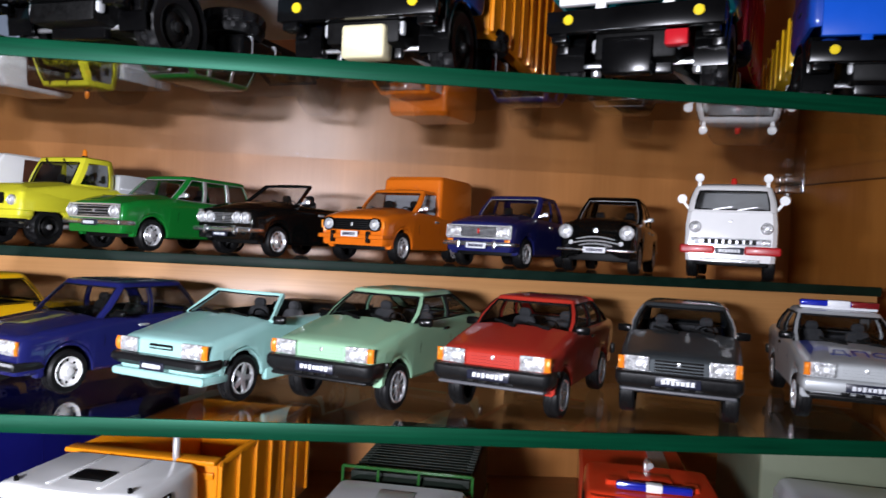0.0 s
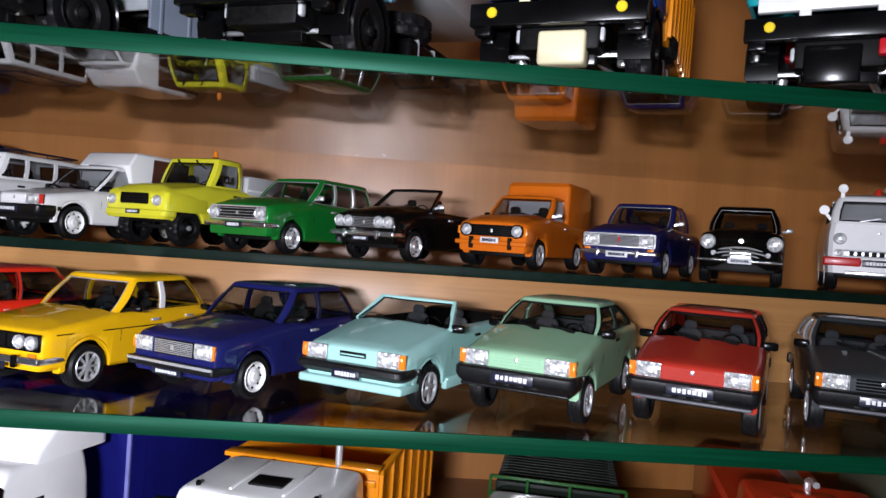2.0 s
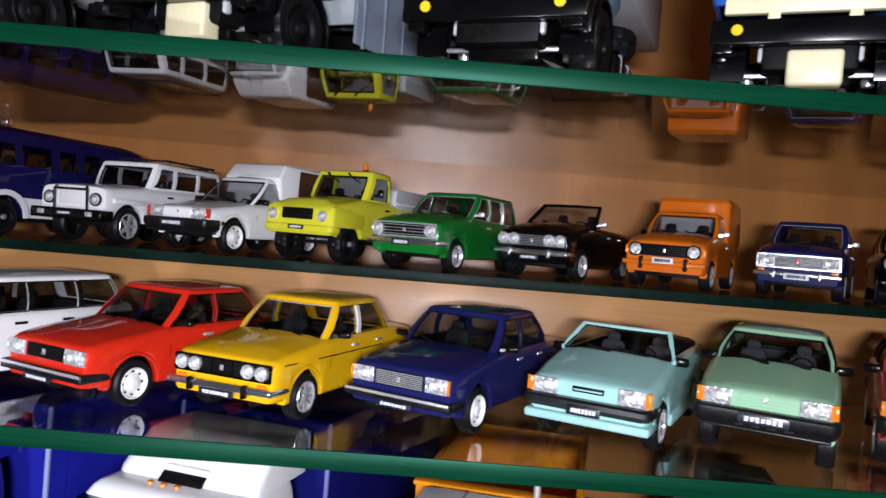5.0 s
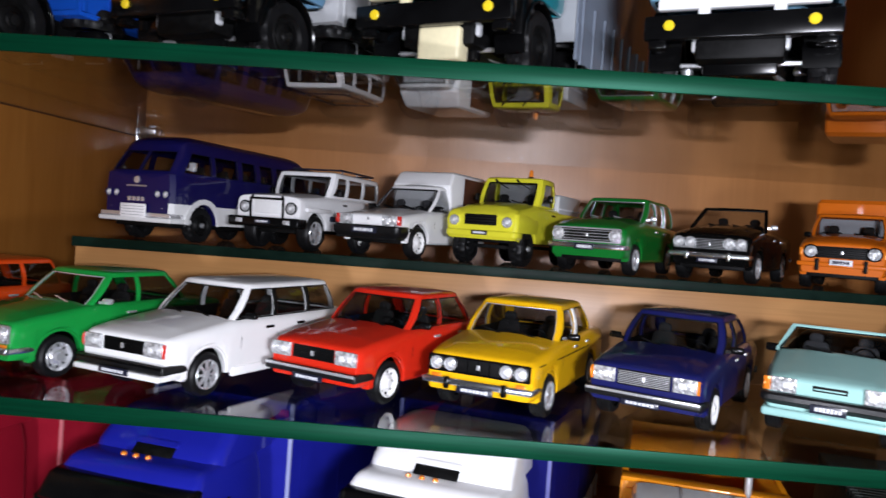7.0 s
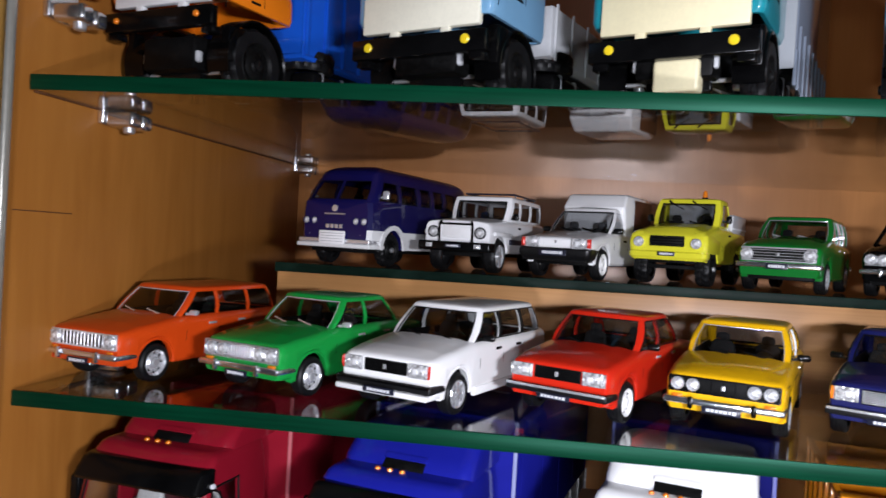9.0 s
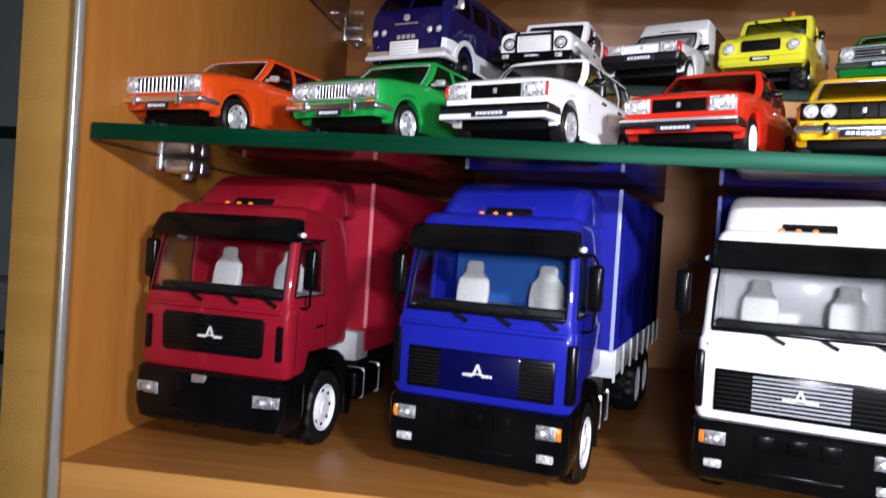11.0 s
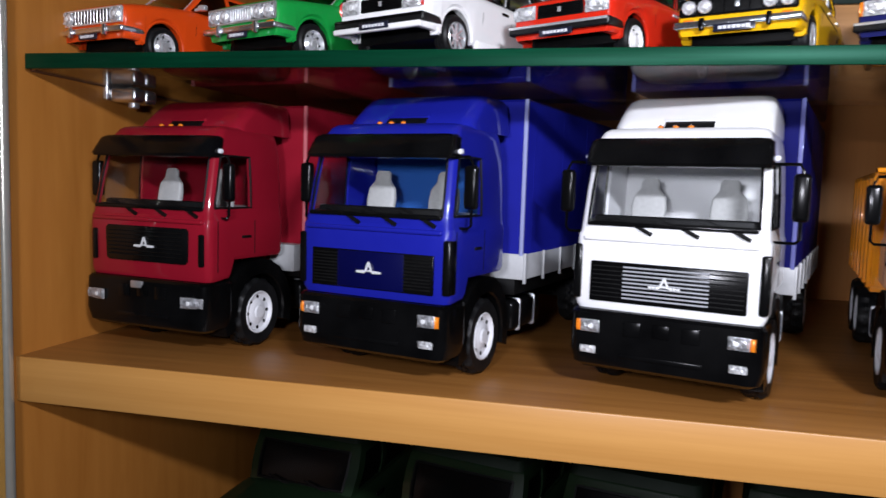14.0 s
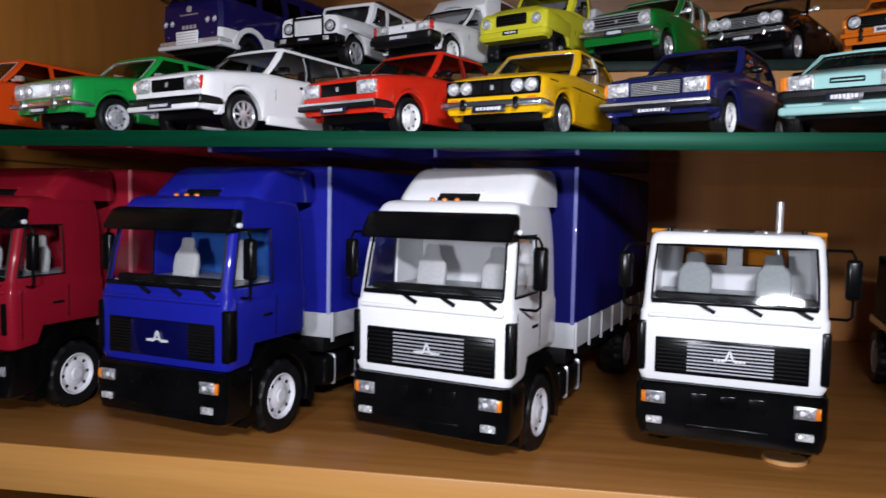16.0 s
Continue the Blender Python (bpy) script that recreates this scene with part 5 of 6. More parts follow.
def minibus(name, m, label, colour, lower, H=50, L=112, hw=21, ambulance=False, zw=None):
    """A forward-control minibus with a curved face."""
    ob = root(name, m, label, "model van", UPROW)
    pm, pl = paint(colour), paint(lower)
    r = 8.4
    bm = bmesh.new()
    zw0, zw1 = zw or (31, H - 7)
    fw, rw = 20, L - 26
    R = r + 1.8
    ys = sorted({0, 0.6, 2, 4, 8, 40, 60, L - 8, L - 2, L} | {c + R * math.sin(math.pi / 2 * k / 8) for c in (fw, rw) for k in range(-8, 9)} | {c + d for c in (fw, rw) for d in (-R - 0.2, R + 0.2)})
    secs = []
    for y in ys:
        e = max(0, 2 - y) * 0.7 if y < 2 else max(0, y - L + 2) * 0.7
        b = 8.5
        for c in (fw, rw):
            if abs(y - c) < R:
                b = max(b, r + math.sqrt(R * R - (y - c) ** 2))
        w = hw - e - 1.2 * max(0, 1 - y / 10) ** 2
        solid = y < 1.2 or y > L - 1.5
        secs.append((y, [(w - 4, b), (w - 0.6, b), (w, max(17.5, b + 0.3)), (w, 26), (w - 0.7, zw0 - 0.4), (w - 1.8, zw0), *([(w * 0.7, zw0 + 0.1), (0, zw0 + 0.2)] if solid else [(w - 2.4, zw0 - 8), (0, zw0 - 8)])]))
    n0 = 0
    if not ambulance:
        zm = 19.5
        secs = [(-0.9 * k, [(x * f, zm + (z - zm) * (0.5 + 0.5 * f)) for x, z in secs[0][1]]) for f, k in ((0.3, 1.0), (0.6, 0.75), (0.86, 0.35))] + secs
        n0 = 3
    loft(bm, secs, lambda i, j: 1 if (j == 1 and not ambulance and i >= n0) else (2 if j >= 5 and n0 < i < len(secs) - 2 else 0))
    lean = 8 if not ambulance else 6
    w0, w1 = hw - 0.9, hw - 3.4
    part("body", bm, [pm, pl, M_TRIM], ob)
    cols, tag = [], []

    def col(xb, yb, xt, yt, nxt):
        cols.append(((xb, yb, zw0 - 0.5), (xt, yt, zw1)))
        tag.append(nxt)

    if not ambulance:
        col(0, -0.4, 0, lean - 0.6, None)
        col(0.8, -0.38, 0.8, lean - 0.58, "windscreen")
    else:
        col(0, -0.4, 0, lean - 0.6, "windscreen")
    for u in (0.4, 0.68):
        col(u * w0, 0.2 - 0.6 * (1 - u * u), u * w1, lean - 0.6 * (1 - u * u), "windscreen")
    col(w0 - 3.6, 0.5, w1 - 3.2, lean + 0.2, None)
    col(w0 - 1.2, 1.7, w1 - 1.0, lean + 1.2, None)
    col(w0 - 0.3, 3.4, w1 - 0.2, lean + 2.8, None)
    segs = ((6, 25.5), (28.5, 45), (49, 60), (64, 75), (79, 90), (94, 105)) if not ambulance else ((6, 27), (31, 36))
    for i, (a, b) in enumerate(segs):
        t = lean if i == 0 else 0.3
        b = min(b, L - 6)
        col(w0, a, w1, a + t, "side_window%d" % i)
        col(w0, b, w1, b + 0.3, None)
    col(w0 - 0.4, L - 3, w1 - 0.4, L - 4, None)
    col(w0 - 2.2, L - 1.2, w1 - 2.2, L - 2.2, None)
    col(w0 * 0.5, L - 0.6, w1 * 0.5, L - 1.8, None)
    col(0, L - 0.5, 0, L - 1.6, None)
    nh = len(cols)
    rings = []
    for f in (0, 0.13, 0.5, 0.87, 1.0):
        rings.append(half_ring([Vector(p).lerp(Vector(q), f) + Vector((0.7 * math.sin(math.pi * f) * p[0] / w0, 0, 0)) for p, q in cols]))
    top, hr = rings[-1], H - zw1
    yc, yl = (lean + L - 1.6) / 2, (L - 1.6 - lean) / 2
    dome = lambda d, up: [Vector((p.x * (1 - d / w1), yc + (p.y - yc) * (1 - d * 1.3 / yl), p.z + up * hr)) for p in top]
    rings += [dome(0.3, 0.16), dome(0.9, 0.36), dome(2.0, 0.56)]
    nn = len(top)
    side = lambda j: tag[j] if j < nh - 1 else (tag[nn - 1 - j] and tag[nn - 1 - j] + ("_far" if not (ambulance and tag[nn - 1 - j] == "windscreen") else ""))
    fr, openings = shell(rings, lambda i, j: side(j) if 1 <= i < 3 else None, 0.9)
    part("cabin_frame", fr, pm, ob, sharp=40)
    bm = bmesh.new()
    rows = [[bm.verts.new(p) for p in dome(d, u)] for d, u in ((1.98, 0.56), (4.2, 0.78), (7.5, 0.94), (11.5, 1.0))]
    for u, v in zip(rows, rows[1:]):
        for j in range(nn):
            bm.faces.new((u[j], u[(j + 1) % nn], v[(j + 1) % nn], v[j]))
    bm.faces.new(rows[-1])
    part("roof", bm, pm, ob)
    for c, (gb, edges) in openings.items():
        nm = c.split("_far")[0].rstrip("0123456789")
        wd = part(nm, gb, M_CARGLASS, ob)
        part("window_seal", seal_strip(edges, 0.8 if ambulance else 0.4), M_MATT, wd)
    part("underbody", box(-hw + 4.5, hw - 4.5, 4, L - 3, 6.5, 12, 0.6), M_MATT, ob)
    wheels(ob, (fw, rw), hw - 3.4, r, 5.4, "dark" if not ambulance else "white")
    for y in (28, 46, 62, 78, 94):
        for s in (1, -1):
            seat(ob, s * 8, y, 22, M_SEAT, 1.0)
            if ambulance:
                break
        if ambulance:
            break
    return ob, pm, pl, hw


ob, pm, pl, hw = minibus("minibus", spot(-0.3338, 0.3302, Z_UP, 19.6), "dark blue model minibus with white lower trim", (0.006, 0.005, 0.062), (0.75, 0.75, 0.74))
for s in (1, -1):
    for x in (0.86, 0.62):
        round_light(ob, s * hw * x * 0.93, 21.4, 1.7, 0.1, pm)
    part("turn_signal", lathe([(0.4, 1.2), (-0.6, 1.0), (-0.8, 0)], 12, "y"), M_LENS, ob, "", (s * 15, 0.4, 15))
    mirror(ob, hw - 2, 10, 35, s, M_CHROME, 3.2, 4.4)
    fl = bmesh.new()
    pts = [(s * (hw + 0.1), 20 + 11.2 * math.cos(a), 8.4 + 11.2 * math.sin(a)) for a in [math.pi * k / 10 for k in range(11)]]
    for a, b in zip(pts, pts[1:]):
        add_bar(fl, a, b, 1.0, 2.4, (0, (a[1] + b[1]) / 2 - 20, (a[2] + b[2]) / 2 - 8.4))
    part("wheel_arch_trim", fl, pl, ob, "white wheel arch band")
part("front_bumper", u_bumper(21.4, 9.6, 2.2, 0.2, 2.0, 12, 0.7), pl, ob)
part("bumper_strip", u_bumper(20.6, 11.8, 2.0, 0.0, 1.2, 8, 0.4), M_CHROME, ob)
pp = part("number_plate", chip(bmesh.new(), 0, 0, 15, 6.4, 0, 0.6, 0.3), plain("white_plate_print", (0.93, 0.93, 0.93), 0.3, 0, 0.4, 0.02, 900), ob, "", (0, -1.9, 13.4))
part("plate_mark", slats(-6.5, 6.5, -2.6, 2.6, 4, -0.6, 0.1, 0.3), M_GREY, pp)
part("badge", lathe([(0.3, 1.9), (-0.6, 1.6), (-0.8, 0)], 16, "y"), M_CHROME, ob, "", (0, -0.6, 27.5))
part("name_strip", slats(-6, 6, 24.2, 25.4, 1, -0.7, 0.4, 0.7), M_STEEL, ob)
nm = bmesh.new()
for x in (-3.9, -1.3, 1.3, 3.9):
    chip(nm, x, 18.8, 1.9, 2.0, -0.75, 0.4, 0.2)
part("name_mark", nm, M_CHROME, ob)

ob, pm, pl, hw = minibus("ambulance", spot(0.1592, 0.3247, Z_UP, 28), "white model ambulance van with red bumper and roof lamps", (0.86, 0.86, 0.86), (0.86, 0.86, 0.86), 46.5, 108, 20.8, True, (31.8, 43.4))
M_REDPAINT = plain("red_bumper_paint", (0.50, 0.012, 0.016), 0.35, 0, 0.3)
for s in (1, -1):
    round_light(ob, s * 15.6, 24.4, 2.4, 0.3)
    lp = part("roof_lamp", lathe([(1.6, 0), (1.4, 1.2), (0, 2.0), (-1.2, 2.1), (-1.4, 1.8), (-1.3, 0)], 18, "y"), M_WHITE, ob, "white round roof lamp", (s * 15.2, 8, 48.3))
    part("lamp_foot", bar((0, 0.5, -4.2), (0, 0.5, -1.5), 1.6, 1.6), M_WHITE, lp)
    ml = part("side_lamp", lathe([(1.4, 0), (1.2, 1.3), (0, 2.1), (-1.0, 2.2), (-1.0, 0)], 16, "y"), M_WHITE, ob, "white round door lamp", (s * 22.6, 6, 37.8))
    part("lamp_arm", bar((0, 0.4, -0.5), (-s * 3, 0.4, -4.5), 1.2, 1.2), M_WHITE, ml)
    part("front_bumper", box(min(s * 6.5, s * 22.0), max(s * 6.5, s * 22.0), -2.2, 1.0, 11.9, 15.9, 0.9, 3), M_REDPAINT, ob, "red half bumper")
part("roof_beacon", lathe([(45.5, 1.6), (47.5, 1.5), (49, 1.0), (49.3, 0)], 14, "z"), M_REDLENS, ob, "", (0, 16, 0))
gb = part("grille", box(-17.6, 17.6, -0.4, 0.6, 16.0, 19.6, 0.9), M_STEEL, ob)
for i in range(8):
    part("grille_slot", chip(bmesh.new(), -10.5 + 3 * i, 17.8, 2.0, 2.2, -0.35, 0.3, 0.1), M_MATT, gb)
for s in (1, -1):
    part("parking_lamp", lathe([(0.3, 1.6), (-0.7, 1.5), (-1.0, 0)], 14, "y"), M_LENS, ob, "", (s * 15, -0.4, 17.8))
plate(ob, 13.6, -1.8, 12.5, 3.2, False)
part("partition", box(-18.5, 18.5, 24, 25, 22, 43.5, 0.3), M_WHITE, ob, "white partition behind the driver")
part("cab_floor", box(-18.3, 18.3, 2.0, 24, 27.6, 28.6, 0.3), M_GREY, ob)
part("lower_bar", box(-13, 13, -2.0, 0.0, 8.0, 9.8, 0.4), M_CHROME, ob)
for x in (-8, 3):
    part("wiper", bar((x, -0.9, 32.6), (x + 8, -0.2, 34.2), 0.5, 0.5), M_STEEL, ob)
part("badge", chip(bmesh.new(), 0, 27.5, 1.6, 1.0, 0.2, 0.5, 0.2), M_STEEL, ob)

# ---- model trucks ----
BACK = 0.0028
def maker_badge(ob, z, y, w=9.6):
    """A silver emblem: a pointed arch between low wings."""
    bm = bmesh.new()
    for s in (1, -1):
        add_bar(bm, (s * w * 0.13, y, z - 0.9), (0, y, z + 2.3), 0.62, 0.4)
        for i in range(3):
            chip(bm, s * w * (0.2 + 0.115 * i), z - 0.9, w * 0.1, 1.0 - 0.12 * i, y + 0.2, 0.4, 0.1)
    add_bar(bm, (-w * 0.1, y, z - 0.5), (w * 0.1, y, z - 0.5), 0.45, 0.4)
    part("emblem", bm, M_SATIN, ob, "silver emblem")


def truck(name, m, label, colour, ws=(55, 73), roof=84, fairing=None, grille_kind="slats", rear_axles=(150,), L=200, r=13.2, low_visor=True, group="model trucks on the shelf board",
          bumper="deep", windows_back=False, fw=30, cabw=28.0, panel=None, seats=None, badge=True, bz=0.0, mirrors=True, panes=None, lining=None, cab_len=44, rim="truck", reach=6.0, drop=0.7):
    ob = root(name, m, label, "model truck", group)
    pm = paint(colour)
    z0, z1 = ws
    w = cabw
    up = lambda s: (s, 0, 0.15)
    low = lambda y: 27.6 + 7.2 * max(0.0, min(1.0, (y - 11.2) / 2.4)) if bumper == "deep" else 27.6 + bz * 0.8
    levels = [(27.6, w - 0.8, 0.8), (29.5, w, 0.2), (z0 - 8, w, 0), (z0 - 4.5, w, 0.2), (z0 - 3.6, w - 0.5, 0.7), (z0 - 0.4, w - 0.8, 1.0), ((z0 + z1) / 2, w - 1.1, 3.0), (z1 + 0.2, w - 1.7, 5.2), (z1 + 1.8, w - 1.9, 5.6)]
    if roof - z1 > 6:
        levels += [(roof - 4, w - 2.5, 8.0), (roof - 1.6, w - 3.3, 10.0), (roof - 0.5, w - 4.4, 11.6), (roof, w - 6.5, 14)]
    else:
        levels += [(roof - 1.4, w - 2.3, 6.2), (roof - 0.4, w - 3.2, 7.2), (roof, w - 4.8, 9.0)]
    rings = []
    for k, (z, x, y) in enumerate(levels):
        e = x - w + 0.8 if k > 8 else 0
        ye = cab_len + min(0, e) * 0.4
        q = max(0.0, min(1.0, (z - z0) / (z1 - z0)))
        c = 1.0 if k > 4 else 0.15
        row = [(0, y - c, z), (x * 0.35, y - 0.85 * c, z), (x * 0.66, y - 0.5 * c, z), (x - 2.6, y, z), (x - 1.25, y + 0.35, z), (x - 0.35, y + 1.25, z), (x, y + 2.6, z), (x, 11.5 if y < 8.5 else y + 3, z), (x, 14 if y < 10.5 else y + 3.6, z), (x, 24, z), (x, 26.5, z), (x, ye - 2.6, z), (x - 0.4, ye - 1.0, z), (x - 1.2, ye - 0.2, z), (x - 2.6, ye, z), (x - 8.5, ye, z), (2.6, ye, z), (0, ye, z)]
        if k < 2:
            row = [(a, b, max(c, low(b) + (0 if k == 0 else 1.6))) for a, b, c in row]
        rings.append(half_ring(row))
    nn = len(rings[0])
    def opening(i, j):
        if i not in (5, 6):
            return None
        h, far = (j, "") if j < 17 else (nn - 1 - j, "_far")
        if h < 3:
            return "windscreen"
        if h in (6, 7, 8):
            return "side_window" + far
        return "rear_window" + far if windows_back and h == 15 and i == 6 else None
    cab, openings = shell(rings, opening, 1.3, True)
    part("cab", cab, pm, ob)
    pg = panes or M_CABGLASS
    for c, (gb, edges) in openings.items():
        sd = part(c.split("_far")[0], gb, pg, ob)
        part("window_seal", seal_strip(edges, 0.9), M_MATT, sd)
    part("cab_floor", box(-w + 3, w - 3, 4, cab_len - 2, z0 - 0.8, z0 - 0.3, 0.1), M_GREY, ob)
    if not windows_back:
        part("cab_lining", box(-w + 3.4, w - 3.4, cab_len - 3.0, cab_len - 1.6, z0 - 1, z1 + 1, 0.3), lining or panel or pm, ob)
    for s in (1, -1):
        for y in (4.6, 25.4):
            part("door_seam", bar((s * (w + 0.02), y, 36.5 if y > 10 else 31), (s * (w + 0.02), y, z0 - 5), 0.35, 0.15, (s, 0, 0)), M_MATT, ob)
        part("door_handle", box(-0.35, 0.35, -2.6, 2.6, -0.5, 0.5, 0.2), M_MATT, ob, "", (s * w, 20.5, z0 - 11))
        seat(ob, s * 12.5, 23, z0 - 4.2, seats or M_SEATGREY, 1.16, "joined")
    part("dashboard", box(-w + 4, w - 4, 4.0, 9, z0 - 2, z0 + 1.6, 0.8), M_TRIM, ob)
    part("wiper_cowl", box(-w + 3.4, w - 3.4, -0.4, 1.4, z0 - 1.6, z0 - 0.2, 0.4), M_BLACK, ob, "black cowl under the windscreen")
    part("front_ledge", box(-w + 2.6, w - 2.6, -0.9, 1.0, z0 - 6.2, z0 - 4.6, 0.7, 3), pm, ob)
    for x in (-17, -3.5, 10.5):
        wb = bmesh.new()
        add_bar(wb, (x + 11, 0.2, z0 - 3.0), (x, 0.4, z0 + 1.6), 0.6, 0.6)
        add_bar(wb, (x + 12.2, 0.0, z0 - 3.6), (x + 8.6, 0.2, z0 - 1.8), 1.1, 0.9)
        part("wiper", wb, M_MATT, ob)
    if low_visor:
        rise = 5.6 + drop * 0.5
        vs = [(z1 - drop, w - 1.6, -0.8, 11), (z1 + 1.0 - drop, w - 1.2, -1.3, 11), (z1 + 2.6, w - 1.4, 0.2, 11), (z1 + rise, w - 1.8, 2.4, 12), (z1 + rise + 1.0, w - 2.8, 4.2, 12)]
        part("sun_visor", prism(bmesh.new(), vs, 3.4, 4), M_BLACK, ob, "glossy black sun visor")
        for s in (1, -1):
            part("marker_lamp", lathe([(0.5, 0.9), (-0.6, 0.8), (-0.8, 0)], 10, "y"), M_PLATEW, ob, "", (s * (w - 0.6), 6.5, z1 + 1.6))
    if fairing:
        ft = fairing
        h = ft - roof
        ye = cab_len + 12
        fl = [(roof - 1.5, w - 3.6, 19, ye), (roof + h * 0.12, w - 3.7, 20.2, ye), (roof + h * 0.4, w - 3.9, 24, ye), (roof + h * 0.66, w - 4.3, 27.6, ye),
              (roof + h * 0.86, w - 5.0, 30.6, ye), (roof + h * 0.96, w - 6.2, 33.2, ye - 0.5), (ft, w - 9, 37, ye - 2)]
        part("roof_fairing", prism(bmesh.new(), fl, 5.0, 6), pm, ob)
        tilt = math.degrees(math.atan2(h * 0.54, 7.4))
        part("fairing_slot", box(-7.6, 7.6, -2.6, 1.5, -0.5, 0.5, 0.4), M_MATT, ob, "black recess in the fairing", pose(0, 20.4 * MM, (roof + h * 0.12) * MM, tilt))
        part("slot_lip", prism(bmesh.new(), [(-0.5, 8.4, 1.2, 3.6), (0.9, 7.8, 1.4, 3.2)], 0.6, 2), pm, ob, "", pose(0, 20.4 * MM, (roof + h * 0.12) * MM, tilt))
        for x in (-6.2, -1.6, 3.0):
            part("marker_lamp", lathe([(0, 1.1), (1.2, 0.9), (1.7, 0)], 12, "z"), M_AMBER, ob, "amber roof marker lamp", (x - 1.5, 15.5, roof - 0.5))
    # face
    if grille_kind == "oval":
        g = part("grille", prism(bmesh.new(), [(33.5, 18, -0.7, 2), (34.5, 19, -0.8, 2), (45, 19.4, -0.8, 2), (46.2, 18.4, -0.7, 2)], 1.2, 2), M_BLACK, ob, "black rounded grille")
        part("grille_insert", slats(-17, 17, 35, 45, 7, -0.75, 0.4, 0.35), M_MATT, g)
        maker_badge(ob, 40.0, -1.4)
        for s in (1, -1):
            part("corner_vent", box(-1.2, 1.2, -0.6, 4, 33, 44.5, 0.6), M_BLACK, ob, "", (s * (w - 3.4), 0, 0))
            rect_light(ob, s * 22.2, 20.4, 8.8, 3.6, -1.7, 0, s, None, s * 8, M_LAMPGLASS)
    elif grille_kind in ("slats", "blue"):
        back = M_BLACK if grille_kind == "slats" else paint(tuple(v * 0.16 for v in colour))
        g = part("grille", box(-w + 5.2, w - 5.2, -0.6, 2, 30.2, z0 - 12.4, 0.4), M_BLACK, ob, "wide black grille")
        if grille_kind == "slats":
            part("grille_insert", slats(-12.5, 12.5, 31.2, z0 - 13.2, 9, -0.75, 0.5, 0.6, False, True), M_SLAT, g, sharp=70)
            part("grille_louvre", slats(-w + 6, w - 6, 31.2, z0 - 13.2, 8, -0.45, 0.3, 0.4), M_MATT, g)
        else:
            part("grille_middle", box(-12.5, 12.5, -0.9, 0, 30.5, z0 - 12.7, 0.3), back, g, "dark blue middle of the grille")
            part("grille_louvre", slats(-w + 6, w - 6, 31.2, z0 - 13.2, 10, -0.5, 0.35, 0.5), M_MATT, g)
        maker_badge(ob, 36.8, -1.5)
        for s in (1, -1):
            part("corner_vent", box(-1.3, 1.3, -0.5, 4.5, 30.5, z0 - 7.5, 0.7), M_BLACK, ob, "black corner air vent", (s * (w - 1.0), 0, 0))
    elif grille_kind == "plate":
        part("grille", box(-w + 4, w - 4, -1.0, 2, 24.0 + bz, 37 + bz * 0.5, 0.5), panel or M_CREAM, ob, "pale front panel")
        nb = bmesh.new()
        for x in (-12, 9):
            add_box(nb, x, x + 3.4, -0.8, 1.5, 21.5 + bz, 25 + bz, 0.3)
        part("panel_bracket", nb, panel or M_CREAM, ob)
    if bumper == "deep":
        bl = [(9.4, w - 2.5, 0.2, 14), (10.6, w - 0.6, -1.4, 14), (15, w + 0.4, -2.2, 14), (26.4, w + 0.4, -1.8, 14), (27.4, w - 0.4, -1.0, 14)]
        b = part("front_bumper", prism(bmesh.new(), bl, 3.4, 4), M_BLACK, ob, "deep black front bumper")
        ins = bmesh.new()
        for x0, x1, za, zb in ((-11, -6, 20.5, 25), (-2.4, 2.4, 21, 25), (6, 11, 20.5, 25), (-12, 12, 13.6, 15.0)):
            add_box(ins, x0, x1, -2.45, -1.9, za, zb, 0.2)
        part("bumper_inset", ins, M_BLACK, b)
        if grille_kind != "oval":
            for s in (1, -1):
                rect_light(ob, s * 21.6, 22.5, 5.7, 3.6, -1.8, 1.4, s, None, 0, M_LAMPGLASS)
                part("fog_lamp", chip(bmesh.new(), s * 21.8, 15.2, 5.0, 2.4, -1.9, 0.9, 0.5), M_LENS, ob)
        else:
            part("bumper_mark", chip(bmesh.new(), -2.6, 25.2, 5.4, 2.6, -1.7, 0.8, 0.3), M_STEEL, b)
    else:
        fr = 1.65 if bumper == "yellow" else 1.2
        b = part("front_bumper", box(-w + 0.5, w - 0.5, -2.4, 1.5, 14.8 + bz, 22.0 + bz, 0.5), M_BLACK, ob, "flat black front bumper")
        for s in (1, -1):
            part("fog_lamp", lathe([(0.2, fr), (-0.7, fr), (-1.0, fr * 0.8), (-1.1, 0)], 18, "y"), M_YFOG if bumper == "yellow" else M_AMBER, b, "yellow round fog lamp", (s * 20, -2.2, 18.8 + bz))
            part("bumper_step", box(-2.6, 2.6, -1, 4, 12.4 + bz, 15 + bz, 0.3), M_BLACK, b, "", (s * 23.5, 0, 0))
    if mirrors:
        for s in (1, -1):
            m = w + reach
            ma = part("mirror_arm", tube([(s * (w - 1.5), 8, z1), (s * (m - 0.8), 7, z1), (s * (m + 0.2), 7, z1 - 2), (s * (m + 0.2), 7, z0 - 3), (s * (m - 1), 7, z0 - 4), (s * (w - 0.6), 7, z0 - 4)], 0.5, 6), M_BLACK, ob)
            part("side_mirror", add_box(bmesh.new(), s * m - 2.2, s * m + 2.2, 5.4, 8.6, z0 + 2.0, z1 - 2.5, 1.2, 0, 3), M_BLACK, ma)
    # chassis
    ch = bmesh.new()
    for x in (-9, 9):
        add_box(ch, x - 1.6, x + 1.6, 6, L - 4, 17, 23, 0.3)
    for y in (40, 75, 110, 145, L - 8):
        add_box(ch, -9, 9, y - 1.2, y + 1.2, 18, 22)
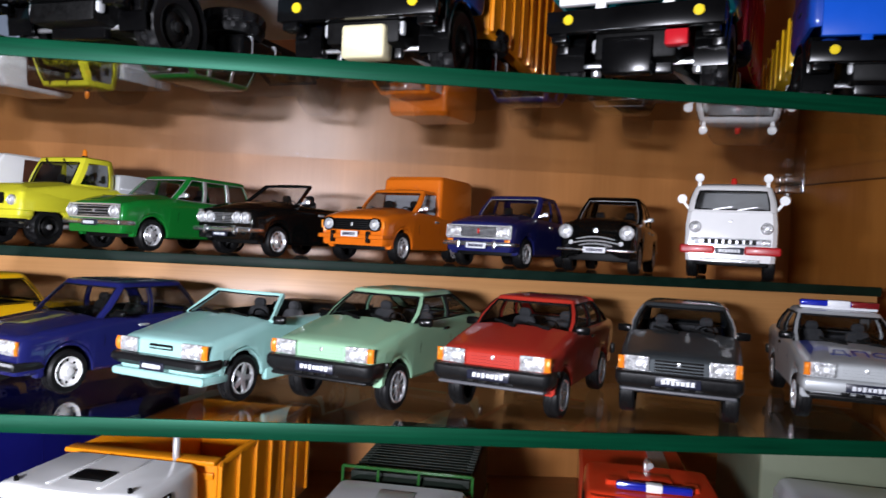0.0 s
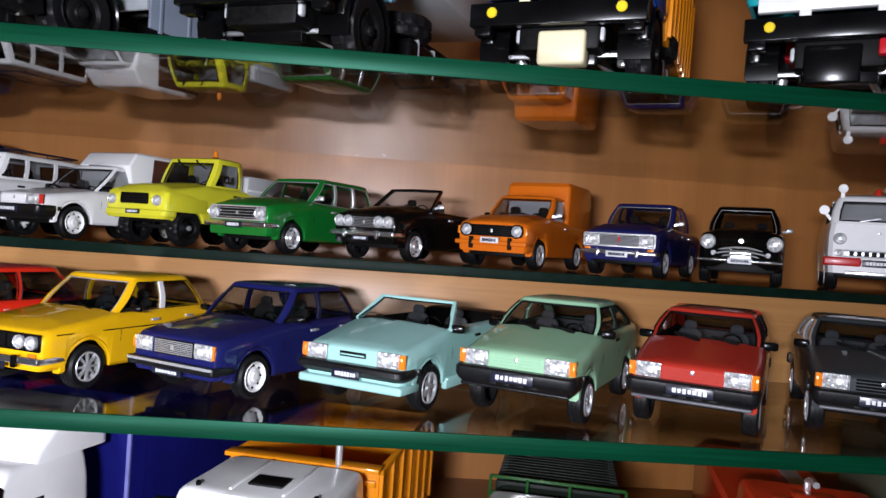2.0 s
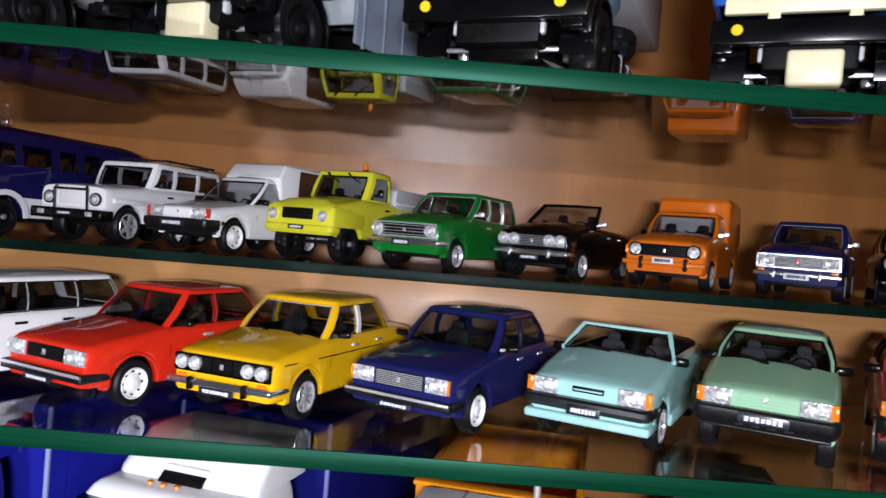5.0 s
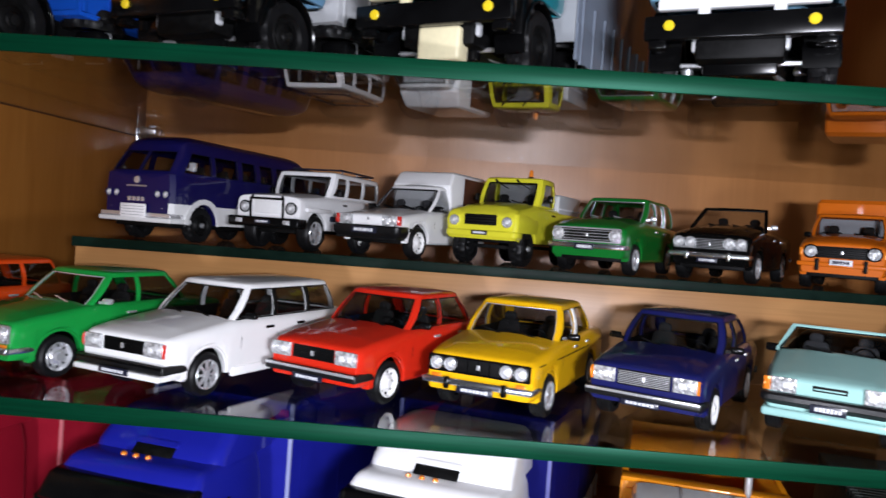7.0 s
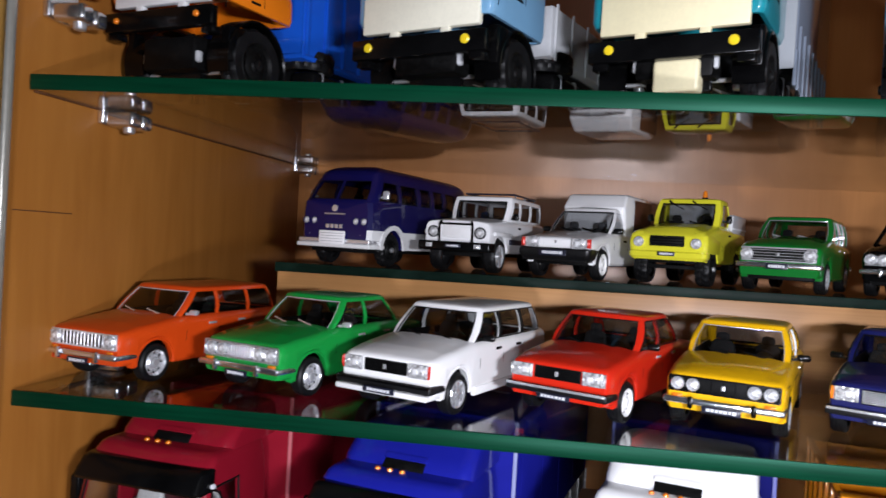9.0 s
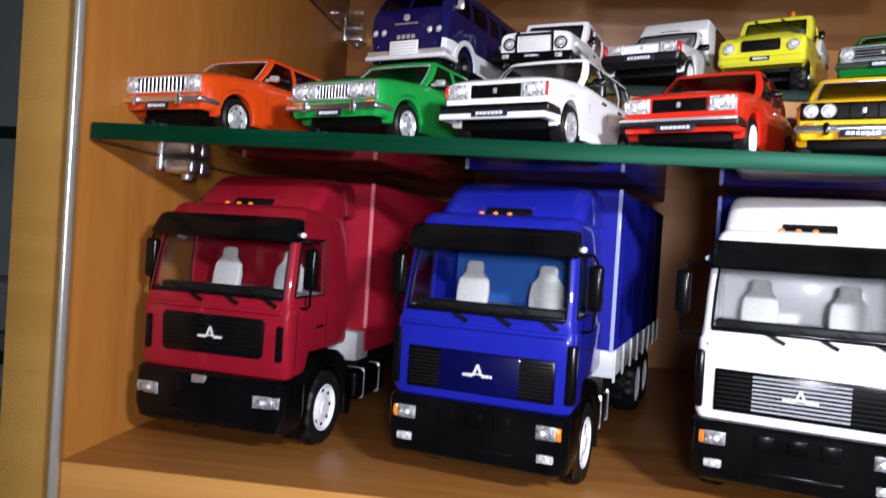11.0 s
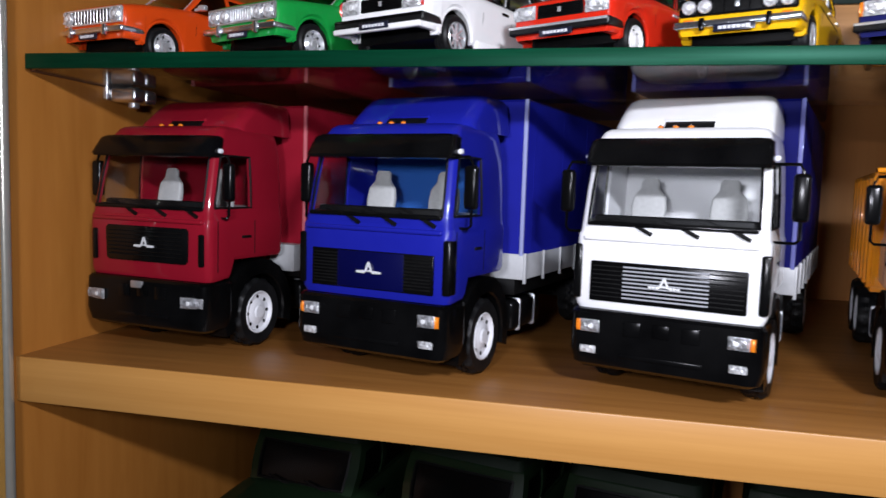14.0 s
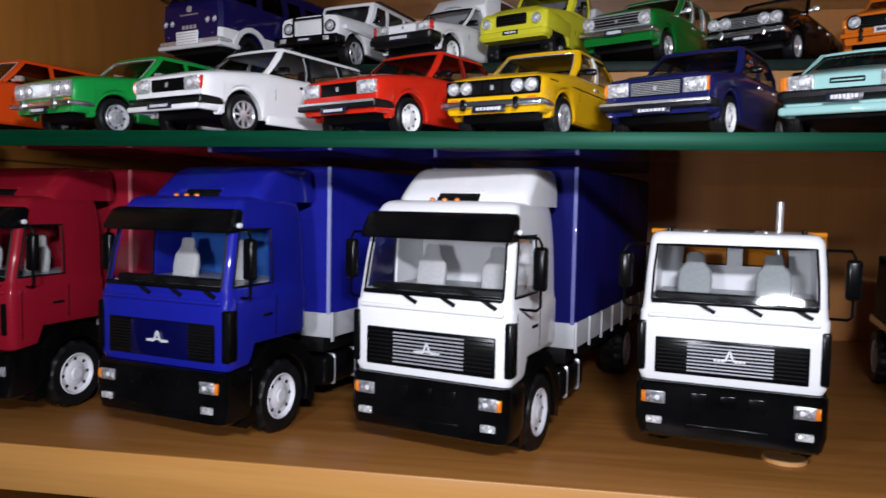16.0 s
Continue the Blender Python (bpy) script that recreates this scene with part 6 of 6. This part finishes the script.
    for y in (fw,) + tuple(rear_axles):
        add_box(ch, -22, 22, y - 1.6, y + 1.6, r - 1.6, r + 1.6, 0.5)
        add_lathe(ch, [(-4, 0), (-3, 3.6), (3, 3.6), (4, 0)], 12, "x", 0, (0, y, r))
    add_box(ch, -13, 13, 4, 40, 9.5, 22, 1.5)
    part("chassis", ch, M_MATT, ob)
    for s in (1, -1):
        part("fuel_tank", add_box(bmesh.new(), min(s * 12, s * 25), max(s * 12, s * 25), 62, 92, 9, 21, 2.0, 0, 3), M_MATT if s < 0 else M_BLACK, ob)
        tk = bmesh.new()
        for y in (68, 84):
            add_box(tk, min(s * 12, s * 25.3), max(s * 12, s * 25.3), y, y + 1.5, 8.6, 21.4, 1.0)
        part("tank_strap", tk, M_STEEL, ob)
        fd = bmesh.new()
        rows = []
        mg = 7.6 if bumper == "deep" else 2.7
        for k in range(-1, 12):
            a = math.pi * k / 10
            ring = [fd.verts.new((s * x, fw + (r + q) * math.cos(a), r + (r + q) * math.sin(a))) for x, q in ((w - 10.5, 1.7), (w - 0.9, 1.7), (w - 0.3, 2.2), (w - 0.5, mg), (w - 10.5, mg))]
            rows.append(ring)
        for u, v in zip(rows, rows[1:]):
            for i in range(5):
                fd.faces.new((u[i], u[(i + 1) % 5], v[(i + 1) % 5], v[i]))
        fd.faces.new(rows[0])
        fd.faces.new(rows[-1][::-1])
        part("mudguard", fd, M_BLACK, ob)
        part("cab_step", box(-2.0, 2.0, 8, 18, 13, 26, 0.6), M_BLACK, ob, "", (s * (w - 3.2), 0, 0))
    wheels(ob, (fw,), w - 4.6, r, 8.0, rim)
    for y in rear_axles:
        wheels(ob, (y,), w - 5.0, r, 11.0, rim)
    return ob, pm


def cloth(c):
    key = "tarpaulin_%d_%d" % (int(c[0] * 999), int(c[2] * 999))
    return bpy.data.materials.get(key) or plain(key, c, 0.6, 0, 0, 0.15, 60, 0.1, 0.06)


def tent_body(ob, colour, y0, y1, z0=30, z1=96, hw=30, trim=True, boards=True):
    """A box body with a tarpaulin top over drop sides."""
    b = part("cargo_body", prism(bmesh.new(), [(z0 + 9 if boards else z0, hw, y0, y1), (z1 - 1.0, hw, y0, y1), (z1, hw - 1, y0 + 1, y1 - 1)], 1.0, 2), cloth(colour), ob, "tall cargo body")
    if boards:
        part("drop_side", box(-hw - 0.3, hw + 0.3, y0 - 0.4, y1 + 0.4, z0, z0 + 9.6, 0.4), M_GREY, ob, "grey drop sides")
        for s in (1, -1):
            n = 7
            for i in range(n + 1):
                y = y0 + 1 + (y1 - y0 - 2) * i / n
                part("side_stake", box(-0.5, 0.5, y - 0.7, y + 0.7, z0 - 1.5, z0 + 10, 0.2), M_GREY, ob, "", (s * (hw + 0.5), 0, 0))
    if trim:
        for s in (1, -1):
            part("corner_post", box(-0.7, 0.7, y0 - 0.6, y0 + 0.6, z0 + 9, z1, 0.2), trim if trim is not True else M_GREY, ob, "pale corner post", (s * (hw - 0.8), 0, 0))
    for s in (1, -1):
        for i in range(5):
            y = y0 + 8 + (y1 - y0 - 12) * i / 4
            part("tarpaulin_rib", bar((s * (hw + 0.02), y, z0 + 12), (s * (hw + 0.02), y, z1 - 3), 0.5, 0.12, (s, 0, 0)), cloth(colour), b)
    part("floor_frame", box(-hw + 3, hw - 3, y0, y1, 24, z0 + 0.1, 0.3), M_MATT, ob)


zt = Z_WOOD
ob, pm = truck("box_truck", spot(-0.3705, 0.2227, zt, 9.6), "crimson red model box truck with white wheels", (0.26, 0.007, 0.019), (54, 72), 83, 94.5, "oval", (150, 178), 205, reach=2.6)
# on this red body the pale corner strips are a highlight put into paint
tent_body(ob, (0.27, 0.007, 0.020), 57, 203, 30, 95, 30, paint((0.62, 0.16, 0.18)), False)
part("side_locker", box(-2, 10, 50, 62, 27, 38, 0.5), M_GREY, ob, "grey locker under the body", (19, 0, 0))
# lining in lighter blue: light through the windscreen put into its colour
ob, pm = truck("tarpaulin_truck", spot(-0.2826, 0.2124, zt, 14.5), "royal blue model truck with blue tarpaulin body", (0.010, 0.014, 0.28), (55, 73), 84, 95.5, "blue", (150, 178), 205, lining=paint((0.03, 0.12, 0.42)), reach=3.2)
tent_body(ob, (0.009, 0.012, 0.25), 57, 205, 30, 96.5, 30, paint((0.32, 0.35, 0.60), 0.4))
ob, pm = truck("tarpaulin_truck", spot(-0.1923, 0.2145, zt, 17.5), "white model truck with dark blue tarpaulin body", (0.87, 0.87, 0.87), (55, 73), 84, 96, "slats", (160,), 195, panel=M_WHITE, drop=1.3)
tent_body(ob, (0.004, 0.005, 0.10), 59, 193, 30, 97.5, 30, paint((0.16, 0.17, 0.42), 0.4))
ob, pm = truck("dump_truck", spot(-0.0989, 0.2254, zt, 13.4), "white model dump truck with an orange tipper body", (0.87, 0.87, 0.87), (54.2, 71.0), 75.5, None, "slats", (120, 148), 165, low_visor=False, windows_back=True, cabw=27.6, seats=plain("dark_grey_seat", (0.30, 0.32, 0.31), 0.65, 0, 0, 0.1, 900, 0.2))
M_ORANGE = paint((0.80, 0.27, 0.008), 0.35)
part("roof_hatch", box(-6, 6, 16, 25, 75.2, 76.2, 0.3), M_MATT, ob, "black roof hatch")
for x in (-9, 9):
    part("roof_rib", box(x - 0.5, x + 0.5, 10, 42, 75.2, 76.0, 0.2), pm, ob)
for s in (1, -1):
    part("roof_lamp", lathe([(75, 0.9), (76.8, 0.8), (77.2, 0)], 10, "z"), M_BLACK, ob, "", (s * 20, 10, 0))
part("exhaust_pipe", lathe([(30, 1.3), (86, 1.3), (86.2, 1.0), (86.2, 0)], 12, "z"), M_CHROME, ob, "upright chrome exhaust pipe", (14.5, 47.6, 0))


def tipper(ob, mat, y0, y1, z0, z1, hw, ribs=7, lip=True):
    b = part("tipper_floor", box(-hw, hw, y0, y1, z0 - 1.5, z0 + 1, 0.3), mat, ob)
    for s in (1, -1):
        part("tipper_side", box(min(s * (hw - 1.4), s * hw), max(s * (hw - 1.4), s * hw), y0, y1, z0, z1, 0.4), mat, ob)
    part("tipper_front", box(-hw + 1, hw - 1, y0, y0 + 1.6, z0, z1 + 1.0, 0.3), mat, ob)
    part("tailboard", box(-hw + 1, hw - 1, y1 - 1.6, y1, z0, z1 - 1, 0.3), mat, ob)
    for s in (1, -1):
        for i in range(ribs):
            y = y0 + 2 + (y1 - y0 - 4) * i / (ribs - 1)
            part("body_rib", box(-0.9, 0.9, y - 1.1, y + 1.1, z0, z1, 0.4), mat, b, "", (s * (hw + 0.5), 0, 0))
        part("top_rail", box(-1.2, 1.2, y0, y1, z1 - 1.5, z1 + 0.6, 0.4), mat, b, "", (s * hw, 0, 0))
    if lip:
        part("canopy_lip", box(-hw - 1, hw + 1, y0 - 5, y0 + 2, z1 + 0.2, z1 + 2.0, 0.5), mat, b)
        part("lip_beam", box(-hw + 1, hw - 1, y0 - 1.5, y0, z1 - 6, z1 - 3.5, 0.4), mat, b)
    return b


tipper(ob, M_ORANGE, 51.5, 152, 32, 73.4, 29)
part("sub_frame", box(-10, 10, 50, 150, 23, 30.6, 0.4), M_MATT, ob)

ob, pm = truck("flatbed_truck", spot(0.0010, 0.2420, zt, 13), "pale grey model truck with dark green stake body", (0.50, 0.51, 0.52), (43, 58), 62, None, "slats", (125,), 150, low_visor=False, cabw=28)
M_DKGREEN = paint((0.012, 0.075, 0.012), 0.4)
part("load_cover", prism(bmesh.new(), [(30, 26, 54, 148), (58, 25, 55, 148), (61, 22, 58, 146)], 2.5, 3), paint((0.004, 0.009, 0.005), 0.6, 0, 0), ob, "dark green tarpaulin load")
M_COVER = paint((0.004, 0.009, 0.005), 0.6, 0, 0)
for i in range(22):
    part("cover_rib", box(-25.3, 25.3, 57 + i * 4.1, 58.4 + i * 4.1, 56, 61.4, 0.5), M_COVER, ob)
rl = bmesh.new()
for z in (58.5, 65):
    add_bar(rl, (-27, 51, z), (27, 51, z), 1.1, 1.1)
for x in (-27, -12, 5, 27):
    add_bar(rl, (x, 51, 30), (x, 51, 65), 1.1, 1.1)
part("headboard_frame", rl, M_DKGREEN, ob, "green tubular headboard")
part("flatbed", box(-27, 27, 50, 150, 27, 31, 0.4), M_DKGREEN, ob)
part("roof_rib", box(-7, 7, 10, 34, 61.8, 62.7, 0.3), pm, ob)

FIRE = (0.72, 0.045, 0.012)
ob, pm = truck("fire_engine", spot(0.0975, 0.2400, zt, 15), "orange-red model fire engine with blue light bar", FIRE, (51.5, 66.5), 72, None, "slats", (120,), 160, low_visor=False, cabw=26.2, cab_len=47)
lbm = part("light_bar", box(-13.5, 13.5, 11, 14.5, 72.4, 75.2, 0.8), M_BLUELENS, ob, "blue and white roof light bar")
part("bar_middle", box(-3, 3, 10.8, 14.7, 72.3, 75.4, 0.6), M_WHITE, lbm)
part("roof_hatch", box(-8, 8, 24, 34, 71.8, 73.0, 0.6), pm, ob)
for s in (1, -1):
    part("roof_vent", prism(bmesh.new(), [(71.8, 3.2, 17, 24), (73.4, 2.6, 18, 23.4)], 1.0, 3), pm, ob, "", (s * 14, 0, 0))
part("windscreen_brow", prism(bmesh.new(), [(66.2, 24.2, 0.5, 9), (70.0, 24.0, 2.5, 10), (71.4, 23, 4, 10)], 3, 3), pm, ob)
part("crew_body", prism(bmesh.new(), [(26, 25.5, 48, 160), (55, 25.5, 48, 160), (57, 24, 49, 158)], 2, 3), pm, ob)
part("water_monitor", tube([(0, 40, 71), (0, 40, 75.5), (0, 36, 77), (0, 29, 77)], 1.3, 8), M_CHROME, ob, "chrome water monitor")
part("roof_ladder", slats(8, 16, 57.0, 59, 1, 156, 96, 1.0), M_STEEL, ob)
ob, pm = truck("van_body_truck", spot(0.1740, 0.2330, zt, 17), "pale grey model truck with grey-green van body", (0.46, 0.47, 0.50), (49, 64), 70.5, None, "slats", (130,), 160, low_visor=False, cabw=27)
part("van_body", prism(bmesh.new(), [(27, 29, 50, 160), (80, 29, 50, 160), (82, 27.5, 51.5, 158)], 1.6, 3), paint((0.16, 0.18, 0.12), 0.5, 0, 0), ob, "grey-green van body")

ob = root("wooden_disc", pose(-0.0755, 0.2455, Z_WOOD), "small pale wooden disc lying on the shelf board", "disc")
part("disc", lathe([(0, 0), (0, 6.6), (0.3, 7.0), (1.3, 7.0), (1.6, 6.6), (1.6, 0)], 28, "z"), M_RISER, ob)

# ---- the trucks on the top shelf ----
TOPROW = "model trucks on the top glass shelf"
TZ = Z_TOP


def top_truck(x, y, turn, label, colour, panel, body, tank=False, bumper="yellow", name="truck", **kw):
    ob, pm = truck(name, LEANING @ spot(x, y, TZ, turn), label, colour, kw.pop("ws", (48, 66)), kw.pop("roof", 70), None, "plate", kw.pop("axles", (125,)), 155, kw.pop("r", 12.2), False, TOPROW, bumper, panel=panel, badge=False, seats=M_SEAT, fw=24, rim="black", **kw)
    if tank:
        t = part("under_tank", add_box(bmesh.new(), -6, 9, 1.5, 9, 4.6, 15.2, 1.2, 0, 3), M_CREAM, ob, "cream tank under the bumper")
    kind, mat = body
    if kind == "box":
        part("cargo_body", prism(bmesh.new(), [(26, 31.5, 48, 160), (80, 31.5, 48, 160), (82, 30, 49, 158)], 1, 2), mat, ob)
        # front board in lighter grey than the body, its lit face put into paint
        part("headboard", box(-31, 31, 46.6, 48.2, 20, 70, 0.4), paint((0.30, 0.32, 0.34), 0.45), ob, "light grey headboard")
        for s in (1, -1):
            for i in range(8):
                part("side_stake", box(-0.5, 0.5, 52 + i * 14, 53.4 + i * 14, 13, 36, 0.2), mat, ob, "", (s * 31.8, 0, 0))
            part("side_board", box(-0.6, 0.6, 48, 160, 14, 27, 0.3), mat, ob, "grey board along the side", (s * 31.2, 0, 0))
            for i in range(6):
                part("side_latch", box(-0.5, 0.5, 58 + i * 16, 61 + i * 16, 9, 14.5, 0.3), M_MATT, ob, "", (s * 31.0, 0, 0))
    elif kind == "tipper":
        tipper(ob, mat, 50, 150, 25, 66, 27.5, 8, False)
    elif kind == "none":
        part("cargo_body", box(-27, 27, 52, 150, 42, 66, 1.0), M_GREY, ob, "grey cargo body")
    elif kind == "bed":
        part("flatbed", box(-27, 27, 52, 150, 25, 45, 1.0), mat, ob)
        for s in (1, -1):
            for i in range(6):
                part("side_stake", box(-0.4, 0.4, 55 + i * 17, 56.6 + i * 17, 24, 46, 0.2), mat, ob, "", (s * 27.3, 0, 0))
    part("air_tank", add_lathe(bmesh.new(), [(-9, 0), (-9, 3.4), (-8, 4), (8, 4), (9, 3.4), (9, 0)], 16, "x", 0, (-16, 58, 15)), M_BLACK, ob)
    part("spare_wheel", wheel_mesh(12.2, 8.0, "truck")[0], None, ob, "", pose(0.018, 0.066, 0.0245, 0, 90))
    # block added to fill the dark underside and hide the wall behind
    part("underside_fill", add_box(bmesh.new(), -23, 23, 70, 112, 6.5, 24, 1.5, 0, 2), M_MATT, ob, "black equipment box under the bed")
    for s in (1, -1):
        part("side_guard", tube([(s * 24.5, 44, 9), (s * 24.5, 110, 9)], 0.9, 6), M_BLACK, ob)
        part("mudflap", box(-4.5, 4.5, 40.5, 41.3, 3.5, 20, 0.2), M_MATT, ob, "", (s * 20, 0, 0))
        # pale block and steel hub, added in place of reflections on the chassis
        part("spring_shackle", add_box(bmesh.new(), -1.6, 1.6, -1.4, 1.4, -2.2, 2.2, 0.8, 0, 2), M_GREY, ob, "pale spring shackle", (s * 12.5, 6.5, 14.5))
        part("knuckle_glint", lathe([(-2.2, 0), (-2, 1.8), (1.4, 2.4), (2.2, 1.2), (2.2, 0)], 12, "z"), M_STEEL, ob, "", (s * 17.2, 24, 10.5))
    part("skid_plate", box(-11, 11, 11, 14, 6, 15, 0.8), M_BLACK, ob)
    for s in (1, -1):
        for i in range(4):
            n = 17 - 3 * i
            z = 14.2 - 1.0 * i
            part("leaf_spring", tube([(s * 11.5, 24 - n, z + 1.6), (s * 11.5, 24 - n * 0.5, z + 0.4), (s * 11.5, 24, z), (s * 11.5, 24 + n * 0.5, z + 0.4), (s * 11.5, 24 + n, z + 1.6)], 0.42, 6), M_CLIP, ob)
    ax = bmesh.new()
    add_tube(ax, [(-18, 24, 11.5), (18, 24, 11.5)], 1.7, 8)
    part("front_axle", ax, M_BLACK, ob)
    pr = bmesh.new()
    add_tube(pr, [(-20, 14, 10), (20, 14, 10)], 0.8, 6)
    add_tube(pr, [(6, 10, 12), (12, 40, 9), (14, 60, 9)], 1.2, 6)
    part("steering_rod", pr, M_STEEL, ob)
    return ob


BLUEP = paint((0.008, 0.09, 0.55), 0.35)
ob = top_truck(-0.3800, 0.2404, 18, "orange model truck with blue tipper body", (0.80, 0.20, 0.008), M_WHITE, ("tipper", BLUEP), bumper="amber", cabw=27, bz=8.5, r=14.2)
ob = top_truck(-0.2821, 0.2363, 24, "pale blue model truck with light grey bed", (0.16, 0.33, 0.50), plain("ivory_plastic", (0.80, 0.77, 0.62), 0.4, 0, 0.1, 0.05, 700), ("bed", M_GREY))
ob = top_truck(-0.1979, 0.2313, 25, "teal model truck with cream front and grey body", (0.010, 0.22, 0.27), M_CREAM, ("box", paint((0.17, 0.20, 0.25), 0.45)), True)
ob = top_truck(-0.1058, 0.2242, 23.4, "pale blue model truck with white front and grey body", (0.18, 0.36, 0.50), M_WHITE, ("none", M_MATT))
ob = top_truck(-0.0141, 0.2250, 25, "blue model truck with cream front and amber body", (0.02, 0.10, 0.42), M_CREAM, ("tipper", M_ORANGE), True, bz=1.2)
REDP = paint((0.50, 0.012, 0.02), 0.35)
ob = top_truck(0.0717, 0.2190, 31, "teal model truck with white front and red body", (0.012, 0.30, 0.34), M_WHITE, ("tipper", REDP), bz=2.6)
part("radiator_box", box(-10, 6, 2, 8, 4.5, 16.5, 0.8), M_BLACK, ob)
part("front_hitch", box(10, 17, -1.0, 4, 12.0, 17, 0.8), REDP, ob, "red hitch under the bumper")
ob = top_truck(0.1640, 0.2230, 22, "blue model truck with chrome bumper lamps", (0.010, 0.06, 0.38), BLUEP, ("bed", paint((0.70, 0.42, 0.012), 0.4)))

# ---- the shelf below and the next bay ----
BACK = 0.0009
SHADOW = "model vehicles on the shelf in shadow"
for x, y, turn in ((-0.362, 0.270, 8), (-0.285, 0.262, 14), (-0.205, 0.255, 12), (-0.125, 0.262, 12), (-0.02, 0.26, 10), (0.10, 0.26, 10)):
    ob, S, pm, W, B = jeep("army_truck", spot(x, y, 1.100, turn), "dark green model army truck with canvas roof", (0.009, 0.021, 0.009), group=SHADOW, rim="steel", glass=M_BLACK)
    ob.scale = (1.9, 1.9, 1.9)
    for s in (1, -1):
        round_light(ob, s * 12.5, 20, 2.4, -0.2)
    part("front_bumper", u_bumper(18.2, 12.0, 3.0, -1.0, 1.6, 5, 0.5), M_BLACK, ob)
    grille(ob, 8.5, 15.5, 22.5, -0.1, M_MATT, pm, 7, True, None, False)
    if x == -0.125:
        ld = part("roof_ladder", bar((-13.5, 36, 43.4), (-13.5, 66, 43.4), 0.7, 0.8), M_PLATEW, ob, "pale metal roof ladder")
        part("ladder_rail", bar((-7.5, 36, 43.4), (-7.5, 66, 43.4), 0.7, 0.8), M_PLATEW, ld)
        for k in range(8):
            part("ladder_rung", bar((-13.5, 38 + k * 3.8, 43.4), (-7.5, 38 + k * 3.8, 43.4), 0.6, 0.6, (0, 0, 1)), M_PLATEW, ld)
    part("canvas_top", prism(bmesh.new(), [(39, 15.4, 34, 86), (41.4, 15.0, 35, 85.5), (42.4, 13, 38, 84)], 2, 3), paint((0.005, 0.013, 0.006), 0.7, 0, 0), ob)
# things behind the glass door of the next bay
ob = root("bottle", pose(-0.4785, 0.312, 1.3497), "dark glass bottle standing behind the glass door", "bottle")
part("flask", lathe([(0, 0), (0, 10.5), (2, 11.5), (12, 10.5), (18, 10.5), (30, 14), (42, 14), (52, 9), (58, 4.5), (70, 4.2), (70, 0)], 28, "z"), plain("dark_bottle_glass", (0.006, 0.009, 0.012), 0.12, 0, 0.4, 0.2, 300), ob)
part("stopper", lathe([(70, 0), (70, 4.8), (77, 4.8), (78, 4), (78, 0)], 20, "z"), M_MATT, ob)

ob = root("radio", pose(-0.506, 0.300, 1.2614), "silver grey table radio with a dotted speaker", "radio")
part("case", box(-27, 27, 0, 55, 0.5, 23, 1.6, 3), plain("silver_case", (0.40, 0.41, 0.43), 0.35, 0.4, 0.1, 0.08, 300), ob)
part("foot", box(-24, 24, 3, 50, 0, 0.6, 0.1), M_MATT, ob)
part("front_bezel", box(-26, 26, -0.8, 0.2, 17.5, 20.5, 0.4), M_CHROME, ob)
part("tuning_knob", lathe([(0.3, 4.6), (-1.2, 4.4), (-1.6, 3.8), (-1.7, 0)], 24, "y"), M_BLACK, ob, "round black knob", (-26 + 5, -0.6, 11))
for i in range(3):
    for j in range(6):
        part("speaker_slot", chip(bmesh.new(), 0, 0, 2.1, 0.7, 0, 0.5, 0.2), M_PLATEW, ob, "", (-10 + 3.0 * i, 0.1, 3.4 + 2.3 * j))

ob = root("storage_tin", pose(-0.470, 0.322, 1.2846), "grey green tin standing on the radio", "tin")
part("tin_body", box(-15, 15, 0, 20, 0, 28, 1.0), plain("grey_green_tin", (0.16, 0.19, 0.15), 0.5, 0, 0.1, 0.1, 200), ob)
part("tin_lid", box(-15.6, 15.6, -0.6, 20.6, 27.5, 33, 0.9), plain("dark_green_lid", (0.10, 0.13, 0.10), 0.45, 0, 0.1, 0.1, 200), ob)

ob = root("gift_box", pose(-0.505, 0.300, 1.1957), "beige and blue cardboard gift box with a grey lid", "box")
part("lower_box", box(-27, 27, 0, 50, 0, 9, 0.5), M_TRIM, ob, "dark lower part")
part("printed_band", box(-27, 27, 0.3, 50, 9, 18, 0.4), plain("blue_card", (0.16, 0.20, 0.30), 0.5, 0, 0, 0.3, 60), ob, "blue printed band")
part("upper_band", box(-26.6, 26.6, 0.6, 49.6, 18, 27, 0.4), plain("beige_card", (0.34, 0.27, 0.18), 0.6, 0, 0, 0.35, 90), ob, "beige printed band")
part("lid", prism(bmesh.new(), [(27, 26.6, 0.4, 50), (28.5, 26, 1, 50), (32, 22, 14, 49)], 1.2, 2), M_GREY, ob, "grey sloping lid")
for i, x in enumerate((-14, 2, 15)):
    part("print_mark", chip(bmesh.new(), x, 13 + i, 8, 2.0, 0.35, 0.2, 0.08), M_PLATEB, ob)
